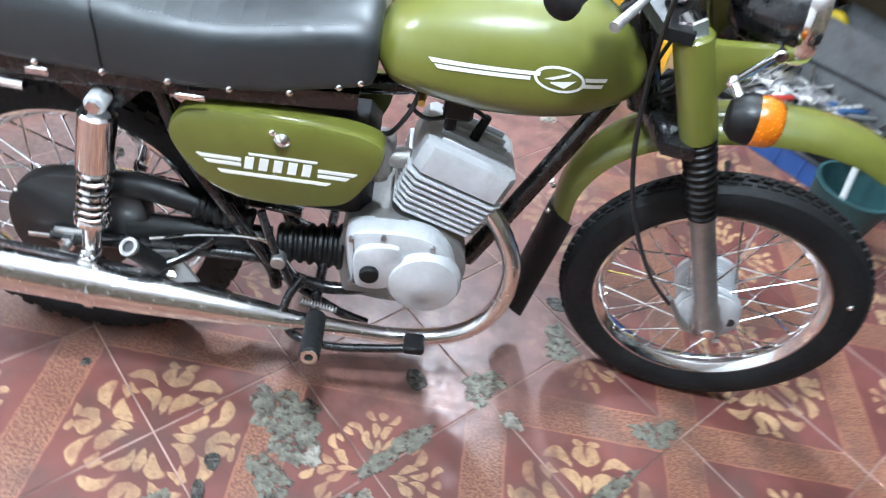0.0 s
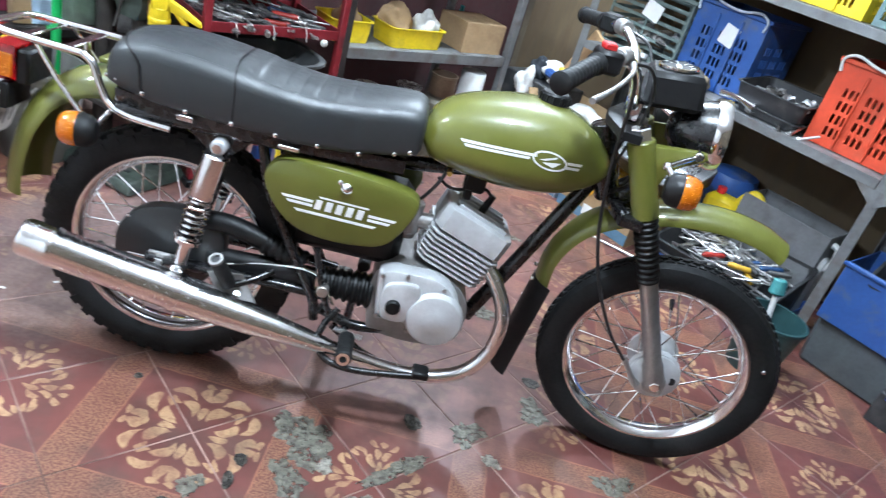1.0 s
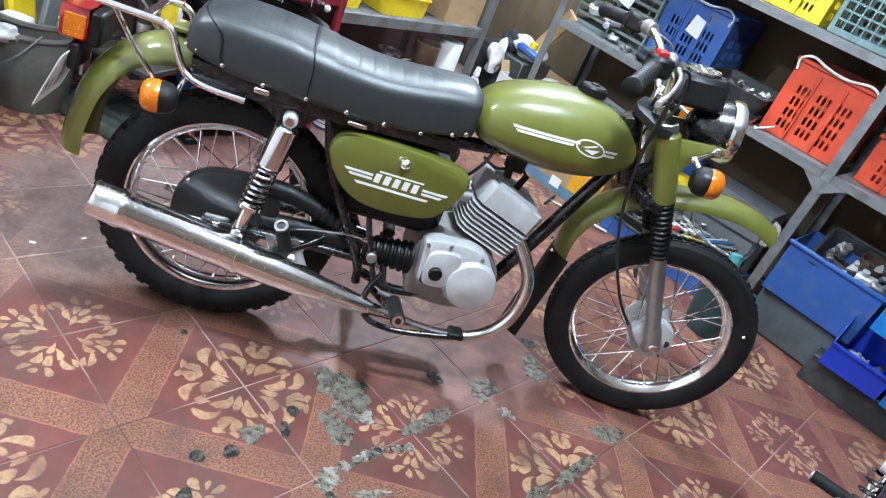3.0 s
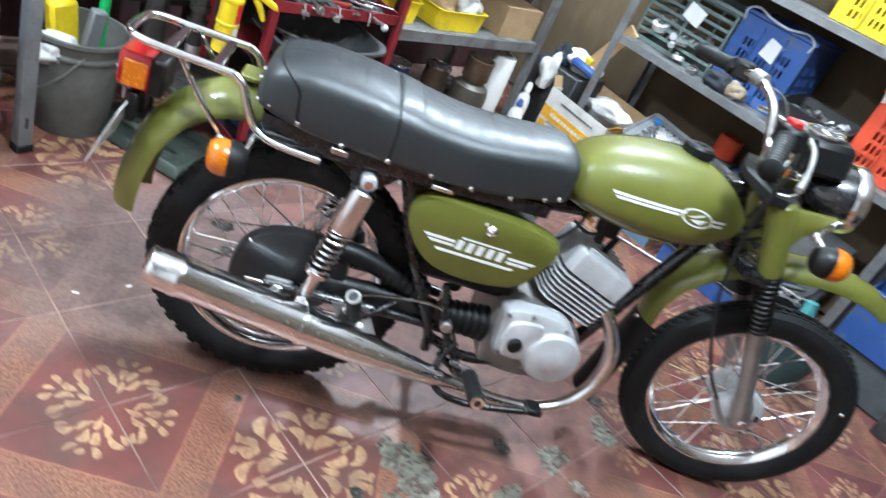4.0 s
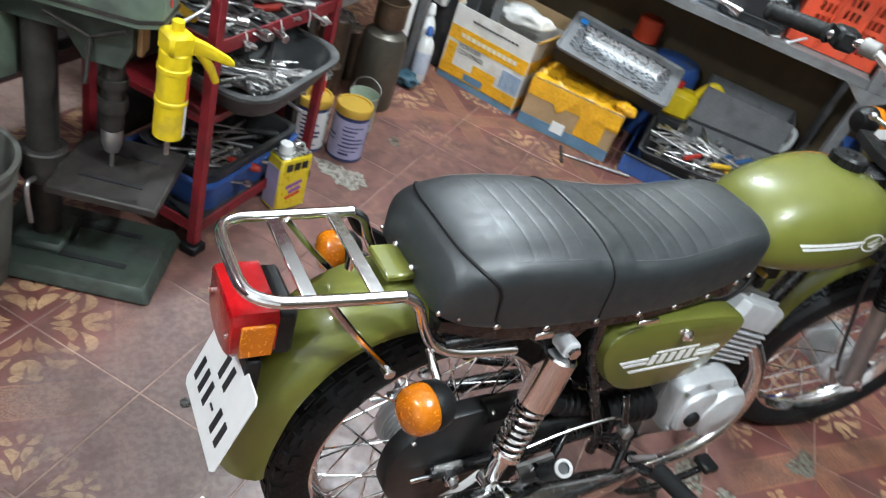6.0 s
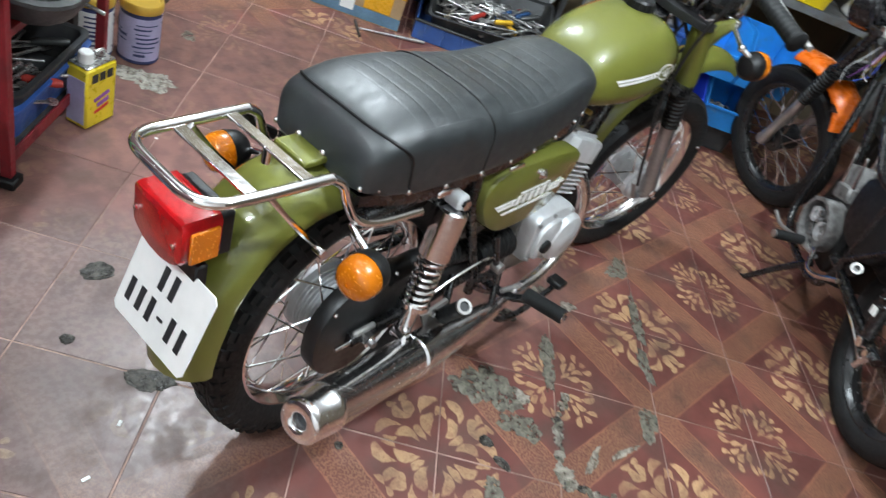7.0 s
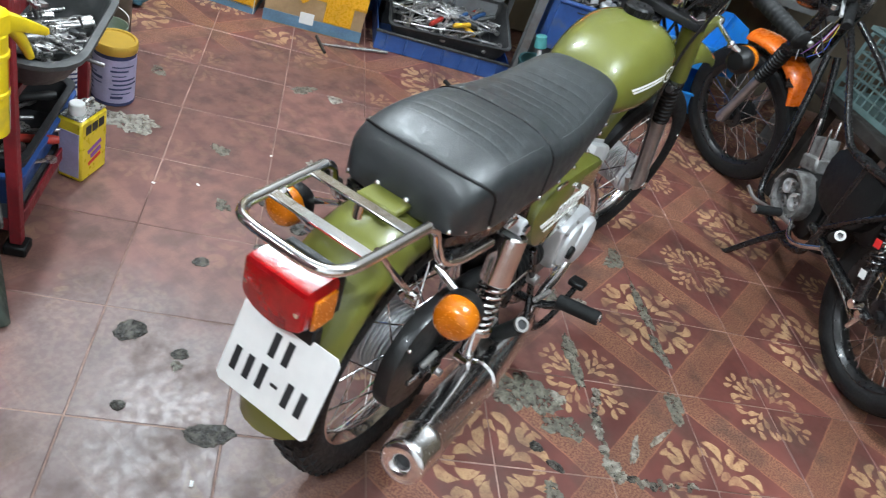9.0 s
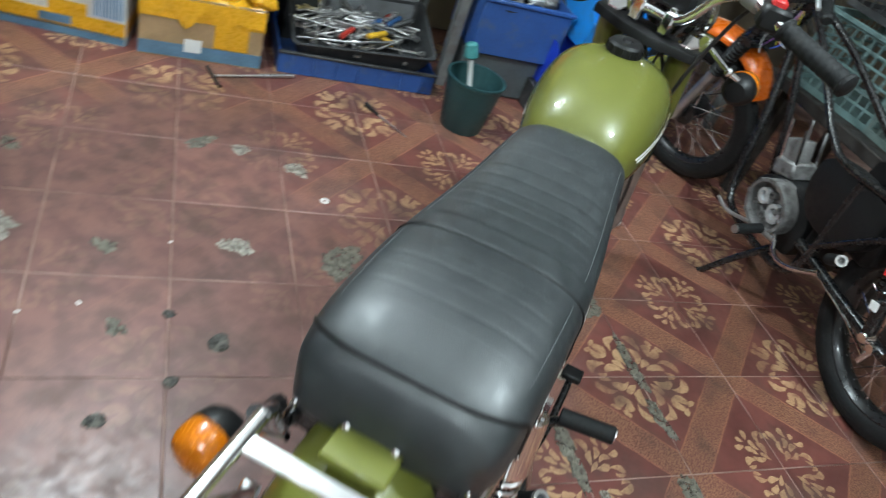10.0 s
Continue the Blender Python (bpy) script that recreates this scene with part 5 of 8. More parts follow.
def grille(s, o, ea, eb, w, h, t, holes):
    """A plate w x h x t at o with rectangular holes (a0, b0, a1, b1)."""
    o, ea, eb = (np.asarray(k, float) for k in (o, ea, eb))
    ed = np.cross(ea, eb)
    xs = sorted({0.0, w} | {k for q in holes for k in (q[0], q[2])})
    ys = sorted({0.0, h} | {k for q in holes for k in (q[1], q[3])})
    nx, ny = len(xs), len(ys)
    solid = np.ones((nx - 1, ny - 1), bool)
    for a0, b0, a1, b1 in holes:
        for i in range(nx - 1):
            for j in range(ny - 1):
                if a0 - 1e-9 <= xs[i] and xs[i + 1] <= a1 + 1e-9 and b0 - 1e-9 <= ys[j] and ys[j + 1] <= b1 + 1e-9:
                    solid[i, j] = False
    verts = [o + ea * x + eb * y + ed * d for d in (0, t) for x in xs for y in ys]
    ix = lambda d, i, j: d * nx * ny + i * ny + j
    faces = []
    for i in range(nx - 1):
        for j in range(ny - 1):
            if not solid[i, j]:
                continue
            faces.append((ix(0, i, j), ix(0, i, j + 1), ix(0, i + 1, j + 1), ix(0, i + 1, j)))
            faces.append((ix(1, i, j), ix(1, i + 1, j), ix(1, i + 1, j + 1), ix(1, i, j + 1)))
            for di, dj, p, q in ((-1, 0, (i, j), (i, j + 1)), (1, 0, (i + 1, j), (i + 1, j + 1)), (0, -1, (i, j), (i + 1, j)), (0, 1, (i, j + 1), (i + 1, j + 1))):
                a, b = i + di, j + dj
                if not (0 <= a < nx - 1 and 0 <= b < ny - 1 and solid[a, b]):
                    faces.append((ix(0, *p), ix(0, *q), ix(1, *q), ix(1, *p)))
    return s.add(verts, faces)


def crate(name, label, m, L, W, H, material, nx=10, ny=4, wire=None, note=False, group="crates on the rack", lattice=False, slats=False):
    """An open plastic crate with slotted sides; its base is at the origin."""
    ob = thing(name, label, "crate", m, group)
    t = 0.004

    def slots(w):
        k = max(3, round(nx * w / L))
        out = []
        if slats:
            v = (H - 0.03) / ny
            return [(x0, 0.012 + j * v + v * 0.20, x1, 0.012 + j * v + v * 0.86) for j in range(ny) for x0, x1 in ((0.012, w / 2 - 0.006), (w / 2 + 0.006, w - 0.012))]
        if lattice:
            p, v = (w - 0.03) / k, (H - 0.04) / ny
            return [(0.015 + i * p + 0.003, 0.02 + j * v + 0.004, 0.015 + (i + 1) * p - 0.003, 0.02 + (j + 1) * v - 0.004) for i in range(k) for j in range(ny)]
        p, v = (w - 0.10) / k, (H * 0.62) / ny
        for i in range(k):
            if k > 6 and i % (k // 3 + 1) == k // 3:
                continue
            for j in range(ny):
                out.append((0.05 + i * p + p * 0.22, H * 0.10 + j * v + v * 0.16, 0.05 + (i + 1) * p - p * 0.22, H * 0.10 + (j + 1) * v - v * 0.16))
        return out

    part("side", grille(Shape(), (-L / 2, -W / 2 + t, 0), (1, 0, 0), (0, 0, 1), L, H, t, slots(L)), material, ob)
    part("side", grille(Shape(), (-L / 2, W / 2, 0), (1, 0, 0), (0, 0, 1), L, H, t, slots(L)), material, ob)
    part("end", grille(Shape(), (-L / 2, -W / 2 + t, 0), (0, 1, 0), (0, 0, 1), W - 2 * t, H, t, slots(W - 2 * t)), material, ob)
    part("end", grille(Shape(), (L / 2 - t, -W / 2 + t, 0), (0, 1, 0), (0, 0, 1), W - 2 * t, H, t, slots(W - 2 * t)), material, ob)
    part("base", Shape().box((0, 0, 0.004), (L - 2 * t - 0.001, W - 2 * t - 0.001, 0.005)), material, ob)
    rim = Shape()
    for c, size in (((0, -W / 2 - 0.004, H - 0.008), (L + 0.024, 0.010, 0.018)), ((0, W / 2 + 0.004, H - 0.008), (L + 0.024, 0.010, 0.018)), ((-L / 2 - 0.006, 0, H - 0.008), (0.010, W - 0.004, 0.018)), ((L / 2 + 0.006, 0, H - 0.008), (0.010, W - 0.004, 0.018))):
        rim.box(c, size, 0.003)
    part("rim", rim, material, ob)
    if not lattice and not slats:
        for x in (-L * 0.17, L * 0.17):
            part("rib", Shape().box((x, -W / 2 - 0.004, H * 0.45), (0.010, 0.008, H * 0.86), 0.002), material, ob)
    if wire:
        y = -W / 2 - 0.012
        part("wire_handle", Shape().tube([(-L / 2 + 0.01, y, H - 0.05), (-L / 2 + 0.005, y - 0.004, H - 0.005), (-L * 0.36, y - 0.006, H + 0.018), (-L * 0.15, y - 0.006, H + 0.002), (L * 0.1, y - 0.006, H - 0.004), (L * 0.36, y - 0.006, H + 0.012), (L / 2 - 0.005, y - 0.004, H - 0.01), (L / 2 - 0.01, y, H - 0.05)], 0.0055, 8), wire, ob, "pale wire handle")
    if note:
        part("paper_note", Shape().box((0.02, -W / 2 - 0.003, H * 0.68), (L * 0.22, 0.002, H * 0.24), 0, pose(0, 0, 0, 0, 12, 0)), WHITE, ob, "white paper note")
    return ob


def lump(rx, ry, rz, seed, n=44, m=26, rough=0.25):
    """A soft irregular heap with folds that rests on z = 0."""
    rings = []
    for e in np.linspace(0.02, math.pi - 0.02, m):
        ring = []
        for a in np.linspace(0, 2 * math.pi, n, False):
            d = Vector((math.cos(a) * math.sin(e), math.sin(a) * math.sin(e), math.cos(e)))
            fold = 1 - abs(noise.noise(d * 2.6 + Vector((0, seed, 3.1)))) * 2.2
            k = 0.92 + rough * noise.noise(d * 1.5 + Vector((seed, 0, 0))) * 1.2 + rough * 0.22 * fold
            ring.append((rx * k * d.x, ry * k * d.y, max(rz * (k * d.z + 0.75), 0)))
        rings.append(ring)
    return Shape().loft(rings)


def heap(name, shape, material, label, category, m, group=""):
    """A soft thing of one mesh, smooth all over."""
    return single(name, shape, material, label, category, m, group, angle=80)


def rounded(sx, sy, z, r=0.03, steps=5):
    """A rectangle's outline with round corners, sx and sy from its middle."""
    pts, r = [], min(r, sx, sy)
    for cx, cy, a0 in ((1, 1, 0), (-1, 1, 90), (-1, -1, 180), (1, -1, 270)):
        for k in range(steps):
            a = radians(a0 + 90 / (steps - 1) * k)
            pts.append((cx * (sx - r) + r * math.cos(a), cy * (sy - r) + r * math.sin(a), z))
    return pts


def open_tray(name, label, category, m, L, W, H, material, t=0.004, flare=0.9, group="", rim=0.006, corner=0.03):
    """A tray with sloping sides and a rolled rim."""
    def ring(sx, sy, z):
        return rounded(sx, sy, z, corner)
    a, b = L / 2, W / 2
    rings = [ring(a * flare, b * flare, 0), ring(a * (0.35 * flare + 0.65), b * (0.35 * flare + 0.65), H * 0.5), ring(a, b, H), ring(a - t, b - t, H), ring(a * (0.35 * flare + 0.65) - t, b * (0.35 * flare + 0.65) - t, H * 0.5), ring(a * flare - t, b * flare - t, t)]
    ob = thing(name, label, category, m, group)
    part("body", Shape().loft(rings), material, ob)
    lip = [ring(a - t, b - t, H + 0.0006), ring(a - t * 0.3, b - t * 0.3, H + rim * 0.35), ring(a + rim, b + rim, H + rim * 0.2), ring(a + rim, b + rim, H - rim * 0.6), ring(a + 0.0006, b + 0.0006, H - rim * 0.6)]
    part("rim", Shape().loft(lip, cap=False), material, ob)
    return ob


def parts_bin(name, label, m, L, W, H, material, group="parts bins"):
    """A stacking bin with a low, sloping front towards -y."""
    ob = thing(name, label, "bin", m, group)
    t = 0.004
    side = [(-W / 2, 0), (W / 2, 0), (W / 2, H), (-W / 2 + W * 0.30, H), (-W / 2 - 0.02, H * 0.55)]
    for x in (-L / 2, L / 2 - t):
        part("side", Shape().prism(side, ((x, 0, 0), (0, 1, 0), (0, 0, 1), (1, 0, 0)), 0, t), material, ob)
    part("base", Shape().box((0, 0, t / 2), (L - 2 * t - 0.0006, W, t)), material, ob)
    part("back", Shape().box((0, W / 2 - t / 2, H / 2 + t / 2), (L - 2 * t - 0.0006, t, H - t)), material, ob)
    part("front", Shape().prism([(-W / 2, t), (-W / 2 + t, t), (-W / 2 - 0.02 + t, H * 0.55), (-W / 2 - 0.02 - 0.008, H * 0.55), (-W / 2 - 0.028, H * 0.50), (-W / 2 - 0.018, H * 0.50)], ((-L / 2 + t + 0.0003, 0, 0), (0, 1, 0), (0, 0, 1), (1, 0, 0)), 0, L - 2 * t - 0.0006), material, ob)
    return ob


HANDLES = [mat("tool_handle", c, 0.4) for c in ((0.6, 0.35, 0.02), (0.35, 0.03, 0.02), (0.02, 0.06, 0.15), (0.02, 0.02, 0.02), (0.05, 0.05, 0.05))]
TOOL_STEEL = mat("tool_steel", (0.55, 0.54, 0.53), 0.28, 0.95, var=0.3, scale=30, rvar=0.25, dirt=(0.10, 0.08, 0.07), amount=0.35, dscale=25)


def spanner(L=0.16, w=0.012):
    s = Shape().box((0, 0, 0.004), (L - 0.03, w, 0.006), 0.0015)
    s.lathe([(0.007, -0.004), (0.014, -0.004), (0.014, 0.004), (0.007, 0.004)], (-L / 2 + 0.006, 0, 0.004), (0, 0, 1), 14, loop=True)
    s.prism([(L / 2 - 0.02, -0.006), (L / 2 - 0.006, -0.014), (L / 2 + 0.008, -0.012), (L / 2 + 0.004, -0.005), (L / 2 - 0.004, 0.0), (L / 2 + 0.004, 0.005), (L / 2 + 0.008, 0.012), (L / 2 - 0.006, 0.014), (L / 2 - 0.02, 0.006)], XY, 0.0, 0.008)
    return s


TOOL_MESH = {}


def tool(kind, m, group, k=0):
    """A hand tool; alike ones share their meshes."""
    if kind == "spanner":
        L = (0.14, 0.17, 0.20)[k % 3]
        if (kind, L) not in TOOL_MESH:
            TOOL_MESH[kind, L] = single("spanner", spanner(L), TOOL_STEEL, "steel spanner lying among other tools", "spanner", m, group)
            return
        copy_thing(TOOL_MESH[kind, L], m)
    elif kind == "rod":
        L = (0.12, 0.19, 0.24)[k % 3]
        if (kind, L) not in TOOL_MESH:
            s = Shape().cyl((-L / 2, 0, 0.006), (L / 2, 0, 0.006), 0.0052, n=10, bev=0.001).cyl((-L / 2, 0, 0.008), (-L / 2 + 0.03, 0, 0.008), 0.0105, n=12, bev=0.0015)
            TOOL_MESH[kind, L] = single("socket_driver", s, TOOL_STEEL, "steel socket driver lying among other tools", "socket driver", m, group)
            return
        copy_thing(TOOL_MESH[kind, L], m)
    else:
        c = k % len(HANDLES)
        if (kind, c) not in TOOL_MESH:
            ob = thing("screwdriver", "screwdriver with a coloured plastic handle", "screwdriver", m, group)
            part("blade", Shape().cyl((0.0, 0, 0.010), (0.12, 0, 0.010), 0.0032, n=8), TOOL_STEEL, ob)
            part("handle", Shape().lathe([(0.008, 0), (0.012, 0.01), (0.011, 0.05), (0.013, 0.08), (0.009, 0.095)], (0.005, 0, 0.011), (-1, 0, 0), 10), HANDLES[c], ob)
            TOOL_MESH[kind, c] = ob
            return
        copy_thing(TOOL_MESH[kind, c], m)


def strew(base, L, W, z, n, group, seed, slope=12, kinds=("spanner", "rod", "spanner", "rod", "rod", "spanner", "screwdriver")):
    """Tools strewn over a rectangle; each layer lies on the one below."""
    rnd = random.Random(seed)
    for k in range(n):
        a = rnd.gauss(20, 35) + (180 if rnd.random() < 0.5 else 0)
        m = base @ pose(rnd.uniform(-L / 2, L / 2), rnd.uniform(-W / 2, W / 2), z + 0.010 * (k * 4 // n), rnd.uniform(-slope, slope) * 0.5, rnd.uniform(-slope, slope), a)
        tool(kinds[k % len(kinds)], m, group, k)


def flat_text(words, size, m, material, parent, name="lettering"):
    """Words as flat printed letters."""
    cu = bpy.data.curves.new(name, "FONT")
    cu.body, cu.size, cu.extrude, cu.resolution_u = words, size, 0.0006, 2
    tmp = new("lettering_curve", cu)
    me = bpy.data.meshes.new_from_object(tmp.evaluated_get(bpy.context.evaluated_depsgraph_get()))
    bpy.data.objects.remove(tmp)
    bpy.data.curves.remove(cu)
    me.materials.clear()
    me.materials.append(material)
    ob = new(name, me)
    ob.parent = parent
    ob.matrix_basis = m
    return ob


# storage rack
rack_t = thing("storage_rack", "grey steel storage rack loaded with plastic crates", "rack", room(0, 0))
RP = (-0.70, 0.77, 2.24)
for r in RP:
    for s in (2.15, 2.64):
        sgn = 1 if s < 2.4 else -1
        q = Shape().box((r, s, 0.90), (0.040, 0.004, 1.80)).box((r - 0.018, s + sgn * 0.022, 0.90), (0.004, 0.040, 1.80))
        part("post", q, RACK_STEEL, rack_t)
for z in (0.72, 1.165, 1.64):
    for a, b in ((RP[0], RP[1]), (RP[1], RP[2])):
        part("shelf", Shape().box(((a + b) / 2, 2.395, z - 0.004), (b - a - 0.05, 0.48, 0.006)), RACK_STEEL, rack_t)
        for s in (2.148, 2.642):
            part("beam", Shape().box(((a + b) / 2, s, z - 0.018), (b - a - 0.044, 0.004, 0.034)).box(((a + b) / 2, s + (0.012 if s < 2.4 else -0.012), z - 0.012), (b - a - 0.044, 0.020, 0.003)), RACK_STEEL, rack_t)
for z in (0.72,):
    for sgn in (-1, 1):
        part("gusset", Shape().prism([(RP[1], z - 0.10), (RP[1] + sgn * 0.09, z - 0.036), (RP[1], z - 0.036)], XZ, 2.143, 2.145), RACK_STEEL, rack_t)
part("back_board", Shape().box((0.33, 2.70, 0.9), (3.78, 0.01, 1.75)), PLYWOOD, rack_t, "old brown board behind the shelves")

crate("plastic_crate", "grey green slatted crate full of small parts", room(-0.48, 2.42, 0.722), 0.42, 0.32, 0.31, CRATE_GREY, 8, 7, note=True, slats=True)
crate("plastic_crate", "blue slotted crate with a paper note and wire handle", room(-0.10, 2.45, 0.722), 0.33, 0.34, 0.34, BLUE, 11, 4, wire=mat("pale_wire", (0.45, 0.50, 0.58), 0.4), note=True)
crate("plastic_crate", "orange red slotted crate with a white wire handle", room(0.57, 2.41, 0.722, 0, 0, 2), 0.34, 0.34, 0.32, ORANGE_P, 11, 4, wire=WHITE_P)
crate("plastic_crate", "orange red slotted crate beside the rack post", room(1.00, 2.42, 0.722, 0, 0, -3), 0.32, 0.32, 0.20, ORANGE_P, 10, 3)
crate("plastic_crate", "bright yellow slotted crate on the upper shelf", room(0.22, 2.41, 1.167), 0.34, 0.34, 0.22, YELLOW, 11, 3)
crate("plastic_crate", "faded teal slatted crate on the upper shelf", room(0.61, 2.41, 1.167), 0.36, 0.36, 0.26, CRATE_TEAL, 9, 6, lattice=True)
open_tray("parts_tray", "black tray heaped with grey metal parts", "tray", room(0.24, 2.32, 0.765, 4, 0, 0), 0.30, 0.28, 0.075, BLACK_TRAY, group="trays on the rack")
open_tray("parts_tray", "shallow black tray lying under another tray", "tray", room(0.25, 2.30, 0.722), 0.27, 0.24, 0.035, BLACK_TRAY, group="trays on the rack")


def scrap(base, L, W, z, n, group, seed, big=1.0):
    """Loose metal parts: rings, blocks, brackets and bolts."""
    rnd = random.Random(seed)
    for k in range(n):
        m = base @ pose(rnd.uniform(-L / 2, L / 2), rnd.uniform(-W / 2, W / 2), z + rnd.uniform(0, 0.012), rnd.uniform(-30, 30), rnd.uniform(-30, 30), rnd.uniform(0, 360))
        material = rnd.choice((TOOL_STEEL, ALLOY, STEEL, ALLOY_DARK, GREASE))
        f = big * rnd.uniform(0.7, 1.3)
        kind = k % 4
        if kind == 0:
            q, nm = Shape().lathe([(0.010 * f, -0.008 * f), (0.022 * f, -0.008 * f), (0.022 * f, 0.008 * f), (0.010 * f, 0.008 * f)], (0, 0, 0.01 * f), (0, 0, 1), 16, loop=True), "metal_ring"
        elif kind == 1:
            q, nm = Shape().box((0, 0, 0.012 * f), (0.055 * f, 0.03 * f, 0.022 * f), 0.005 * f).cyl((0.01 * f, 0, 0.02 * f), (0.01 * f, 0, 0.035 * f), 0.010 * f, n=12), "metal_casting"
        elif kind == 2:
            q, nm = Shape().cyl((-0.03 * f, 0, 0.006), (0.03 * f, 0, 0.006), 0.004 * f, n=8).cyl((0.03 * f, 0, 0.006), (0.037 * f, 0, 0.006), 0.009 * f, n=6), "bolt"
        else:
            q, nm = Shape().prism([(-0.03 * f, -0.012 * f), (0.03 * f, -0.012 * f), (0.03 * f, 0.0), (-0.005 * f, 0.004 * f), (-0.018 * f, 0.03 * f), (-0.03 * f, 0.03 * f)], XY, 0, 0.008 * f, 0.001), "metal_bracket"
        single(nm, q, material, {"metal_ring": "grey steel ring among loose parts", "metal_casting": "small grey alloy casting among loose parts", "bolt": "plain steel hexagon bolt among loose parts", "metal_bracket": "bent grey steel bracket among loose parts"}[nm], nm.split("_")[-1], m, group)


scrap(room(0.24, 2.30, 0), 0.22, 0.18, 0.800, 16, "parts on the rack", 3, 1.1)
scrap(room(-0.49, 2.36, 0), 0.30, 0.22, 0.80, 16, "parts in the grey crate", 5, 1.5)
scrap(room(0.0, 2.22, 0), 1.2, 0.06, 0.722, 16, "parts on the rack", 8, 1.3)
part_ = Shape().tube([(-0.09, 0, 0.03), (0.0, 0.0, 0.04), (0.09, 0.01, 0.03)], [0.016, 0.013, 0.013, 0.022], 14)
single("fork_tube", part_, CHROME_OLD, "worn chrome tube lying on the rack", "tube", room(0.12, 2.19, 0.722, 0, 0, -15))
heap("rag", lump(0.07, 0.05, 0.045, 7), CLOTH_DARK, "dark grey rag bundle on the rack shelf", "rag", room(-0.18, 2.20, 0.722))
heap("rag", lump(0.06, 0.05, 0.04, 9), mat("tan_rag", (0.28, 0.22, 0.15), 0.9, var=0.3, scale=20), "tan rag bundle on the rack shelf", "rag", room(-0.10, 2.22, 0.722))

# boxes on the floor
def board_box(name, label, m, L, W, H, body, t=0.005):
    ob = thing(name, label, "box", m, "cardboard boxes")
    for y in (-W / 2 + t / 2, W / 2 - t / 2):
        part("panel", Shape().box((0, y, H / 2), (L, t, H)), body, ob)
    for x in (-L / 2 + t / 2, L / 2 - t / 2):
        part("panel", Shape().box((x, 0, H / 2), (t, W - 2 * t - 0.0006, H)), body, ob)
    part("base", Shape().box((0, 0, t / 2), (L - 2 * t - 0.001, W - 2 * t - 0.001, t)), body, ob)
    return ob


pb = board_box("cardboard_box", "white and orange printed cardboard box, open on top", room(-0.640, 2.235, 0, 0, 0, -8), 0.41, 0.32, 0.345, CARD_WHITE)
for z, h, material in ((0.225, 0.062, TAPE), (0.055, 0.055, TAPE), (0.018, 0.034, BLUE_TAPE)):
    part("printed_band", Shape().box((0, -0.1612, z), (0.404, 0.0022, h)), material, pb)
    part("printed_band", Shape().box((0.2062, 0, z), (0.0022, 0.316, h)), material, pb)
for x, z, w, h, material in ((-0.17, 0.13, 0.05, 0.10, TAPE), (0.02, 0.10, 0.12, 0.05, TAPE), (0.15, 0.135, 0.10, 0.085, mat("blue_barcode_label", (0.42, 0.48, 0.58), 0.5, var=0.1)), (-0.02, 0.055, 0.10, 0.03, BLUE_TAPE)):
    part("tape_strip", Shape().box((x, -0.1632, z), (w, 0.0016, h)), material, pb)
for k in range(9):
    part("barcode_bar", Shape().box((0.108 + 0.0105 * k, -0.1644, 0.135), (0.004 if k % 3 else 0.006, 0.001, 0.078)), BLUE_TAPE, pb)
for k in range(11):
    part("print_bar", Shape().box((-0.13 + 0.027 * k, -0.1628, 0.226), (0.020, 0.0012, 0.018)), CARD_WHITE, pb)
for k in range(12):
    part("print_bar", Shape().box((-0.10 + 0.020 * k, -0.1622, 0.302), (0.014, 0.0012, 0.009)), INK_AND_HOLES, pb)
flat_text("POWDER\nCOATINGS", 0.027, pose(-0.137, -0.1622, 0.172, 90, 0, 0), INK_AND_HOLES, pb)
part("flap", Shape().box((0, 0, 0), (0.40, 0.06, 0.004), 0, pose(0, 0, 0, 60, 0, 0)).moved(pose(0, 0.172, 0.370)), CARD, pb, "brown raised flap")
part("flap", Shape().box((0, 0, 0), (0.06, 0.31, 0.004), 0, pose(0, 0, 0, 0, 62, 0)).moved(pose(-0.218, 0, 0.371)), CARD, pb, "brown raised flap")
part("flap", Shape().box((0, 0, 0), (0.05, 0.31, 0.004), 0, pose(0, 0, 0, 0, -40, 0)).moved(pose(0.222, 0, 0.360)), TAPE, pb, "flap bound with yellow tape")
heap("foam_sheet", lump(0.135, 0.055, 0.050, 4, rough=0.35), CLOTH, "folded white foam sheet in the open box", "packing foam", room(-0.60, 2.235, 0.325, 0, -7, -12))
yb = board_box("cardboard_box", "brown cardboard box bound with yellow tape", room(-0.21, 2.17, 0, 0, 0, 1), 0.42, 0.28, 0.23, CARD)
part("tape_band", Shape().box((0, -0.1412, 0.185), (0.424, 0.0024, 0.075)), TAPE, yb)
part("tape_band", Shape().box((0.1, -0.1422, 0.11), (0.12, 0.0022, 0.10)), TAPE, yb)
part("blue_base", Shape().box((0, -0.1414, 0.030), (0.424, 0.0026, 0.050)), BLUE_TAPE, yb)
part("clear_tape", Shape().box((-0.03, -0.1436, 0.055), (0.06, 0.0012, 0.05)), WHITE_P, yb)
nx, ny = 22, 14
sag = [[(-0.212 + 0.424 * u / nx, -0.143 + 0.286 * v / ny, 0.232 + 0.030 * noise.noise(Vector((u * 0.33, v * 0.4, 3.0))) + 0.016 * noise.noise(Vector((u * 0.9, v * 1.1, 7.0))) - (0.012 if v in (0, ny) or u in (0, nx) else 0)) for u in range(nx + 1)] for v in range(ny + 1)]
part("taped_lid", Shape().loft(sag, cap=False, closed=False), TAPE, yb, "crumpled yellow taped lid", angle=25)
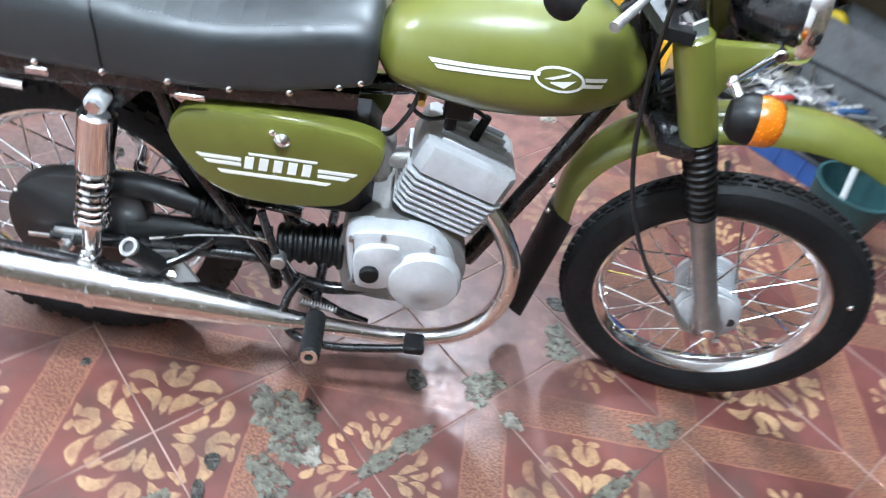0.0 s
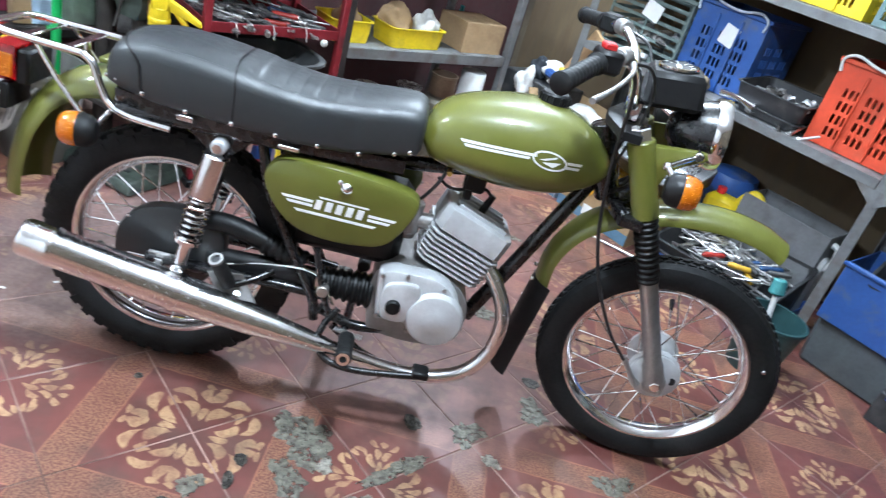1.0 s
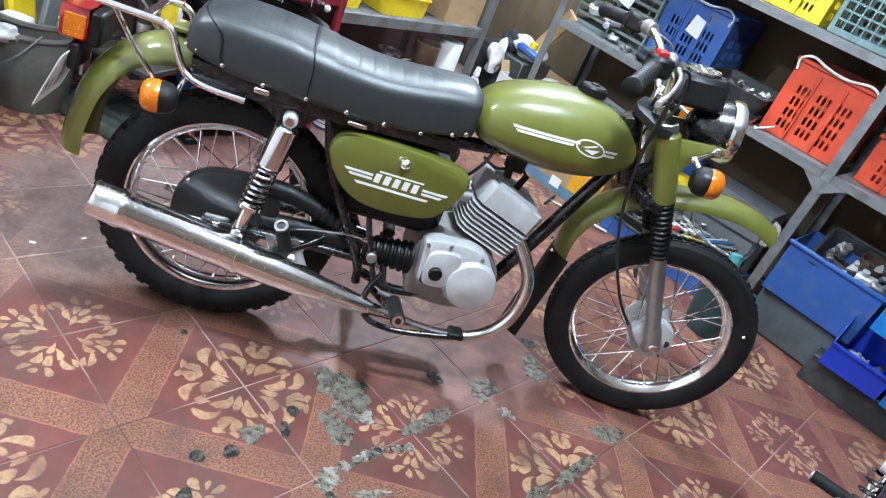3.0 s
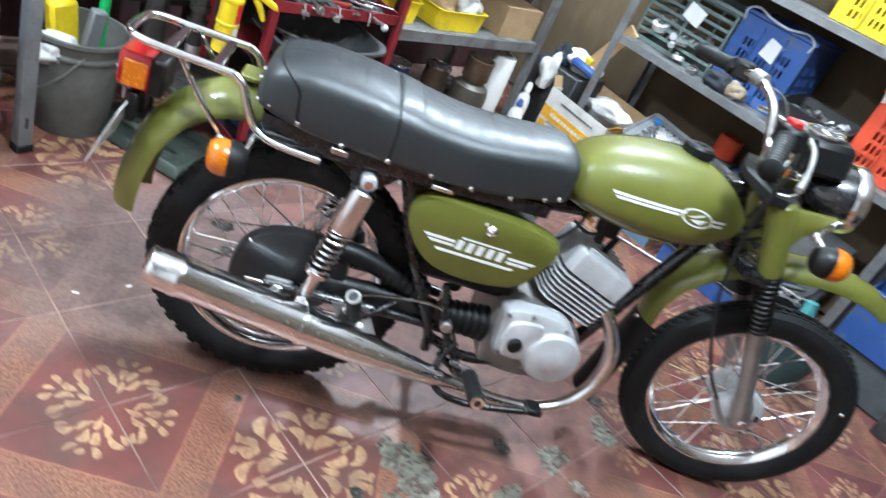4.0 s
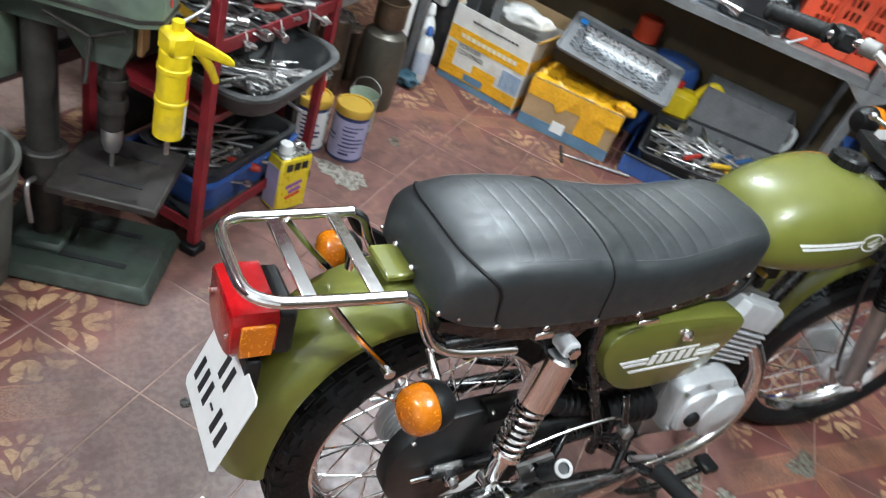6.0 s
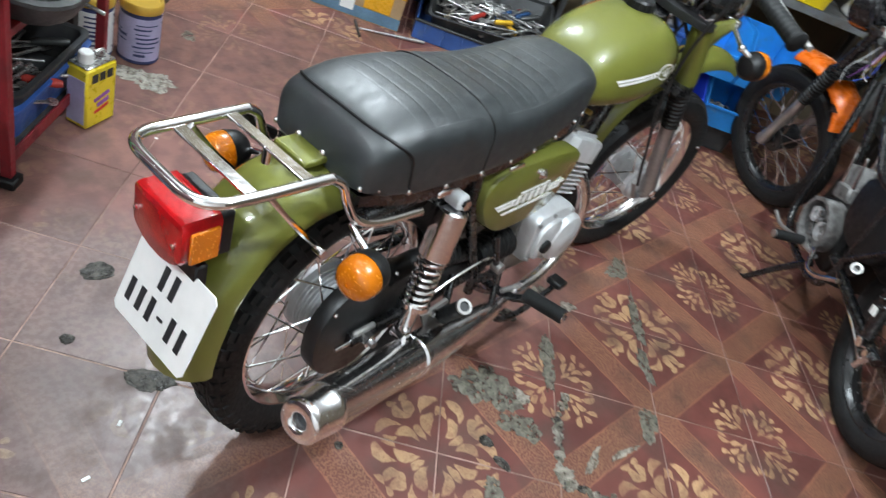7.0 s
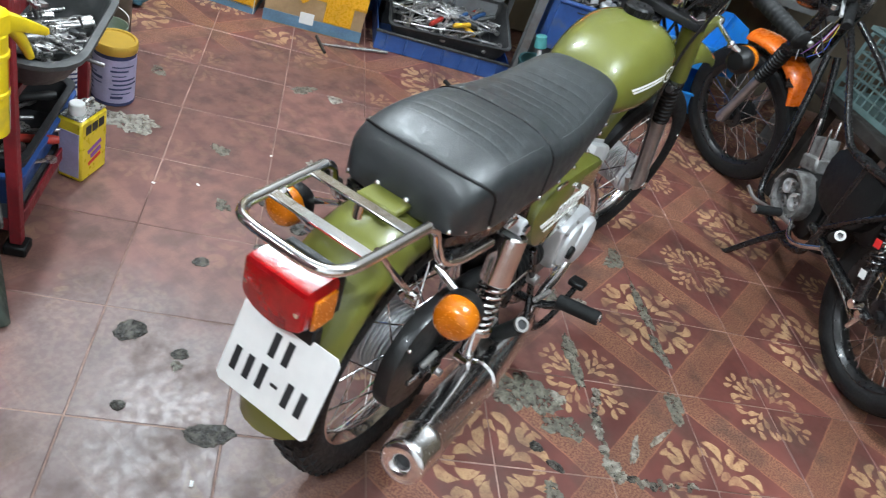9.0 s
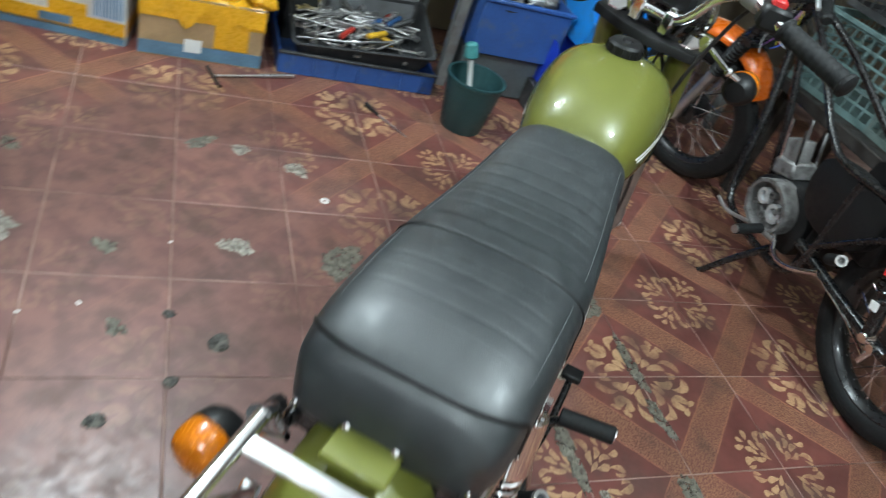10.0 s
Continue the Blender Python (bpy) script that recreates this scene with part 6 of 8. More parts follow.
part("drooping_tape", Shape().loft([[(-0.212 + 0.424 * u / nx, -0.1442 - 0.006 * k * abs(noise.noise(Vector((u * 0.5, k, 1.0)))), 0.222 - 0.022 * k - 0.02 * k * noise.noise(Vector((u * 0.31, 2.0, 5.0)))) for u in range(nx + 1)] for k in range(4)], cap=False, closed=False), TAPE, yb, "loose yellow tape", angle=25)
part("torn_flap", lump(0.05, 0.04, 0.03, 21).moved(pose(0.20, -0.10, 0.225)), TAPE, yb, "torn yellow flap")
# a metal cover that lies upside down on the box
cover = thing("sheet_metal_cover", "grey sheet metal tray lying on the taped box", "metal cover", room(-0.135, 2.20, 0.335, 22, 5, 2))
part("shell", Shape().loft([rounded(a, b, z, 0.022) for a, b, z in ((0.255, 0.125, 0.0), (0.262, 0.133, 0.070))], cap=False), BLACK_DULL, cover, "black painted outside")
part("flange", Shape().loft([rounded(a, b, z, 0.022) for a, b, z in ((0.263, 0.134, 0.066), (0.263, 0.134, 0.078), (0.257, 0.128, 0.079), (0.250, 0.121, 0.070), (0.212, 0.088, 0.068))], cap=False), GREY_TRAY, cover, angle=30)
part("inner_pan", Shape().loft([rounded(a, b, z, 0.03) for a, b, z in ((0.216, 0.092, 0.0695), (0.206, 0.082, 0.0690), (0.190, 0.066, 0.030), (0.178, 0.056, 0.022), (0.002, 0.001, 0.020))], cap=False), SHEET_STEEL, cover, "shiny pressed steel pan")
part("underside", Shape().box((0, 0, 0.003), (0.49, 0.235, 0.006), 0.002), BLACK_DULL, cover)
part("blue_tag", Shape().box((-0.215, 0.085, 0.076), (0.035, 0.028, 0.006), 0.002), SKY, cover, "pale blue tag")

# cloths, bag and plank in the corner
for k, (r, s, z, a, b, c, material) in enumerate(((-0.90, 2.32, 0.42, 0.11, 0.09, 0.055, CLOTH), (-0.955, 2.14, 0.30, 0.045, 0.05, 0.10, CLOTH), (-0.98, 2.25, 0.42, 0.05, 0.05, 0.06, CLOTH_DARK))):
    heap("rag", lump(a, b, c, 30 + k, rough=0.4), material, "crumpled cloth heaped on a low crate" if material is CLOTH else "dark crumpled cloth heaped on a low crate", "cloth", room(r, s, z), "cloths in the corner")
single("low_crate", Shape().box((0, 0, 0.21), (0.34, 0.26, 0.42), 0.006), BLACK_TRAY, "plain black box under the crumpled cloths", "box", room(-0.96, 2.30, 0))
single("plank", Shape().box((0, 0, 0.16), (0.07, 0.018, 0.32), 0.002), WOOD, "short pale wooden plank leaning over the cloths", "plank", room(-0.84, 2.28, 0.47, 6, 30, 0))
single("blue_tube", Shape().box((0, 0, 0.02), (0.16, 0.05, 0.04), 0.012), BLUE, "blue plastic tube lying on cloths", "tube", room(-0.82, 2.22, 0.455, 0, 8, 10))
single("stopper", Shape().cyl((0, 0, 0), (0, 0, 0.035), 0.022, n=18, bev=0.005), YELLOW, "small yellow plastic stopper on the cloths", "stopper", room(-0.83, 2.25, 0.490))


def bottle(name, label, m, r, h, body, top, band=None):
    ob = thing(name, label, "bottle", m, "bottles and cans")
    part("body", Shape().lathe([(r * 0.92, 0), (r, 0.008), (r, h * 0.66), (r * 0.8, h * 0.76), (r * 0.42, h * 0.83), (r * 0.42, h * 0.86)], (0, 0, 0), (0, 0, 1), 24), body, ob)
    part("cap", Shape().cyl((0, 0, h * 0.855), (0, 0, h), r * 0.5, r * 0.34, 18, 0.003), top, ob)
    if band:
        part("label_band", Shape().lathe([(r + 0.0012, h * 0.16), (r + 0.0012, h * 0.56)], (0, 0, 0), (0, 0, 1), 24), band, ob)
    return ob


bottle("spray_bottle", "white plastic bottle with a blue and orange label", room(-0.90, 1.955, 0), 0.036, 0.25, WHITE_P, BLUE, mat("pale_blue_label", (0.55, 0.60, 0.70), 0.5))
bottle("spray_bottle", "tall white plastic bottle beside the rags", room(-0.945, 2.03, 0), 0.036, 0.32, WHITE_P, WHITE_P)
heap("rag", lump(0.06, 0.05, 0.035, 51, rough=0.4), TEAL_BUCKET, "dark teal rag on the floor", "rag", room(-0.915, 1.865, 0))


def paint_tin(m, r, h, wall, lid, label_mat, label):
    ob = thing("round_tin", label, "tin", m, "bottles and cans")
    part("body", Shape().lathe([(r, 0), (r + 0.002, 0.004), (r, 0.008), (r, h - 0.028), (r + 0.002, h - 0.026)], (0, 0, 0), (0, 0, 1), 36), wall, ob)
    part("lid", Shape().lathe([(r + 0.003, h - 0.030), (r + 0.004, h - 0.026), (r + 0.004, h - 0.004), (r + 0.001, h), (r - 0.006, h), (r - 0.008, h - 0.005), (0.001, h - 0.005)], (0, 0, 0), (0, 0, 1), 36), lid, ob)
    part("paper_label", Shape().lathe([(r + 0.0012, 0.012), (r + 0.0012, h - 0.045)], (0, 0, 0), (0, 0, 1), 36), label_mat, ob)
    rnd = random.Random(int(h * 1000))
    for k in range(32):
        a0, z = radians(90 * (k % 4) + rnd.uniform(0, 12)), 0.028 + 0.0155 * (k // 4)
        if z < h - 0.055:
            part("print_bar", Shape().lathe([(r + 0.0024, z), (r + 0.0024, z + rnd.choice((0.004, 0.006, 0.009)))], (0, 0, 0), (0, 0, 1), 10, a0=a0, a1=a0 + rnd.uniform(0.5, 1.25)), NAVY, ob)
    return ob


paint_tin(room(-0.80, 1.155, 0), 0.062, 0.205, NAVY, GOLD_LID, LAVENDER, "round tin with a golden lid and lavender label")
paint_tin(room(-0.93, 1.10, 0), 0.062, 0.20, NAVY, GOLD_LID, WHITE_P, "round tin with a golden lid and white label")
jar = thing("open_tin", "open pale green tin beside the canister", "tin", room(-0.865, 1.36, 0), "bottles and cans")
part("body", Shape().lathe([(0.055, 0), (0.056, 0.004), (0.055, 0.14), (0.057, 0.143), (0.054, 0.143), (0.053, 0.01), (0.001, 0.01)], (0, 0, 0), (0, 0, 1), 30), mat("pale_green_tin", (0.45, 0.52, 0.42), 0.4, 0.2), jar)
part("bail", Shape().tube([(-0.056, 0, 0.13), (-0.05, 0.02, 0.175), (0, 0.03, 0.195), (0.05, 0.02, 0.175), (0.056, 0, 0.13)], 0.002, 6), STEEL, jar)
can_y = thing("oil_can", "yellow square oil can with a white cap", "oil can", room(-0.780, 0.745, 0, 0, 0, 72), "bottles and cans")
part("body", Shape().box((0, 0, 0.095), (0.115, 0.07, 0.19), 0.006), CAN_YELLOW, can_y)
part("top_plate", Shape().box((0, 0, 0.193), (0.108, 0.063, 0.005), 0.002), TINPLATE, can_y)
part("cap", Shape().cyl((-0.025, 0, 0.195), (-0.025, 0, 0.228), 0.021, 0.019, 20, 0.003), WHITE_P, can_y, "white screw cap")
part("handle", Shape().tube([(0.005, 0, 0.195), (0.012, 0, 0.212), (0.04, 0, 0.212), (0.048, 0, 0.195)], 0.004, 8), TINPLATE, can_y)
part("side_label", Shape().box((-0.0584, 0, 0.085), (0.0016, 0.056, 0.14)), LAVENDER, can_y)
for k, (x, z, w, h, material) in enumerate(((-0.028, 0.160, 0.022, 0.026, INK_AND_HOLES), (0.000, 0.160, 0.022, 0.026, INK_AND_HOLES), (0.028, 0.160, 0.022, 0.026, INK_AND_HOLES), (0.0, 0.095, 0.060, 0.012, PURPLE), (0.005, 0.075, 0.045, 0.014, PURPLE), (0.0, 0.055, 0.055, 0.010, RED_P))):
    part("print_bar", Shape().box((x, -0.0358, z), (w, 0.0014, h), 0, pose(0, 0, 0, 0, -14 if k > 2 else 0, 0)), material, can_y)
cn = thing("canister", "olive brown metal canister with a pot on top", "canister", room(-0.935, 1.58, 0), "bottles and cans")
part("body", Shape().lathe([(0.085, 0), (0.088, 0.006), (0.088, 0.27), (0.080, 0.30), (0.06, 0.315), (0.05, 0.32), (0.05, 0.335)], (0, 0, 0), (0, 0, 1), 36), CANISTER, cn)
single("round_tin", Shape().lathe([(0.060, 0), (0.062, 0.004), (0.061, 0.085), (0.064, 0.088), (0.064, 0.096), (0.058, 0.096), (0.056, 0.02), (0.001, 0.02)], (0, 0, 0), (0, 0, 1), 30), BROWN_TIN, "rusty brown tin standing on the canister", "tin", room(-0.935, 1.58, 0.335), "bottles and cans")
single("round_tin", Shape().lathe([(0.05, 0), (0.052, 0.004), (0.051, 0.16), (0.053, 0.163), (0.04, 0.17), (0.001, 0.17)], (0, 0, 0), (0, 0, 1), 30), BROWN_TIN, "tall rusty brown tin", "tin", room(-1.06, 1.40, 0), "bottles and cans")
for r, s, h, rad, material, lab in ((-1.02, 1.27, 0.19, 0.048, BROWN_TIN, "rusty brown tin under the low shelf"), (-1.10, 1.20, 0.24, 0.055, RED_PAINT, "dark red round tin under the low shelf"), (-1.13, 1.55, 0.30, 0.060, BROWN_TIN, "tall rusty brown tin under the low shelf"), (-1.14, 1.68, 0.22, 0.055, CANISTER, "olive brown round tin under the low shelf"), (-1.20, 1.36, 0.27, 0.060, NAVY, "dark blue round tin under the low shelf")):
    tin = thing("round_tin", lab, "tin", room(r, s, 0), "bottles and cans")
    part("body", Shape().lathe([(rad, 0), (rad + 0.002, 0.004), (rad, 0.008), (rad, h - 0.012), (rad + 0.002, h - 0.010)], (0, 0, 0), (0, 0, 1), 30), material, tin)
    part("lid", Shape().lathe([(rad + 0.002, h - 0.012), (rad + 0.003, h), (rad - 0.006, h), (rad - 0.008, h - 0.006), (0.001, h - 0.006)], (0, 0, 0), (0, 0, 1), 30), TINPLATE, tin)
bottle("small_bottle", "small white bottle with an orange cap on a tin", room(-0.925, 1.11, 0.196), 0.020, 0.10, WHITE_P, ORANGE_P, RED_P)
wt = thing("round_tin", "white printed can standing upright behind the canister", "tin", room(-1.01, 1.83, 0), "bottles and cans")
part("body", Shape().lathe([(0.058, 0), (0.06, 0.005), (0.06, 0.42), (0.057, 0.425), (0.055, 0.42), (0.001, 0.42)], (0, 0, 0), (0, 0, 1), 30), WHITE_P, wt)
for k in range(6):
    part("print_bar", Shape().lathe([(0.0613, 0.10 + 0.045 * k), (0.0613, 0.118 + 0.045 * k)], (0, 0, 0), (0, 0, 1), 14, a0=3.2, a1=5.2), mat("grey_print", (0.35, 0.38, 0.42), 0.5), wt)

# low grey shelf along the side wall
ls = thing("low_shelf", "grey steel shelf along the dark wall", "shelf", room(0, 0), "")
for s in (1.02, 1.96):
    for r in (-0.96, -1.45):
        part("post", Shape().box((r, s, 0.70), (0.035, 0.035, 1.40), 0.003), RACK_STEEL if s > 1.5 else GREASE, ls)
part("shelf_top", Shape().box((-1.205, 1.49, 0.508), (0.50, 0.90, 0.024), 0.002), RACK_STEEL, ls)
part("shelf_lip", Shape().box((-0.952, 1.49, 0.495), (0.006, 0.90, 0.045), 0.001), RACK_STEEL, ls)
part("shelf_top", Shape().box((-1.205, 1.49, 0.868), (0.50, 0.90, 0.024), 0.002), RACK_STEEL, ls)
part("shelf_lip", Shape().box((-0.952, 1.49, 0.860), (0.006, 0.90, 0.045), 0.001), RACK_STEEL, ls)


def yellow_tub(label, m, L, W, H):
    open_tray("yellow_tub", label, "tub", m, L, W, H, YELLOW, group="boxes on the low shelf", flare=0.94)


yellow_tub("yellow plastic tub with wrapped parts", room(-1.08, 1.08, 0.521, 0, 0, 90), 0.20, 0.16, 0.09)
yellow_tub("yellow plastic tub with wrapped parts", room(-1.06, 1.41, 0.521, 0, 0, 92), 0.30, 0.17, 0.085)
heap("parcel", lump(0.07, 0.06, 0.08, 61, rough=0.3), CARD, "brown wrapped parcel in a yellow tub", "parcel", room(-1.08, 1.09, 0.532))
heap("parcel", lump(0.09, 0.07, 0.085, 63, rough=0.3), CARD, "brown wrapped parcel in a yellow tub", "parcel", room(-1.10, 1.35, 0.532))
heap("parcel", lump(0.06, 0.06, 0.08, 64, rough=0.3), CLOTH, "white wrapped parcel in a yellow tub", "parcel", room(-1.04, 1.48, 0.532))
cb = board_box("cardboard_box", "plain brown cardboard box on the low shelf", room(-1.08, 1.80, 0.521, 0, 0, 90), 0.25, 0.20, 0.135, CARD)
part("lid", Shape().box((0, 0, 0.1375), (0.248, 0.198, 0.004)), CARD, cb)
single("teal_bottle", Shape().lathe([(0.02, 0), (0.022, 0.004), (0.022, 0.10), (0.010, 0.13), (0.010, 0.15), (0.001, 0.151)], (0, 0, 0), (0, 0, 1), 18), mat("teal_glaze", (0.02, 0.30, 0.30), 0.3), "teal plastic bottle behind the cardboard box", "bottle", room(-1.25, 1.86, 0.521))

# red tool trolley
tr = thing("tool_trolley", "maroon steel tool trolley with open trays", "trolley", room(0, 0))
A0, A1, B0, B1 = -0.822, -1.18, 0.382, 0.905
for r in (A0, A1):
    for s in (B0, B1):
        part("post", Shape().box((r, s, 0.445), (0.026, 0.026, 0.83), 0.002), RED_PAINT, tr)
        part("foot", Shape().box((r, s, 0.015), (0.05, 0.05, 0.028), 0.004), BLACK_DULL, tr)
for z in (0.840, 0.600, 0.078):
    tray = part("tray", Shape().box(((A0 + A1) / 2, (B0 + B1) / 2, z - 0.010), (A0 - A1 - 0.030, B1 - B0 - 0.030, 0.006)), BLACK_TRAY, tr)
    for c, size in (((A0 + 0.004, (B0 + B1) / 2, z), (0.006, B1 - B0 - 0.028, 0.035)), ((A1 - 0.004, (B0 + B1) / 2, z), (0.006, B1 - B0 - 0.028, 0.035)), (((A0 + A1) / 2, B0, z), (A0 - A1 - 0.028, 0.006, 0.035)), (((A0 + A1) / 2, B1, z), (A0 - A1 - 0.028, 0.006, 0.035))):
        part("rail", Shape().box(c, size, 0.001), RED_PAINT, tray)
for s in (0.48, 0.62, 0.75):
    part("cable_tie", Shape().tube([(A0 + 0.008, s, 0.620), (A0 + 0.012, s + 0.004, 0.600), (A0 + 0.008, s + 0.010, 0.570)], 0.0022, 6), WHITE_P, tr)
    part("cable_tie", Shape().tube([(A0 + 0.008, s, 0.862), (A0 + 0.012, s + 0.004, 0.845), (A0 + 0.008, s + 0.010, 0.822)], 0.0022, 6), WHITE_P, tr)
strew(room(-0.96, 0.62, 0, 0, 0, 0), 0.20, 0.36, 0.597, 44, "tools on the trolley", 2, 8)
strew(room(-0.93, 0.62, 0), 0.14, 0.26, 0.150, 16, "tools on the trolley", 12, 6)
single("blue_case", Shape().box((0, 0, 0.02), (0.18, 0.26, 0.04), 0.006), SKY, "light blue flat case on the trolley", "case", room(-0.95, 0.55, 0.842))
for k, material in enumerate((RED_P, YELLOW, ORANGE_P)):
    single("hand_saw", Shape().box((0, 0, 0.012), (0.020, 0.24, 0.022), 0.005), material, ("red", "yellow", "orange")[k] + " handled tool on the trolley top", "hand tool", room(-0.84 - 0.05 * k, 0.66 + 0.04 * k, 0.883 if k < 1 else 0.84, 0, 0, 10 * k))
basin = open_tray("tool_basin", "worn dark plastic basin heaped with steel tools", "basin", room(-0.865, 0.625, 0.405, 0, -4, 90), 0.40, 0.30, 0.10, DISH, 0.006, 0.72, rim=0.012, corner=0.09)
strew(room(-0.87, 0.62, 0.425), 0.12, 0.20, 0.0, 30, "tools in the basin", 21, 10, ("spanner", "rod", "spanner", "rod", "rod"))
# An added black sheet stands in for the wall's shade behind the trays.
part("back_panel", Shape().box((A1 - 0.018, (B0 + B1) / 2, 0.47), (0.004, B1 - B0, 0.70)), BLACK_TRAY, tr, "black sheet standing in for the shade behind the trays")
part("side_panel", Shape().box(((A0 + A1) / 2, B0 + 0.006, 0.775), (A0 - A1 - 0.030, 0.004, 0.10)), BLACK_TRAY, tr, "black side panel")
part("plug", Shape().ball((A0 + 0.016, B1 - 0.075, 0.572), (0.012, 0.014, 0.014), 14, 9), WHITE_P, tr, "small white plug")
part("basin_bracket", Shape().box((-0.98, (B0 + B1) / 2, 0.392), (0.30, B1 - B0 - 0.028, 0.022), 0.002), RED_PAINT, tr)
open_tray("tool_basin", "grimy black plastic basin under the trolley tray", "basin", room(-0.945, 0.63, 0.125, 0, 0, 90), 0.38, 0.24, 0.10, BLACK_TRAY, 0.006, 0.86, rim=0.01)
open_tray("tool_basin", "blue plastic basin on the lowest trolley tray", "basin", room(-0.97, 0.64, 0.071, 0, 0, 90), 0.42, 0.28, 0.11, BLUE, 0.006, 0.86, rim=0.01)
gun = thing("grease_gun", "yellow grease gun hanging on the trolley", "grease gun", room(-0.798, 0.218, 0.45, 0, 2, -20))
part("barrel", Shape().lathe([(0.024, 0), (0.032, 0.004), (0.032, 0.085), (0.0345, 0.088), (0.0345, 0.095), (0.032, 0.098), (0.032, 0.160), (0.0345, 0.163), (0.0345, 0.172), (0.032, 0.175), (0.032, 0.205), (0.024, 0.215)], (0, 0, 0), (0, 0, 1), 26), YELLOW, gun)
part("head", Shape().box((0, 0, 0.225), (0.058, 0.056, 0.050), 0.008).cyl((0, 0, 0.245), (0, 0, 0.27), 0.012, n=14), YELLOW, gun)
part("lever", Shape().prism([(-0.012, 0.235), (0.02, 0.240), (0.07, 0.215), (0.125, 0.180), (0.128, 0.168), (0.118, 0.166), (0.06, 0.190), (0.0, 0.205)], ((0, 0, 0), (0.1, 0.995, 0), (0, 0, 1), (1, 0, 0)), -0.012, 0.012, 0.004), YELLOW, gun)
part("grip", Shape().tube([(0.004, 0.045, 0.205), (0.006, 0.075, 0.165), (0.008, 0.095, 0.125)], [0.012, 0.011, 0.008], 10), YELLOW, gun)
part("white_band", Shape().lathe([(0.0330, 0.01), (0.0330, 0.10)], (0, 0, 0), (0, 0, 1), 14, a0=2.0, a1=4.2), WHITE, gun)
part("red_band", Shape().lathe([(0.0330, 0.10), (0.0330, 0.16)], (0, 0, 0), (0, 0, 1), 14, a0=2.0, a1=4.2), RED_P, gun)
part("rod", Shape().cyl((0, 0, -0.05), (0, 0, 0.002), 0.006, n=12), STEEL, gun)
part("hook", Shape().tube([(0, 0, 0.262), (-0.02, 0.06, 0.275), (-0.06, 0.10, 0.268), (-0.113, 0.135, 0.262)], 0.004, 8), STEEL, gun)

# pillar drill
dr = thing("pillar_drill", "green pillar drill with a cast iron table", "drill press", room(-1.02, 0.17, 0, 0, 0, 24))
base_ = part("base", Shape().box((0.02, 0, 0.024), (0.42, 0.27, 0.045), 0.008, taper=0.94).box((-0.06, 0, 0.055), (0.12, 0.14, 0.03), 0.01), MACHINE_DARK, dr)
# Black strips laid on the base carry the shade of its slots.
for y in (-0.06, 0.06):
    part("base_slot", Shape().box((0.07, y, 0.0478), (0.16, 0.016, 0.003)), INK_AND_HOLES, base_)
part("column", Shape().cyl((-0.06, 0, 0.06), (-0.06, 0, 0.72), 0.034, n=28), GREASE, dr, "greasy steel column")
tb = part("table", Shape().box((0.11, 0, 0.285), (0.24, 0.25, 0.022), 0.004).box((-0.02, 0, 0.265), (0.10, 0.06, 0.05), 0.008).cyl((-0.06, 0, 0.23), (-0.06, 0, 0.31), 0.052, n=24, bev=0.004), GREASE, dr, "greasy cast iron table")
# The table's slots are black strips too, shade put in as colour.
for y in (-0.055, 0.055):
    part("table_slot", Shape().box((0.11, y, 0.297), (0.14, 0.012, 0.003)), INK_AND_HOLES, tb)
part("table_crank", Shape().tube([(-0.06, -0.05, 0.25), (-0.06, -0.09, 0.25), (-0.05, -0.10, 0.16)], 0.006, 8), STEEL, tb)
head = part("head_casting", Shape().prism([(-0.17, 0.63), (-0.17, 0.695), (0.14, 0.695), (0.14, 0.62), (0.12, 0.575), (0.045, 0.575), (0.01, 0.63)], XZ, -0.042, 0.042, 0.010), MACHINE_DARK, dr)
part("belt_guard", Shape().prism([(-0.30, -0.07), (-0.27, -0.085), (0.16, -0.078), (0.20, -0.05), (0.20, 0.05), (0.16, 0.078), (-0.27, 0.085), (-0.30, 0.07)], XY, 0.690, 0.775, 0.020), DRILL_GREEN, dr, "green belt guard")
part("guard_seam", Shape().prism([(-0.302, -0.072), (-0.272, -0.087), (0.162, -0.080), (0.202, -0.052), (0.202, 0.052), (0.162, 0.080), (-0.272, 0.087), (-0.302, 0.072)], XY, 0.700, 0.708), GREASE, dr)
part("motor", Shape().cyl((-0.17, 0, 0.47), (-0.17, 0, 0.68), 0.070, n=30, bev=0.015), DRILL_GREEN, dr, "green motor housing")
part("quill", Shape().cyl((0.09, 0, 0.40), (0.09, 0, 0.58), 0.024, n=20, bev=0.003).cyl((0.09, 0, 0.45), (0.09, 0, 0.48), 0.031, n=20).cyl((0.09, 0, 0.51), (0.09, 0, 0.53), 0.031, n=20), GREASE, dr)
part("chuck", Shape().lathe([(0.016, 0), (0.022, 0.02), (0.024, 0.05), (0.020, 0.06)], (0.09, 0, 0.342), (0, 0, 1), 20), STEEL, dr)
part("chuck_bit", Shape().cyl((0.09, 0, 0.298), (0.09, 0, 0.36), 0.005, n=10), STEEL, dr)
for k in range(3):
    a = radians(30 + 120 * k)
    part("feed_handle", Shape().cyl((0.06, -0.045, 0.63), (0.06 + 0.09 * math.cos(a), -0.075, 0.63 + 0.09 * math.sin(a)), 0.005, n=8), GREASE, dr)
part("wood_block", Shape().box((0.148, 0.0, 0.640), (0.012, 0.045, 0.075), 0.002), WOOD, dr, "pale wooden block")
part("red_mark", Shape().box((0.2012, -0.01, 0.740), (0.002, 0.008, 0.04), 0, pose(0, 0, 0, 18, 0, 0)), RED_P, dr)
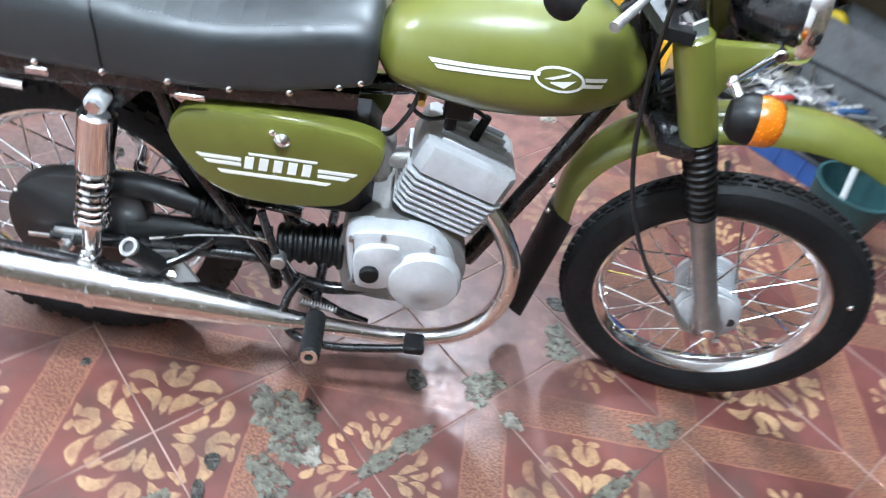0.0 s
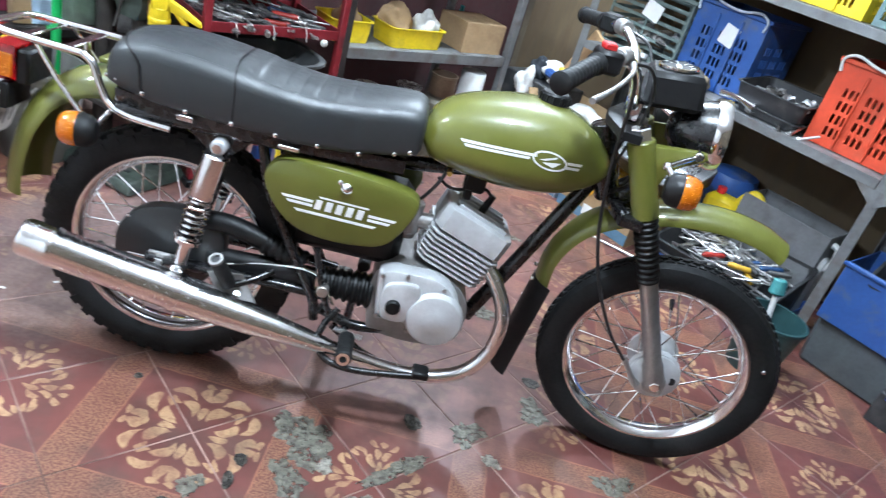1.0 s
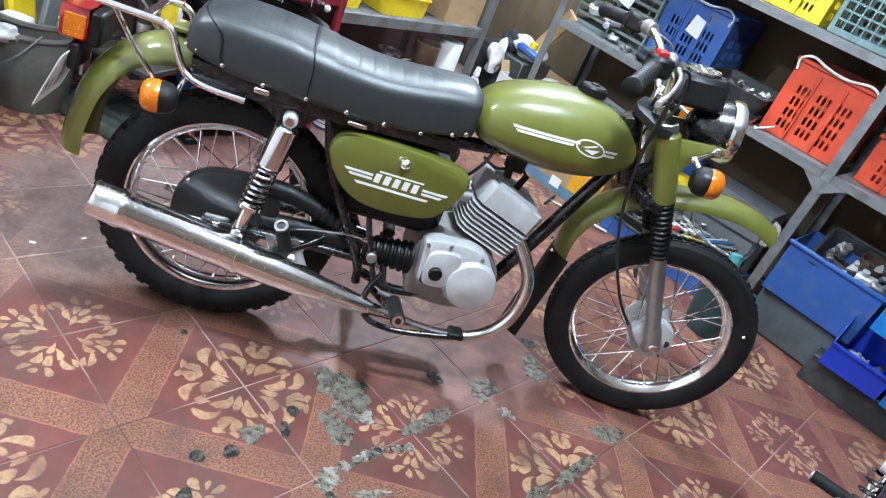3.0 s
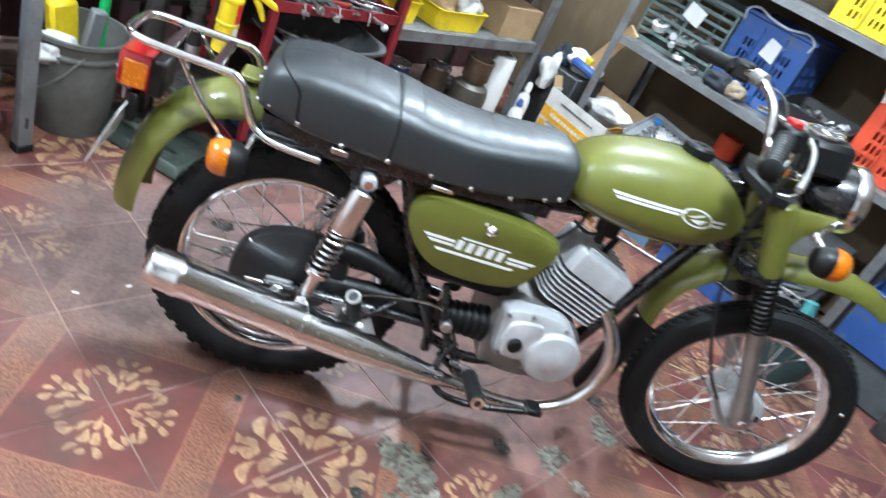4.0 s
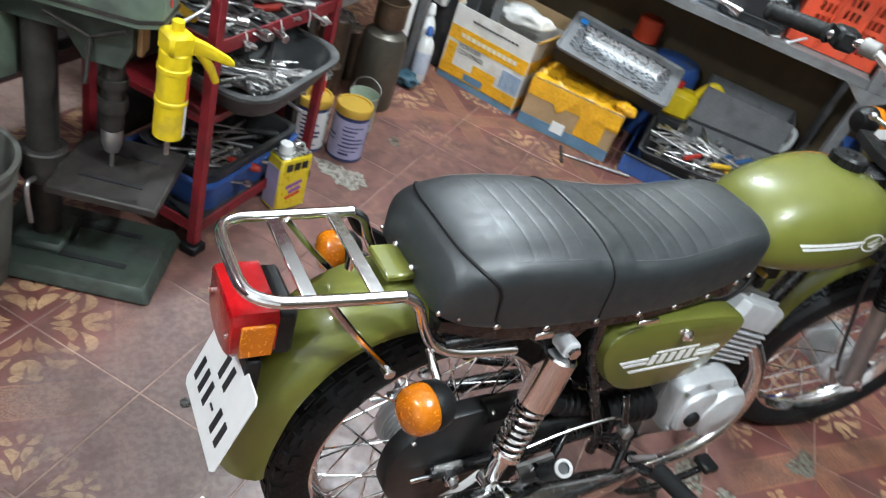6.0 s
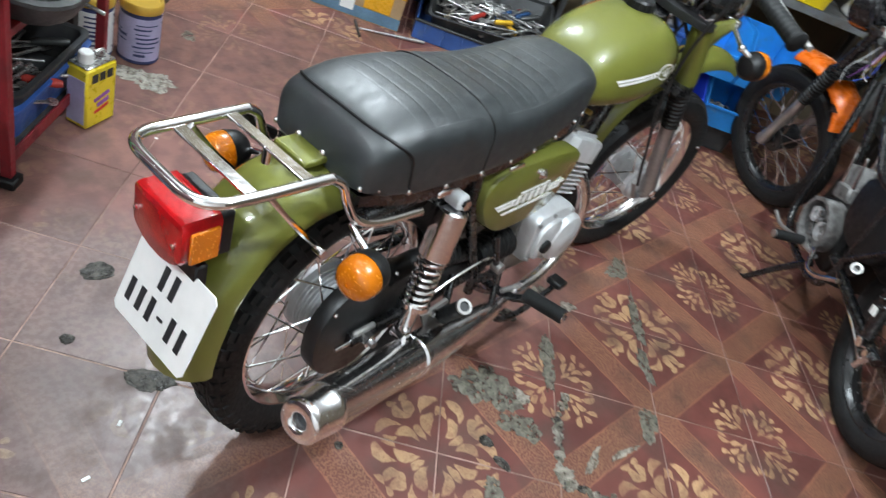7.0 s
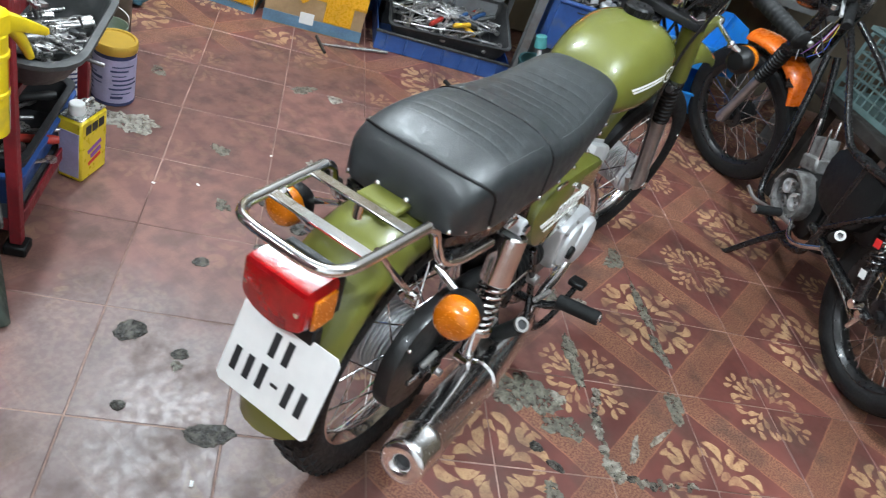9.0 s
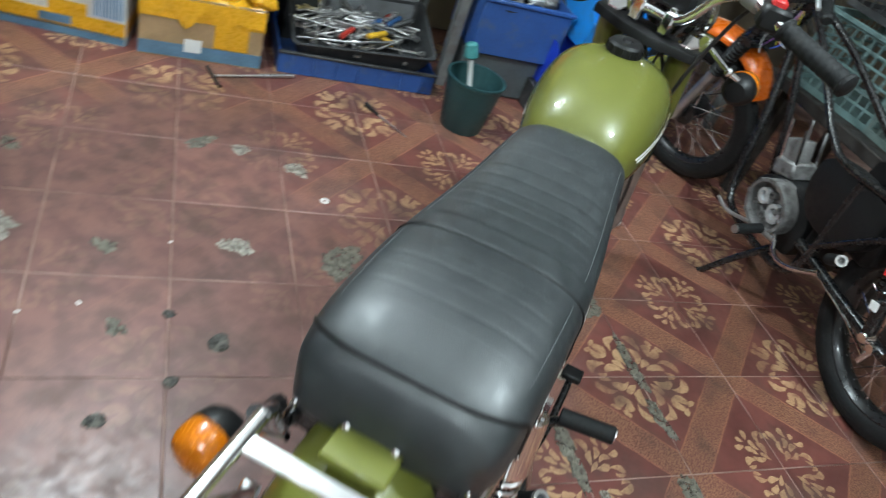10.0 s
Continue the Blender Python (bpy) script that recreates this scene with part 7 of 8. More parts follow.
part("red_mark", Shape().box((0.2012, 0.018, 0.750), (0.002, 0.022, 0.008)), RED_P, dr)
part("power_lead", Shape().tube([(-0.1, -0.06, 0.775), (0.02, -0.06, 0.79), (0.10, 0.02, 0.785), (0.05, 0.06, 0.78)], 0.005, 8), CABLE, dr)

# bucket, hose, strut and the blue machine
bk = thing("bucket", "grimy grey plastic bucket full of odds and ends", "bucket", room(-1.15, -0.05, 0))
part("shell", Shape().lathe([(0.112, 0), (0.115, 0.004), (0.136, 0.265), (0.145, 0.270), (0.145, 0.277), (0.138, 0.285), (0.147, 0.317), (0.154, 0.321), (0.154, 0.333), (0.142, 0.333), (0.109, 0.012), (0.001, 0.010)], (0, 0, 0), (0, 0, 1), 44), BUCKET_GREY, bk)
part("bail", Shape().tube([(0.142, -0.03, 0.295), (0.138, -0.09, 0.23), (0.088, -0.138, 0.17), (0.0, -0.142, 0.18), (-0.05, -0.138, 0.23)], 0.003, 6), STEEL, bk)
single("container", Shape().box((0, 0, 0.11), (0.050, 0.085, 0.22), 0.012), YELLOW, "yellow plastic container standing in the bucket", "container", room(-1.13, -0.09, 0.215, 10, 4, 10), "things in the bucket")
single("container", Shape().box((0, 0, 0.10), (0.035, 0.045, 0.20), 0.006), GREY_TRAY, "grey plastic container standing in the bucket", "container", room(-1.09, -0.05, 0.225, -6, 6, 0), "things in the bucket")
heap("plastic_bag", lump(0.07, 0.07, 0.06, 71, rough=0.4), WHITE_P, "crumpled pale plastic bag in the bucket", "bag", room(-1.10, -0.13, 0.235), "things in the bucket")
hs = spline([(0, 0, 0), (0.004, 0.003, 0.2), (0.008, 0.004, 0.45), (0.012, 0.0, 0.8), (0.01, -0.02, 1.1)], 30)
single("hose", Shape().tube(hs, [0.0165 if k % 2 else 0.0145 for k in range(len(hs))], 14, 1), HOSE, "ribbed bright green hose standing in the bucket", "hose", room(-1.105, -0.005, 0.25, 0, 0, 0))
st = thing("strut", "upright grey steel strut with a black foot", "strut", room(-0.985, -0.24, 0, 0, 0, 12))
part("upright", Shape().prism([(-0.0175, -0.020), (0.0175, -0.020), (0.0175, 0.020), (-0.0175, 0.020), (-0.0175, 0.016), (0.0135, 0.016), (0.0135, -0.016), (-0.0175, -0.016)], XY, 0.025, 1.60), RACK_STEEL, st)
part("foot", Shape().box((0, 0, 0.0125), (0.046, 0.050, 0.025), 0.003), BLACK_DULL, st, "black foot")
# Slot shade is put on as small black strips.
for z in (0.10, 0.55, 1.0):
    part("slot", Shape().box((0.0176, 0, z), (0.0012, 0.010, 0.035)), INK_AND_HOLES, st)
bb = thing("bucket", "dark teal plastic bucket under the blue machine", "bucket", room(-1.12, -0.43, 0))
part("shell", Shape().lathe([(0.125, 0), (0.128, 0.004), (0.145, 0.13), (0.148, 0.155), (0.152, 0.192), (0.147, 0.192), (0.122, 0.012), (0.001, 0.010)], (0, 0, 0), (0, 0, 1), 40), TEAL_BUCKET, bb)
part("rim", Shape().lathe([(0.153, 0.188), (0.160, 0.192), (0.160, 0.204), (0.156, 0.207), (0.148, 0.206), (0.148, 0.193)], (0, 0, 0), (0, 0, 1), 40, loop=True), TEAL_BUCKET, bb)
part("band", Shape().lathe([(0.1485, 0.132), (0.155, 0.135), (0.155, 0.148), (0.1495, 0.152)], (0, 0, 0), (0, 0, 1), 40, loop=True), TEAL_BUCKET, bb)
part("bail", Shape().tube([(0.155, 0.02, 0.17), (0.145, 0.09, 0.12), (0.09, 0.145, 0.08), (0.0, 0.152, 0.09)], 0.003, 6), STEEL, bb)
vise = thing("bench_vise", "blue bench vise with a grey jaw on a stand", "vise", room(-1.10, -0.395, -0.03))
part("stand", Shape().cyl((-0.02, 0, 0.045), (-0.02, 0, 0.30), 0.035, n=16, bev=0.003), GREASE, vise)
part("body", Shape().box((0.0, 0, 0.365), (0.20, 0.13, 0.14), 0.02).box((0.02, 0, 0.45), (0.15, 0.12, 0.05), 0.015), BLUE_MACHINE, vise)
part("jaw", Shape().box((0.09, 0.0, 0.455), (0.06, 0.16, 0.06), 0.012), GREY_TRAY, vise)
part("screw", Shape().cyl((0.09, 0.02, 0.315), (0.24, 0.02, 0.305), 0.013, n=14), STEEL, vise)
part("screw_handle", Shape().cyl((0.215, 0.02, 0.40), (0.215, 0.02, 0.18), 0.007, n=10), STEEL, vise)

# bench against the dark wall
bn = thing("workbench", "dark workbench cluttered along the maroon wall", "workbench", room(-1.50, -0.2, 0))
part("top", Shape().box((0, 0, 0.385), (0.40, 1.3, 0.035), 0.004), GREASE, bn)
for y in (-0.6, 0.6):
    for x in (-0.16, 0.16):
        part("leg", Shape().box((x, y, 0.1835), (0.04, 0.04, 0.365), 0.003), GREASE, bn)
single("carton", Shape().box((0, 0, 0.045), (0.07, 0.12, 0.09), 0.003), mat("white_blue_carton", (0.45, 0.58, 0.72), 0.5, var=0.3, scale=18), "white and blue carton on the dark bench", "carton", room(-1.36, 0.03, 0.4035), "boxes on the bench")
single("carton", Shape().box((0, 0, 0.05), (0.08, 0.06, 0.10), 0.003), CARD, "small brown carton on the dark bench", "carton", room(-1.36, -0.055, 0.4035), "boxes on the bench")
single("carton", Shape().box((0, 0, 0.07), (0.10, 0.26, 0.14), 0.004), mat("crimson_board", (0.16, 0.012, 0.035), 0.6, var=0.3), "dark crimson carton on the dark bench", "carton", room(-1.50, 0.0, 0.4035), "boxes on the bench")
heap("plastic_bag", lump(0.085, 0.085, 0.075, 81, rough=0.3), WHITE_P, "crumpled white plastic bag on the bench", "bag", room(-1.38, -0.215, 0.4035))
single("carton", Shape().box((0, 0, 0.04), (0.14, 0.10, 0.08), 0.003), CARD, "small brown carton on the dark bench", "carton", room(-1.50, -0.30, 0.4035), "boxes on the bench")

pst = thing("strut", "second grey steel upright in front of the bench", "strut", room(-1.27, -0.255, 0, 0, 0, 8))
part("upright", Shape().box((0, 0, 0.81), (0.034, 0.034, 1.58), 0.002), RACK_STEEL, pst)
part("foot", Shape().box((0, 0, 0.01), (0.05, 0.05, 0.020), 0.003), BLACK_DULL, pst, "black foot")
for r, s, a, b, c, material, lab in ((-1.58, -0.25, 0.16, 0.20, 0.30, BLACK_TRAY, "plain black box at the back of the bench"), (-1.60, 0.16, 0.14, 0.22, 0.34, MACHINE_DARK, "dark green metal case at the back of the bench"), (-1.58, -0.55, 0.18, 0.28, 0.22, GREASE, "greasy iron block at the back of the bench"), (-1.60, 0.36, 0.14, 0.14, 0.26, BLACK_TRAY, "plain black box at the back of the bench")):
    single("storage_case", Shape().box((0, 0, c / 2), (a, b, c), 0.008), material, lab, "case", room(r, s, 0.4035, 0, 0, 4), "boxes on the bench")

# Housing and tube of the assumed lamp, which stays out of view.
tl = thing("tube_light", "unseen slim lit tube light assumed above the workbench", "lamp", room(*TUBE))
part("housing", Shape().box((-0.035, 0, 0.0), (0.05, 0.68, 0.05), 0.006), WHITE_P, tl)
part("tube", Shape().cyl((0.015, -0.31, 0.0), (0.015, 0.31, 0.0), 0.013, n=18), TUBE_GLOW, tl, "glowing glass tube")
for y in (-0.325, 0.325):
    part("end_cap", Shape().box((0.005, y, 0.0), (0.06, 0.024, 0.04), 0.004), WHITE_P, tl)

# trays and bins below the rack
bt = thing("tray", "blue plastic tray on the floor below the rack", "tray", room(0.385, 2.235, 0))
W_, L_ = 0.38, 0.63
for c, size in (((0, -W_ / 2, 0.045), (L_, 0.006, 0.09)), ((0, W_ / 2, 0.045), (L_, 0.006, 0.09)), ((-L_ / 2 + 0.003, 0, 0.045), (0.006, W_ - 0.0065, 0.09)), ((L_ / 2 - 0.003, 0, 0.045), (0.006, W_ - 0.0065, 0.09))):
    part("wall", Shape().box(c, size, 0.002), BLUE, bt)
part("base", Shape().box((0, 0, 0.004), (L_ - 0.014, W_ - 0.008, 0.006)), BLUE, bt)
for k in range(7):
    part("rib", Shape().box((-L_ / 2 + 0.05 + 0.088 * k, -W_ / 2 - 0.006, 0.042), (0.006, 0.006, 0.075), 0.001), BLUE, bt)
part("rim", Shape().box((0, -W_ / 2 - 0.005, 0.088), (L_ + 0.012, 0.016, 0.010), 0.002), BLACK_TRAY, bt, "black rim")
open_tray("tool_basin", "black oblong tray piled with tools", "tray", room(0.40, 2.24, 0.075, 16, -3, 0), 0.56, 0.34, 0.12, BLACK_TRAY, 0.005, 0.84, rim=0.008)
strew(room(0.38, 2.24, 0.10, 16, -3, 0), 0.36, 0.18, 0.03, 64, "tools in the black tray", 31, 10)
gb = thing("bin", "grey plastic box standing behind the tool tray", "bin", room(0.45, 2.47, 0.01, 0, 0, 0), "")
for c, size in (((0, -0.10, 0.19), (0.40, 0.006, 0.38)), ((0, 0.10, 0.19), (0.40, 0.006, 0.38)), ((-0.197, 0, 0.19), (0.006, 0.193, 0.38)), ((0.197, 0, 0.19), (0.006, 0.193, 0.38))):
    part("panel", Shape().box(c, size, 0.002), GREY_TRAY, gb)
part("base", Shape().box((0, 0, -0.0005), (0.38, 0.19, 0.019)), GREY_TRAY, gb)
jc = thing("jerrycan", "bright yellow plastic jerrycan with a round handle", "jerrycan", room(0.19, 2.40, 0.195, 0, 0, 8))
part("stand_box", Shape().box((0, 0, -0.0975), (0.18, 0.12, 0.193), 0.004), BLACK_TRAY, jc)
part("body", Shape().box((-0.02, 0, 0.065), (0.15, 0.10, 0.13), 0.022), YELLOW, jc)
part("handle", Shape().tube([(0.03, 0, 0.09), (0.05, 0, 0.15), (0.09, 0, 0.19), (0.13, 0, 0.165), (0.13, 0, 0.10), (0.09, 0, 0.06), (0.05, 0, 0.05)], 0.018, 14), YELLOW, jc)
part("cap", Shape().cyl((-0.05, 0, 0.128), (-0.05, 0, 0.16), 0.020, n=18, bev=0.003), RED_P, jc, "red cap")
wb = thing("jerrycan", "white plastic bottle with a moulded handle", "jerrycan", room(0.60, 2.44, 0.0), "")
part("body", Shape().box((0, 0, 0.15), (0.13, 0.10, 0.30), 0.025), WHITE_P, wb)
part("neck", Shape().cyl((-0.03, 0, 0.295), (-0.03, 0, 0.345), 0.022, n=18, bev=0.004), WHITE_P, wb)
part("handle", Shape().tube([(-0.01, 0, 0.30), (0.03, 0, 0.345), (0.075, 0, 0.34), (0.082, 0, 0.28), (0.064, 0, 0.24)], 0.014, 12), WHITE_P, wb)
single("blue_drum", Shape().lathe([(0.12, 0), (0.125, 0.01), (0.125, 0.34), (0.11, 0.38), (0.04, 0.40), (0.001, 0.40)], (0, 0, 0), (0, 0, 1), 32), BLUE, "blue plastic drum below the rack", "drum", room(0.08, 2.58, 0))
single("orange_tub", Shape().lathe([(0.05, 0), (0.06, 0.005), (0.06, 0.10), (0.05, 0.11), (0.001, 0.11)], (0, 0, 0), (0, 0, 1), 24), ORANGE_P, "orange plastic tub below the rack", "tub", room(-0.10, 2.56, 0.40))
single("black_drum", Shape().box((0, 0, 0.20), (0.20, 0.12, 0.40), 0.01), BLACK_TRAY, "black plastic box below the rack", "box", room(-0.12, 2.56, 0))
ob = thing("bin", "blue plastic storage bin holding a pan of parts", "bin", room(1.015, 2.23, 0.205), "")
for c, size in (((0, -0.15, 0.118), (0.39, 0.006, 0.236)), ((0, 0.15, 0.118), (0.39, 0.006, 0.236)), ((-0.192, 0, 0.118), (0.006, 0.293, 0.236)), ((0.192, 0, 0.118), (0.006, 0.293, 0.236))):
    part("panel", Shape().box(c, size, 0.002), BLUE, ob)
part("base", Shape().box((0, 0, 0.004), (0.377, 0.293, 0.006)), BLUE, ob)
part("rim", Shape().box((0, -0.158, 0.228), (0.41, 0.018, 0.014), 0.003), BLUE, ob)
open_tray("parts_tray", "dark tilted pan of engine parts", "tray", room(1.05, 2.27, 0.35, 20, 0, 4), 0.32, 0.30, 0.11, BLACK_TRAY, rim=0.008)
scrap(room(1.05, 2.27, 0.38, 20, 0, 0), 0.22, 0.16, 0.03, 18, "parts in the pan", 17, 1.2)
single("clutch_drum", Shape().lathe([(0.03, 0), (0.052, 0), (0.054, 0.004), (0.054, 0.05), (0.05, 0.05), (0.048, 0.008), (0.03, 0.008)], (0, 0, 0), (0, 0, 1), 30, loop=True), BROWN_TIN, "drilled brown metal drum among parts", "drum", room(1.08, 2.30, 0.435, 20, 10, 0))
single("bin", Shape().box((0, 0, 0.1), (0.36, 0.26, 0.20), 0.012, taper=1.04), mat("slate_plastic", (0.09, 0.105, 0.11), 0.45, var=0.25, scale=9), "slate grey plastic bin under the blue one", "bin", room(1.01, 2.25, 0))
parts_bin("parts_bin", "dark blue open bin full of small screws", room(1.28, 2.10, 0.125, 0, 0, 3), 0.23, 0.26, 0.20, mat("royal_blue_plastic", (0.015, 0.05, 0.50), 0.4, var=0.12))
single("bin_stand", Shape().box((0, 0, 0.0615), (0.52, 0.22, 0.123), 0.004), BLACK_TRAY, "black box carrying the parts bins", "box", room(1.40, 2.12, 0))
parts_bin("parts_bin", "light blue open bin full of small fittings", room(1.53, 2.10, 0.125, 0, 0, 1), 0.23, 0.26, 0.20, SKY)
for k in range(2):
    parts_bin("parts_bin", "light blue open bin full of small fittings", room(1.35 + 0.25 * k, 2.10, 0.345), 0.235, 0.26, 0.22, SKY)
    parts_bin("parts_bin", "bright yellow open bin on the rack", room(1.36 + 0.25 * k, 2.27, 0.722), 0.24, 0.24, 0.20, YELLOW)
parts_bin("parts_bin", "dark blue open bin on the yellow ones", room(1.62, 2.30, 0.925), 0.24, 0.22, 0.18, BLUE)
heap("rag", lump(0.14, 0.10, 0.13, 91, rough=0.4), CLOTH, "crumpled white plastic sheet on the rack", "plastic sheet", room(1.98, 2.25, 0.722))
for k, (r, z) in enumerate(((1.28, 0.135), (1.53, 0.135), (1.35, 0.355), (1.60, 0.355))):
    scrap(room(r, 2.08, z), 0.15, 0.14, 0.02, 11, "fittings in the bins", 40 + k, 0.8)
pot = thing("plastic_pot", "dark green plastic pot with a brush in it", "pot", room(0.775, 1.83, 0))
part("shell", Shape().lathe([(0.080, 0), (0.083, 0.004), (0.112, 0.205), (0.117, 0.208), (0.117, 0.218), (0.107, 0.218), (0.077, 0.010), (0.001, 0.008)], (0, 0, 0), (0, 0, 1), 40), POT_GREEN, pot)
br = thing("brush", "grey green brush standing in the pot", "brush", room(0.775, 1.83, 0))
part("handle", Shape().cyl((0.02, -0.02, 0.02), (-0.045, 0.02, 0.29), 0.010, n=12), WHITE_P, br)
part("head", Shape().cyl((-0.043, 0.018, 0.28), (-0.055, 0.026, 0.335), 0.028, 0.024, 18, 0.006), mat("teal_rubber", (0.06, 0.25, 0.25), 0.5), br)
part("nut", Shape().cyl((0.022, -0.022, 0.0165), (0.013, -0.017, 0.05), 0.016, n=8), STEEL, br)

# loose things on the floor
tk = thing("t_handle_key", "steel T handle key lying on the tiles", "tool", room(-0.02, 1.965, 0.0, 0, 0, 17))
part("shaft", Shape().cyl((-0.15, 0, 0.008), (0.16, 0, 0.008), 0.0045, n=10).cyl((0.02, 0, 0.008), (0.16, 0, 0.008), 0.0075, n=12), TOOL_STEEL, tk)
part("handle", Shape().cyl((-0.15, -0.075, 0.008), (-0.15, 0.065, 0.008), 0.0065, n=10), GREASE, tk)
fl = thing("file", "slim file with a dark handle on the tiles", "file", room(0.43, 1.815, 0.0, 0, 0, -58))
part("blade", Shape().cyl((0.0, 0, 0.005), (0.16, 0, 0.005), 0.004, 0.002, 8), TOOL_STEEL, fl)
part("handle", Shape().cyl((-0.07, 0, 0.010), (0.005, 0, 0.007), 0.0105, 0.006, 12, 0.003), BLACK_DULL, fl)
single("washer", Shape().lathe([(0.006, 0.0005), (0.014, 0.0005), (0.014, 0.003), (0.006, 0.003)], (0, 0, 0), (0, 0, 1), 20, loop=True), WHITE_P, "small pale washer lying on the tiles", "washer", room(0.156, 1.248, 0))
for k, (x, y) in enumerate(((-0.456, 0.056), (-0.35, 0.13), (0.30, 0.86), (0.20, 0.93), (0.60, 0.86))):
    single("paper_scrap", Shape().box((0, 0, 0.002), (0.016 - 0.002 * k, 0.007, 0.002), 0.0006), WHITE, "tiny white scrap lying on the tiles", "scrap", pose(x, y, 0, 0, 0, 40 * k), "scraps on the floor")

# crates stacked behind the second motorcycle
for k, (r, s, z, a, material, lab) in enumerate(((2.12, 1.42, 0.55, 8, CRATE_TEAL, "faded teal slatted crate stacked beside the rack"), (2.15, 1.40, 0.86, 4, BLACK_TRAY, "black slatted crate on top of a crate stack"), (2.14, 1.00, 0.55, -2, CRATE_GREY, "grey green slatted crate stacked beside the rack"))):
    crate("plastic_crate", lab, room(r, s, z, 0, 0, 90 + a), 0.40, 0.36, 0.29, material, 9, 6, lattice=True, group="stacked crates")
lt = thing("low_table", "low dark steel table carrying stacked crates", "table", room(2.17, 1.2, 0))
part("tabletop", Shape().box((0, 0, 0.525), (0.55, 0.95, 0.045), 0.004), GREASE, lt)
for x in (-0.18, 0.18):
    for y in (-0.4, 0.4):
        part("leg", Shape().box((x, y, 0.251), (0.05, 0.05, 0.50), 0.003), GREASE, lt)

# bulbs under the ceiling, the last one for the added fill
for r, s, z, power in BULBS:
    fx = thing("ceiling_lamp", "unseen bare white bulb on a plain ceiling holder", "ceiling lamp", room(r, s, z), "ceiling lamps")
    part("holder", Shape().lathe([(0.05, 0.205), (0.05, 0.175), (0.022, 0.10), (0.022, 0.045), (0.018, 0.04)], (0, 0, 0), (0, 0, 1), 20), WHITE_P, fx)
    part("bulb", Shape().ball((0, 0, 0.055), (0.03, 0.03, 0.04), 20, 12), BULB_GLOW, fx, "glowing white bulb")

# ---- the half-stripped black motorcycle ----
b2 = thing("motorcycle", "half stripped black motorcycle with an orange front mudguard", "motorcycle", pose(1.365, -1.005, 0, 0, 0, 36) @ pose(0, -0.02, 0, -6, 0, 0))
BLACK_RIM = mat("black_rim", (0.02, 0.02, 0.021), 0.3, 0.4, var=0.2, coat=0.3)
ORANGE_PAINT = mat("orange_paint", (0.72, 0.14, 0.008), 0.25, var=0.08, coat=0.9)
wheel(b2, (0, 0, 0.302), 0.302, 0.092, RUBBER, BLACK_RIM, BLACK_RIM, "blocks", hub_r=0.058)
wheel(b2, (1.31, 0, 0.302), 0.302, 0.078, RUBBER, BLACK_RIM, BLACK_RIM, "blocks", hub_r=0.055)
FD2 = unit((0.30, 0, -0.62))
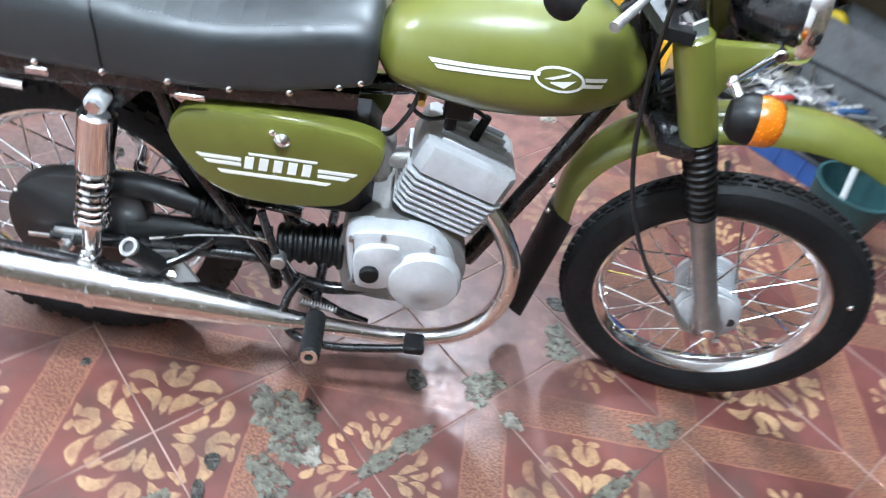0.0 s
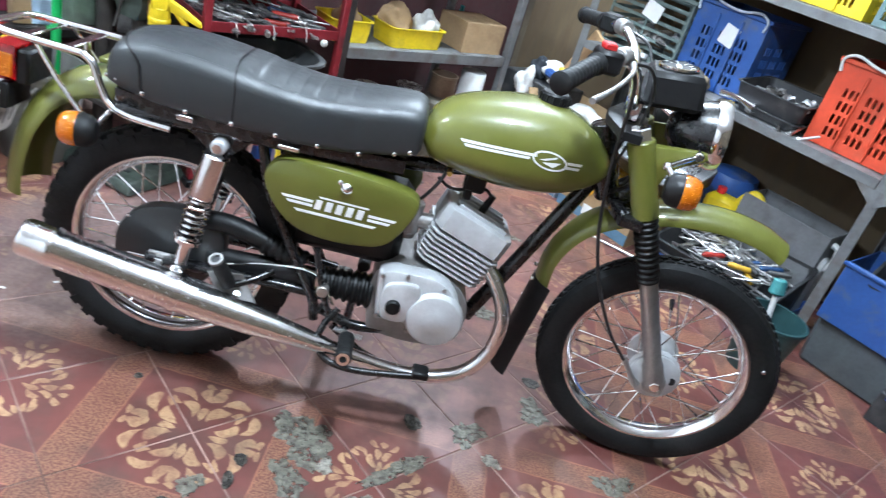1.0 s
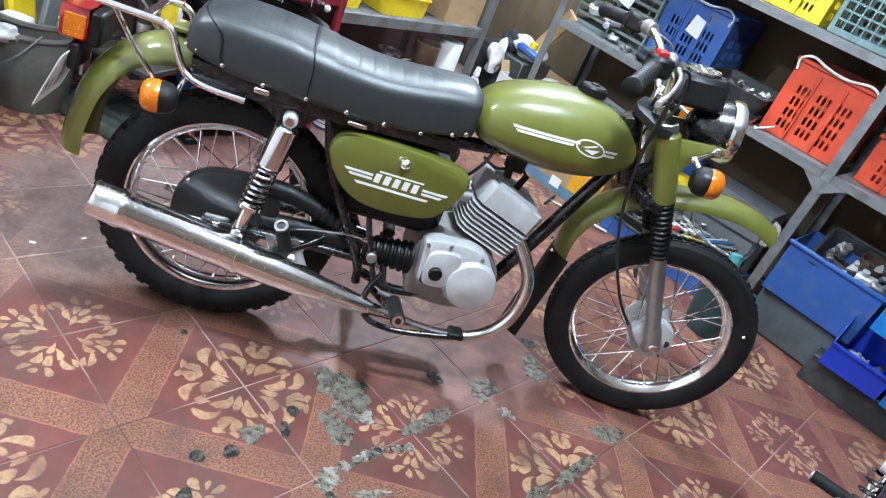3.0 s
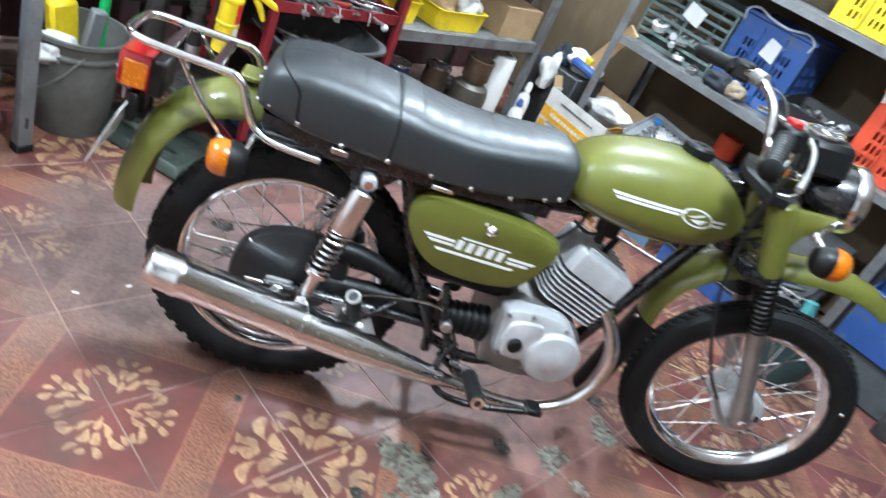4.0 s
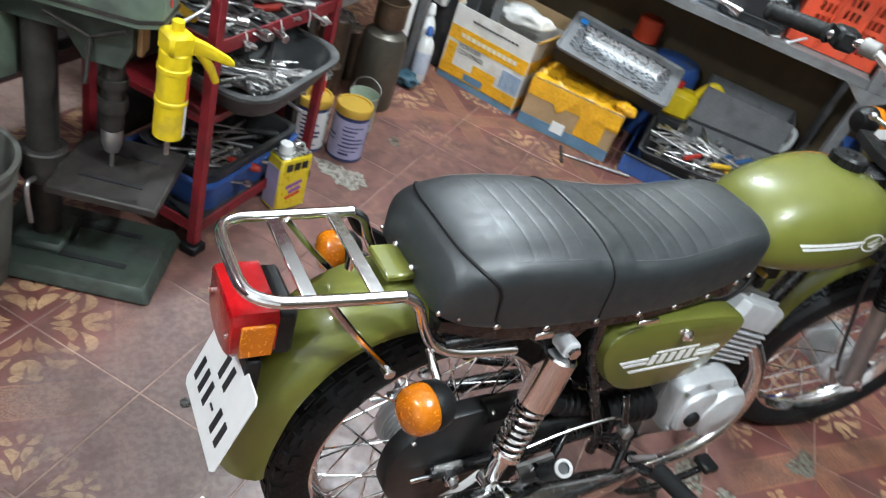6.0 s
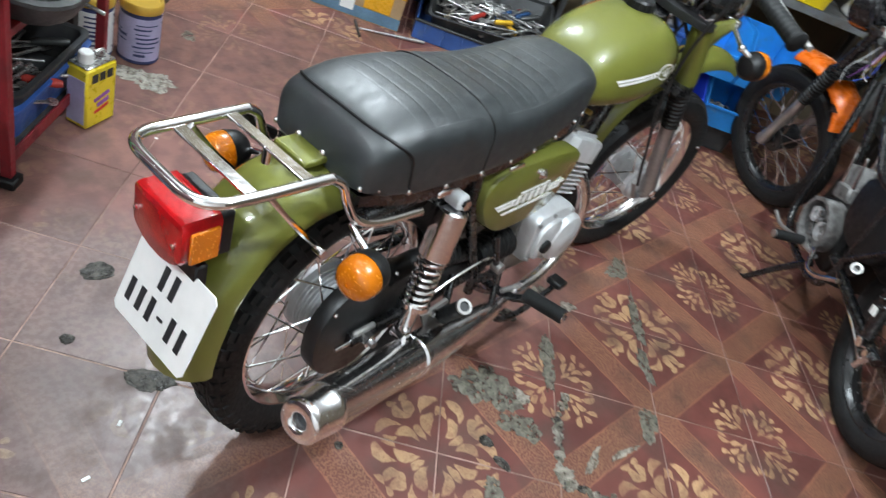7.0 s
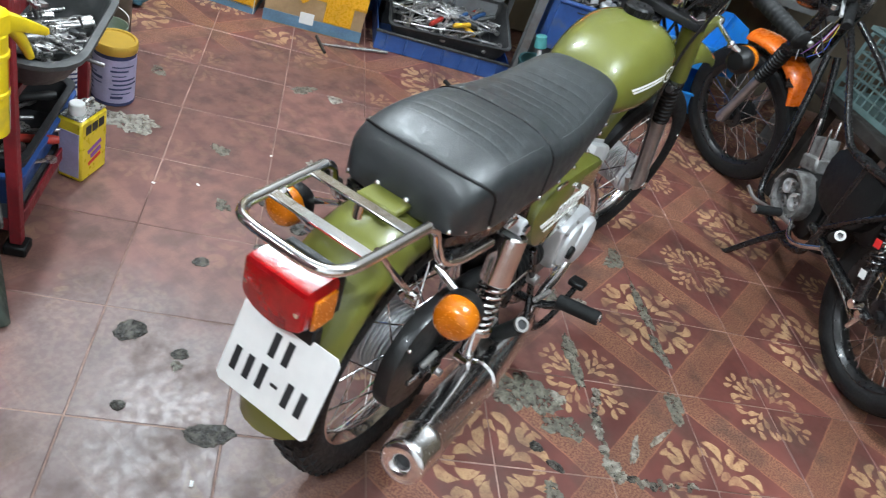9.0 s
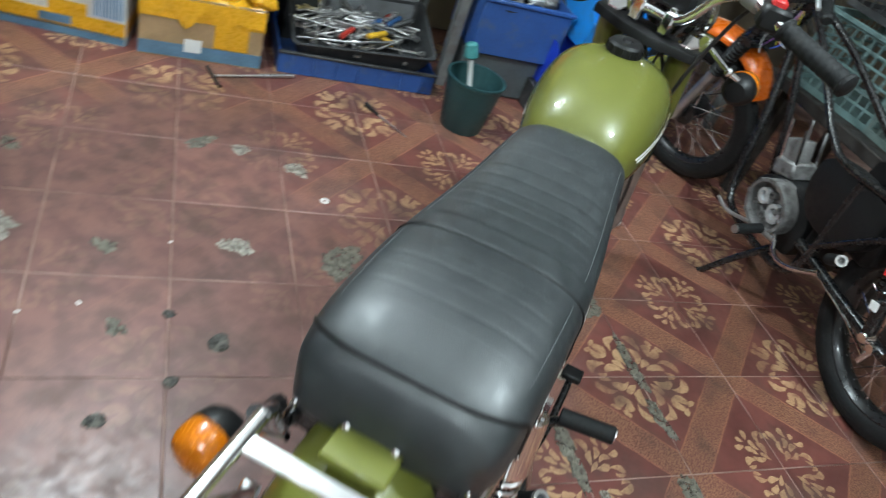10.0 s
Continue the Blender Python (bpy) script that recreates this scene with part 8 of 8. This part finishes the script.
for s in (-1, 1):
    o = np.array((1.03, s * 0.090, 0.90))
    at = lambda z: o + FD2 * ((z - o[2]) / FD2[2])
    lg = part("fork_leg", Shape().lathe([(0.019, 0), (0.020, 0.004), (0.020, 0.24), (0.024, 0.25), (0.024, 0.30), (0.001, 0.305)], at(0.56), FD2, 22), STEEL, b2, "grey fork slider")
    part("gaiter", bellows(at(0.70), at(0.545), 0.031, 0.027, 11), BLACK_DULL, lg)
    part("fork_tube", Shape().cyl(at(0.93), at(0.69), 0.019, n=18), BLACK, lg)
    part("bottom_eye", Shape().cyl(at(0.31) - (0, 0.02, 0), at(0.31) + (0, 0.02, 0), 0.022, n=16, bev=0.003), STEEL, lg)
    part("handlebar", Shape().tube([(0.96, 0, 0.97), (0.955, s * 0.06, 0.985), (0.935, s * 0.13, 1.03), (0.88, s * 0.20, 1.035), (0.83, s * 0.245, 1.02)], 0.011, 12), BLACK, b2)
    part("grip", Shape().lathe([(0.016, 0), (0.018, 0.004), (0.016, 0.010), (0.016, 0.10), (0.020, 0.108), (0.014, 0.116)], (0.83, s * 0.245, 1.02), (-0.07, s * 0.09, -0.03), 18), RUBBER, b2)
    part("switch_box", Shape().box((0.845, s * 0.262, 1.058), (0.05, 0.05, 0.04), 0.006, pose(0, 0, 0, 0, 0, s * 45)), BLACK_DULL, b2)
    part("lever", Shape().tube([(0.90, s * 0.185, 1.035), (0.88, s * 0.23, 1.03), (0.81, s * 0.31, 1.0)], 0.006, 8), ALLOY, b2)
    part("frame_tube", Shape().tube([(0.95, s * 0.02, 0.88), (0.80, s * 0.055, 0.815), (0.66, s * 0.085, 0.735), (0.52, s * 0.11, 0.655), (0.40, s * 0.12, 0.625), (0.10, s * 0.12, 0.66), (-0.22, s * 0.11, 0.70)], 0.012, 12), BLACK, b2)
    part("frame_tube", Shape().tube([(0.96, s * 0.02, 0.74), (0.88, s * 0.05, 0.50), (0.82, s * 0.08, 0.25), (0.70, s * 0.10, 0.20), (0.45, s * 0.11, 0.21), (0.36, s * 0.11, 0.30), (0.33, s * 0.12, 0.62)], 0.014, 12), BLACK, b2)
    part("swingarm", Shape().tube([(0.42, s * 0.10, 0.33), (0.2, s * 0.105, 0.315), (-0.03, s * 0.105, 0.302)], 0.017, 12), BLACK, b2)
    part("frame_stay", Shape().tube([(0.36, s * 0.115, 0.36), (0.22, s * 0.12, 0.50), (0.06, s * 0.12, 0.65)], 0.011, 10), BLACK, b2)
    a, b = np.array((0.10, s * 0.135, 0.63)), np.array((0.02, s * 0.14, 0.325))
    sh = part("shock_absorber", Shape().cyl(a + (b - a) * 0.5, a + (b - a) * 0.95, 0.021, 0.019, 20, 0.003), BLACK, b2)
    part("spring", spring(a + (b - a) * 0.06, a + (b - a) * 0.62, 0.024, 0.0045, 8), BLACK, sh)
    part("rod", Shape().cyl(a, a + (b - a) * 0.55, 0.008, n=10), CHROME, sh)
    part("top_eye", Shape().cyl(a - (0, 0.018, 0), a + (0, 0.018, 0), 0.016, n=16, bev=0.002), ALLOY, sh)
    part("bottom_eye", Shape().cyl(b - (0, 0.018, 0), b + (0, 0.018, 0), 0.016, n=16, bev=0.002), CHROME, sh)
    for f, material in ((0.36, RED_P), (0.68, WHITE)):
        c = a + (b - a) * f
        part("sticker", Shape().box(c + np.array((0, s * 0.0265, 0)), (0.026, 0.003, 0.026), 0, pose(0, 0, 0, 0, 14, 0)), material, sh)
    part("axle_nut", Shape().cyl((0, s * 0.10, 0.302), (0, s * 0.132, 0.302), 0.014, n=6), CHROME, b2)
    fr = part("footrest", Shape().cyl((0.52, s * 0.165, 0.30), (0.505, s * 0.275, 0.305), 0.017, n=16, bev=0.003), RUBBER, b2)
    part("peg_end", Shape().cyl((0.505, s * 0.274, 0.305), (0.5045, s * 0.279, 0.3052), 0.014, n=14), STEEL, fr)
    part("peg_arm", Shape().tube([(0.50, s * 0.10, 0.26), (0.52, s * 0.15, 0.285), (0.52, s * 0.17, 0.30)], 0.009, 8), STEEL, fr)
    rp = part("pillion_footrest", Shape().cyl((0.27, s * 0.13, 0.39), (0.20, s * 0.175, 0.445), 0.018, n=16, bev=0.003), RUBBER, b2)
    part("peg_end", Shape().lathe([(0.017, 0), (0.017, 0.004), (0.010, 0.004), (0.010, -0.002), (0.001, -0.002)], (0.20, s * 0.175, 0.445), (-0.07, s * 0.045, 0.055), 16), STEEL, rp)
part("front_mudguard", arc_guard([(1.02, 0.50), (1.04, 0.575), (1.09, 0.632), (1.17, 0.672), (1.27, 0.688), (1.36, 0.682)], lambda f: 0.062, 0.030, 0.008), ORANGE_PAINT, b2, "glossy orange mudguard")
part("guard_bracket", Shape().prism([(1.05, 0.575), (1.09, 0.60), (1.085, 0.56)], XZ, 0.064, 0.068), BLACK, b2)
part("top_yoke", Shape().prism([(0.96, -0.04), (0.96, 0.04), (1.0, 0.115), (1.04, 0.115), (1.06, 0.04), (1.06, -0.04), (1.04, -0.115), (1.0, -0.115)], XY, 0.90, 0.925, 0.004), BLACK, b2)
part("bottom_yoke", Shape().prism([(1.05, -0.04), (1.05, 0.04), (1.09, 0.115), (1.14, 0.115), (1.16, 0.04), (1.16, -0.04), (1.14, -0.115), (1.09, -0.115)], XY, 0.70, 0.73, 0.004), BLACK, b2)
part("steering_head", Shape().cyl((0.975, 0, 0.91), (1.06, 0, 0.71), 0.028, n=18), BLACK, b2)
for y in (-0.03, 0.03):
    part("yoke_bolt", Shape().cyl((1.0, y * 3.2, 0.92), (1.0, y * 3.2, 0.94), 0.016, n=6, bev=0.002), CHROME, b2)
part("headlamp", Shape().lathe([(0.001, -0.10), (0.04, -0.09), (0.068, -0.06), (0.082, -0.02), (0.084, 0.03), (0.070, 0.045), (0.001, 0.055)], (1.16, 0, 0.93), (1, 0, -0.05), 32), BLACK, b2, "black headlamp shell")
part("instrument", Shape().lathe([(0.036, 0), (0.042, 0.01), (0.042, 0.05), (0.036, 0.055), (0.001, 0.055)], (1.07, 0.03, 0.985), (-0.4, 0, 0.9), 28), BLACK_DULL, b2)
signal(b2, (0.0, 0.085, 0.672), (0.05, 0.085, 0.672), (-1, 0.1, 0))
# hanging wires
rnd = random.Random(8)
for k, c in enumerate(((0.6, 0.6, 0.6), (0.5, 0.05, 0.05), (0.05, 0.1, 0.5), (0.6, 0.5, 0.02), (0.3, 0.1, 0.4), (0.02, 0.02, 0.02), (0.55, 0.55, 0.55), (0.02, 0.02, 0.02))):
    y = 0.05 + rnd.uniform(-0.02, 0.06)
    part("loose_wire", Shape().tube([(0.985, y * 0.6, 0.85), (0.975 + rnd.uniform(-0.01, 0.01), y, 0.80), (0.985 + rnd.uniform(-0.02, 0.03), y + rnd.uniform(0, 0.03), 0.75), (0.985 + rnd.uniform(-0.04, 0.05), y + rnd.uniform(-0.01, 0.05), 0.70 + rnd.uniform(0, 0.03))], 0.0015, 6), mat("wire_sheath", c, 0.4), b2, "loose coloured wire")
for y0, y1 in ((0.09, 0.05), (0.12, 0.08), (-0.08, -0.04), (-0.12, -0.06)):
    part("control_cable", Shape().tube([(0.90, y0 * 2, 1.05), (0.99, y0 * 1.6, 1.10), (1.08, y0, 1.03), (1.06, y1, 0.88), (0.98, y1, 0.76)], 0.004, 8), CABLE, b2)
# bare frame and inner panels
for s in (-1, 1):
    part("side_panel", Shape().prism([(0.20, 0.50), (0.22, 0.62), (0.46, 0.62), (0.50, 0.52), (0.44, 0.42), (0.28, 0.42)], XZ, s * 0.08, s * 0.125, 0.01, 3), BLACK_DULL, b2)
part("rear_mudguard", arc_guard([(-0.34, 0.45), (-0.33, 0.56), (-0.24, 0.64), (-0.10, 0.665), (0.1, 0.65), (0.24, 0.58)], lambda f: 0.085, 0.03, 0.008), BLACK_DULL, b2)
# engine
e2 = part("engine", Shape().prism([(0.46, 0.24), (0.45, 0.36), (0.52, 0.42), (0.66, 0.41), (0.74, 0.36), (0.75, 0.27), (0.66, 0.23), (0.54, 0.22)], XZ, -0.10, 0.075, 0.012, 3), BLACK_DULL, b2, "greasy black engine with its side cover removed")
case = [(0.60 + 0.092 * math.cos(a) * (1.0 if math.cos(a) > 0 else 1.15), 0.335 + 0.090 * math.sin(a)) for a in np.linspace(0, 2 * math.pi, 26, False)]
rim_in = [(0.60 + (x - 0.60) * 0.88, 0.335 + (z - 0.335) * 0.86) for x, z in case]
rings = [[(x, y, z) for x, z in ring] for ring, y in ((case, 0.06), (case, 0.128), (rim_in, 0.128), (rim_in, 0.092))]
cc = part("crankcase", Shape().loft(rings), CAST, e2, "open cast alloy crankcase half")
rnd = random.Random(31)
for x, z, r, h in ((0.635, 0.35, 0.028, 0.022), (0.565, 0.325, 0.034, 0.016), (0.535, 0.36, 0.012, 0.03), (0.60, 0.295, 0.014, 0.024), (0.655, 0.315, 0.012, 0.022), (0.60, 0.375, 0.012, 0.026)):
    part("bearing_boss", Shape().lathe([(r, 0), (r, h), (r * 0.6, h), (r * 0.55, h * 0.4), (0.001, h * 0.4)], (x, 0.092, z), (0, 1, 0), 16), ALLOY if r > 0.02 else CAST, cc)
for a, b in (((0.635, 0.35), (0.565, 0.325)), ((0.60, 0.295), (0.655, 0.315)), ((0.565, 0.325), (0.535, 0.36))):
    part("web", Shape().tube([(a[0], 0.098, a[1]), (b[0], 0.098, b[1])], 0.006, 6, 1), CAST, cc)
for a in np.linspace(0, 2 * math.pi, 8, False):
    part("screw_boss", Shape().cyl((0.60 + 0.088 * math.cos(a), 0.10, 0.335 + 0.085 * math.sin(a)), (0.60 + 0.088 * math.cos(a), 0.131, 0.335 + 0.085 * math.sin(a)), 0.008, n=10), CAST, cc)
part("crankcase_cover", Shape().prism([(0.62 + 0.11 * math.cos(a), 0.32 + 0.085 * math.sin(a)) for a in np.linspace(0, 2 * math.pi, 20, False)], XZ, -0.09, -0.13, 0.014), ALLOY_DARK, e2)
ca, co = unit((0.30, 0, 0.95)), np.array((0.68, 0.0, 0.40))
part("cylinder_base", Shape().box(co + ca * 0.03, (0.10, 0.10, 0.06), 0.008, pose(0, 0, 0, 0, 17, 0)), CAST, e2, "bare alloy cylinder base")
part("cylinder", Shape().prism([(-0.035, -0.03), (-0.035, 0.03), (-0.01, 0.042), (0.02, 0.036), (0.034, 0.01), (0.034, -0.02), (0.01, -0.04)], (co, square_to(ca)[0], square_to(ca)[1], ca), 0.06, 0.13, 0.006), CAST, e2)
for dx, dy in ((-0.04, -0.04), (-0.04, 0.04), (0.04, -0.04), (0.04, 0.04)):
    part("stud", Shape().cyl(co + np.array((dx, dy, 0.02)), co + np.array((dx, dy, 0.02)) + ca * 0.16, 0.005, n=8), CHROME, e2)
part("battery_box", Shape().box((0.30, 0.0, 0.49), (0.20, 0.17, 0.17), 0.02), BLACK_DULL, b2)
part("inner_guard", arc_guard([(0.375, 0.24), (0.38, 0.38), (0.36, 0.50), (0.30, 0.60), (0.20, 0.66)], lambda f: 0.085, 0.03, 0.008), BLACK_DULL, b2, "black inner mudguard")
part("kick_lever", Shape().tube([(0.50, 0.12, 0.29), (0.42, 0.16, 0.27), (0.33, 0.18, 0.30), (0.24, 0.17, 0.36)], [0.009, 0.008, 0.008, 0.009], 10), CHROME, b2)
part("gear_lever", Shape().tube([(0.62, 0.13, 0.25), (0.70, 0.16, 0.235), (0.76, 0.17, 0.25)], 0.007, 8), STEEL, b2)
part("side_stand", Shape().tube([(0.50, 0.10, 0.235), (0.56, 0.15, 0.14), (0.615, 0.205, 0.03), (0.625, 0.215, 0.012)], [0.014, 0.012, 0.011, 0.016], 10), BLACK, b2, "black side stand")
part("brake_rod", Shape().tube([(0.30, 0.12, 0.32), (0.12, 0.125, 0.30), (0.0, 0.12, 0.26)], 0.004, 8), CHROME, b2)
part("brake_arm", Shape().tube([(0.0, 0.11, 0.302), (0.01, 0.122, 0.24)], [0.012, 0.008], 10), CHROME, b2)

# the front end is turned to the left
axis = Vector((0.085, 0, -0.2)).normalized()
hub = Vector((0.975, 0, 0.91))
steer = Matrix.Translation(hub) @ Matrix.Rotation(radians(-25), 4, axis) @ Matrix.Translation(-hub)
turned = ("fork_leg", "handlebar", "grip", "switch_box", "lever", "front_mudguard", "guard_bracket", "top_yoke", "bottom_yoke", "yoke_bolt", "headlamp", "instrument", "control_cable")
bpy.context.view_layer.update()
for ob in list(b2.children):
    kind = ob.name.split(".")[0]
    if kind in turned or (kind == "wheel" and Vector(ob.bound_box[0]).x > 0.6):
        ob.matrix_basis = steer @ ob.matrix_basis

# ---- pieces of the floor ----
def patch(x, y, rx, ry, turn, material, seed, high=0.003, name="mortar_patch", label="rough grey mortar patch on the tiled floor"):
    """An irregular lump that fills a hole in the tiles."""
    rnd = random.Random(seed)
    n = 44
    k_ = 0.4 if material is PIT else 1.0
    wob = [1 + k_ * (0.22 * math.sin(2 * a + seed) + 0.16 * math.sin(3 * a + 2 * seed) + 0.10 * math.sin(7 * a + seed) + 0.09 * math.sin(13 * a + 3 * seed) + rnd.uniform(-0.07, 0.07)) for a in np.linspace(0, 2 * math.pi, n, False)]
    rings = []
    # Pits aren't sunk into the tiles; their dark colour stands in for depth.
    pit = ((1.0, 0.0003), (0.95, 0.0016), (0.86, 0.0022), (0.76, 0.0008), (0.6, 0.0005), (0.4, 0.0006), (0.2, 0.0005), (0.1, 0.0006))
    lumpy = ((1.0, 0.0003), (0.95, high * 0.5), (0.86, high * 0.9), (0.72, high * 0.7), (0.56, high), (0.40, high * 0.7), (0.24, high), (0.10, high * 0.8))
    for f, z in pit if material is PIT else lumpy:
        rings.append([(f * w * rx * math.cos(a) + rnd.uniform(-0.001, 0.001), f * w * ry * math.sin(a) + rnd.uniform(-0.001, 0.001), z + rnd.uniform(0, high * 0.7) * (0.2 if f > 0.9 or material is PIT else 1)) for a, w in zip(np.linspace(0, 2 * math.pi, n, False), wob)])
    ob = part(name, Shape().loft(rings), material, floor, "", 60)
    ob.matrix_basis = pose(x, y, 0, 0, 0, turn)
    return ob


for k, (x, y, rx, ry, a, material) in enumerate((
    (0.425, -0.250, 0.072, 0.085, 0, MORTAR), (0.412, -0.382, 0.042, 0.052, 20, MORTAR), (0.487, -0.323, 0.022, 0.024, 0, MORTAR_PALE),
    (0.213, -0.452, 0.028, 0.030, 0, MORTAR), (0.174, -0.514, 0.018, 0.022, 0, PIT), (0.106, -0.543, 0.016, 0.019, 0, PIT),
    (0.298, -0.355, 0.016, 0.020, 0, PIT), (0.286, -0.419, 0.014, 0.026, 0, PIT), (0.400, -0.533, 0.034, 0.022, 0, MORTAR_PALE),
    (0.101, -0.652, 0.016, 0.026, 0, PIT), (0.640, -0.305, 0.085, 0.020, 38, MORTAR), (0.687, -0.113, 0.022, 0.034, 30, PIT),
    (0.901, -0.195, 0.018, 0.030, 30, MORTAR_PALE), (1.039, 0.165, 0.030, 0.024, 0, PIT), (1.032, 0.034, 0.045, 0.05, 0, MORTAR),
    (1.225, -0.190, 0.055, 0.030, -20, MORTAR), (0.838, -0.113, 0.045, 0.05, 0, MORTAR), (-0.010, -0.160, 0.010, 0.012, 0, PIT),
    (-0.189, 0.522, 0.036, 0.034, 0, PIT), (-0.152, 0.398, 0.019, 0.018, 0, PIT), (-0.335, 0.371, 0.016, 0.014, 0, PIT),
    (-0.181, 0.377, 0.016, 0.012, 0, MORTAR_PALE), (-0.250, 0.193, 0.055, 0.030, -50, PIT), (1.08, -0.360, 0.095, 0.024, 39, MORTAR),
    (0.936, -0.477, 0.060, 0.024, 50, MORTAR), (0.747, -0.596, 0.055, 0.032, 45, MORTAR), (0.691, -0.260, 0.055, 0.022, 45, MORTAR),
    (0.331, 1.217, 0.065, 0.085, 40, MORTAR_PALE), (0.617, 1.427, 0.026, 0.03, 0, MORTAR), (1.026, 1.113, 0.050, 0.028, -20, MORTAR),
    (1.088, 1.009, 0.024, 0.034, 0, MORTAR_PALE), (1.135, 0.826, 0.030, 0.042, -40, MORTAR_PALE), (0.707, 0.732, 0.035, 0.042, 0, MORTAR_PALE),
    (0.480, 0.963, 0.026, 0.03, 0, MORTAR), (0.295, 0.751, 0.024, 0.026, 0, MORTAR), (0.406, 0.552, 0.030, 0.026, 0, PIT),
    (0.859, 0.491, 0.07, 0.06, 0, MORTAR), (0.403, 0.695, 0.013, 0.016, 0, PIT), (0.089, 0.605, 0.022, 0.02, 0, PIT), (0.253, 0.559, 0.02, 0.014, 0, PIT),
    (1.264, -0.181, 0.05, 0.018, 40, MORTAR), (0.50, -0.56, 0.05, 0.012, 10, MORTAR_PALE), (0.60, -0.60, 0.05, 0.010, -15, MORTAR_PALE))):
    patch(x, y, rx * 0.95, ry * 0.95, a, material, 3 + k, 0.0028)

# grit lodged along a broken joint
rnd = random.Random(77)
joint = spline([(0.60, -0.395), (0.53, -0.425), (0.49, -0.447), (0.44, -0.492), (0.385, -0.530), (0.425, -0.622), (0.525, -0.735)], 6)
for k, (x, y) in enumerate(joint):
    big = rnd.uniform(0.005, 0.013)
    patch(x + rnd.uniform(-0.006, 0.006), y + rnd.uniform(-0.006, 0.006), big * rnd.uniform(0.9, 1.8), big, rnd.uniform(0, 180), (MORTAR_PALE, PIT, MORTAR)[k % 3], 200 + k, 0.0028, "grit")

tile_shape = Shape()
e, b = TILE / 2 - 0.0019, 0.0015
tile_shape.loft([[(sx * (e - i), sy * (e - i), z) for sx, sy in ((-1, -1), (1, -1), (1, 1), (-1, 1))] for i, z in ((0, -0.010), (0, -0.0012), (b, 0))])
tile_mesh = tile_shape.mesh("tile", 20)
tile_mesh.materials.append(TILES)
rnd = random.Random(5)
for i in range(-12, 12):
    for j in range(-9, 12):
        c = FLOOR0 + AXIS_U * (i + 0.5) * TILE + AXIS_V * (j + 0.5) * TILE
        r, s = c.x * 0.6357 - c.y * 0.772, c.x * 0.772 + c.y * 0.6357
        if not (R0 + 0.14 < r < R1 - 0.14 and S0 + 0.14 < s < S1 - 0.14):
            continue
        even = (i + j) % 2 == 0
        if even:
            quarter = 0 if i % 2 == 0 else 2
        else:
            quarter = 3 if i % 2 else 1
        t = new("tile", tile_mesh)
        t.parent = floor
        # local x runs along U, local y against the V axis's mirror
        base = Matrix(((AXIS_U.x, AXIS_V.x, 0, c.x), (AXIS_U.y, AXIS_V.y, 0, c.y), (0, 0, -1, rnd.uniform(-0.0006, 0.0004)), (0, 0, 0, 1)))
        spin = pose(0, 0, 0, 0, 0, 90 * quarter)
        t.matrix_basis = base @ spin @ Matrix.Diagonal((1, 1, -1, 1))
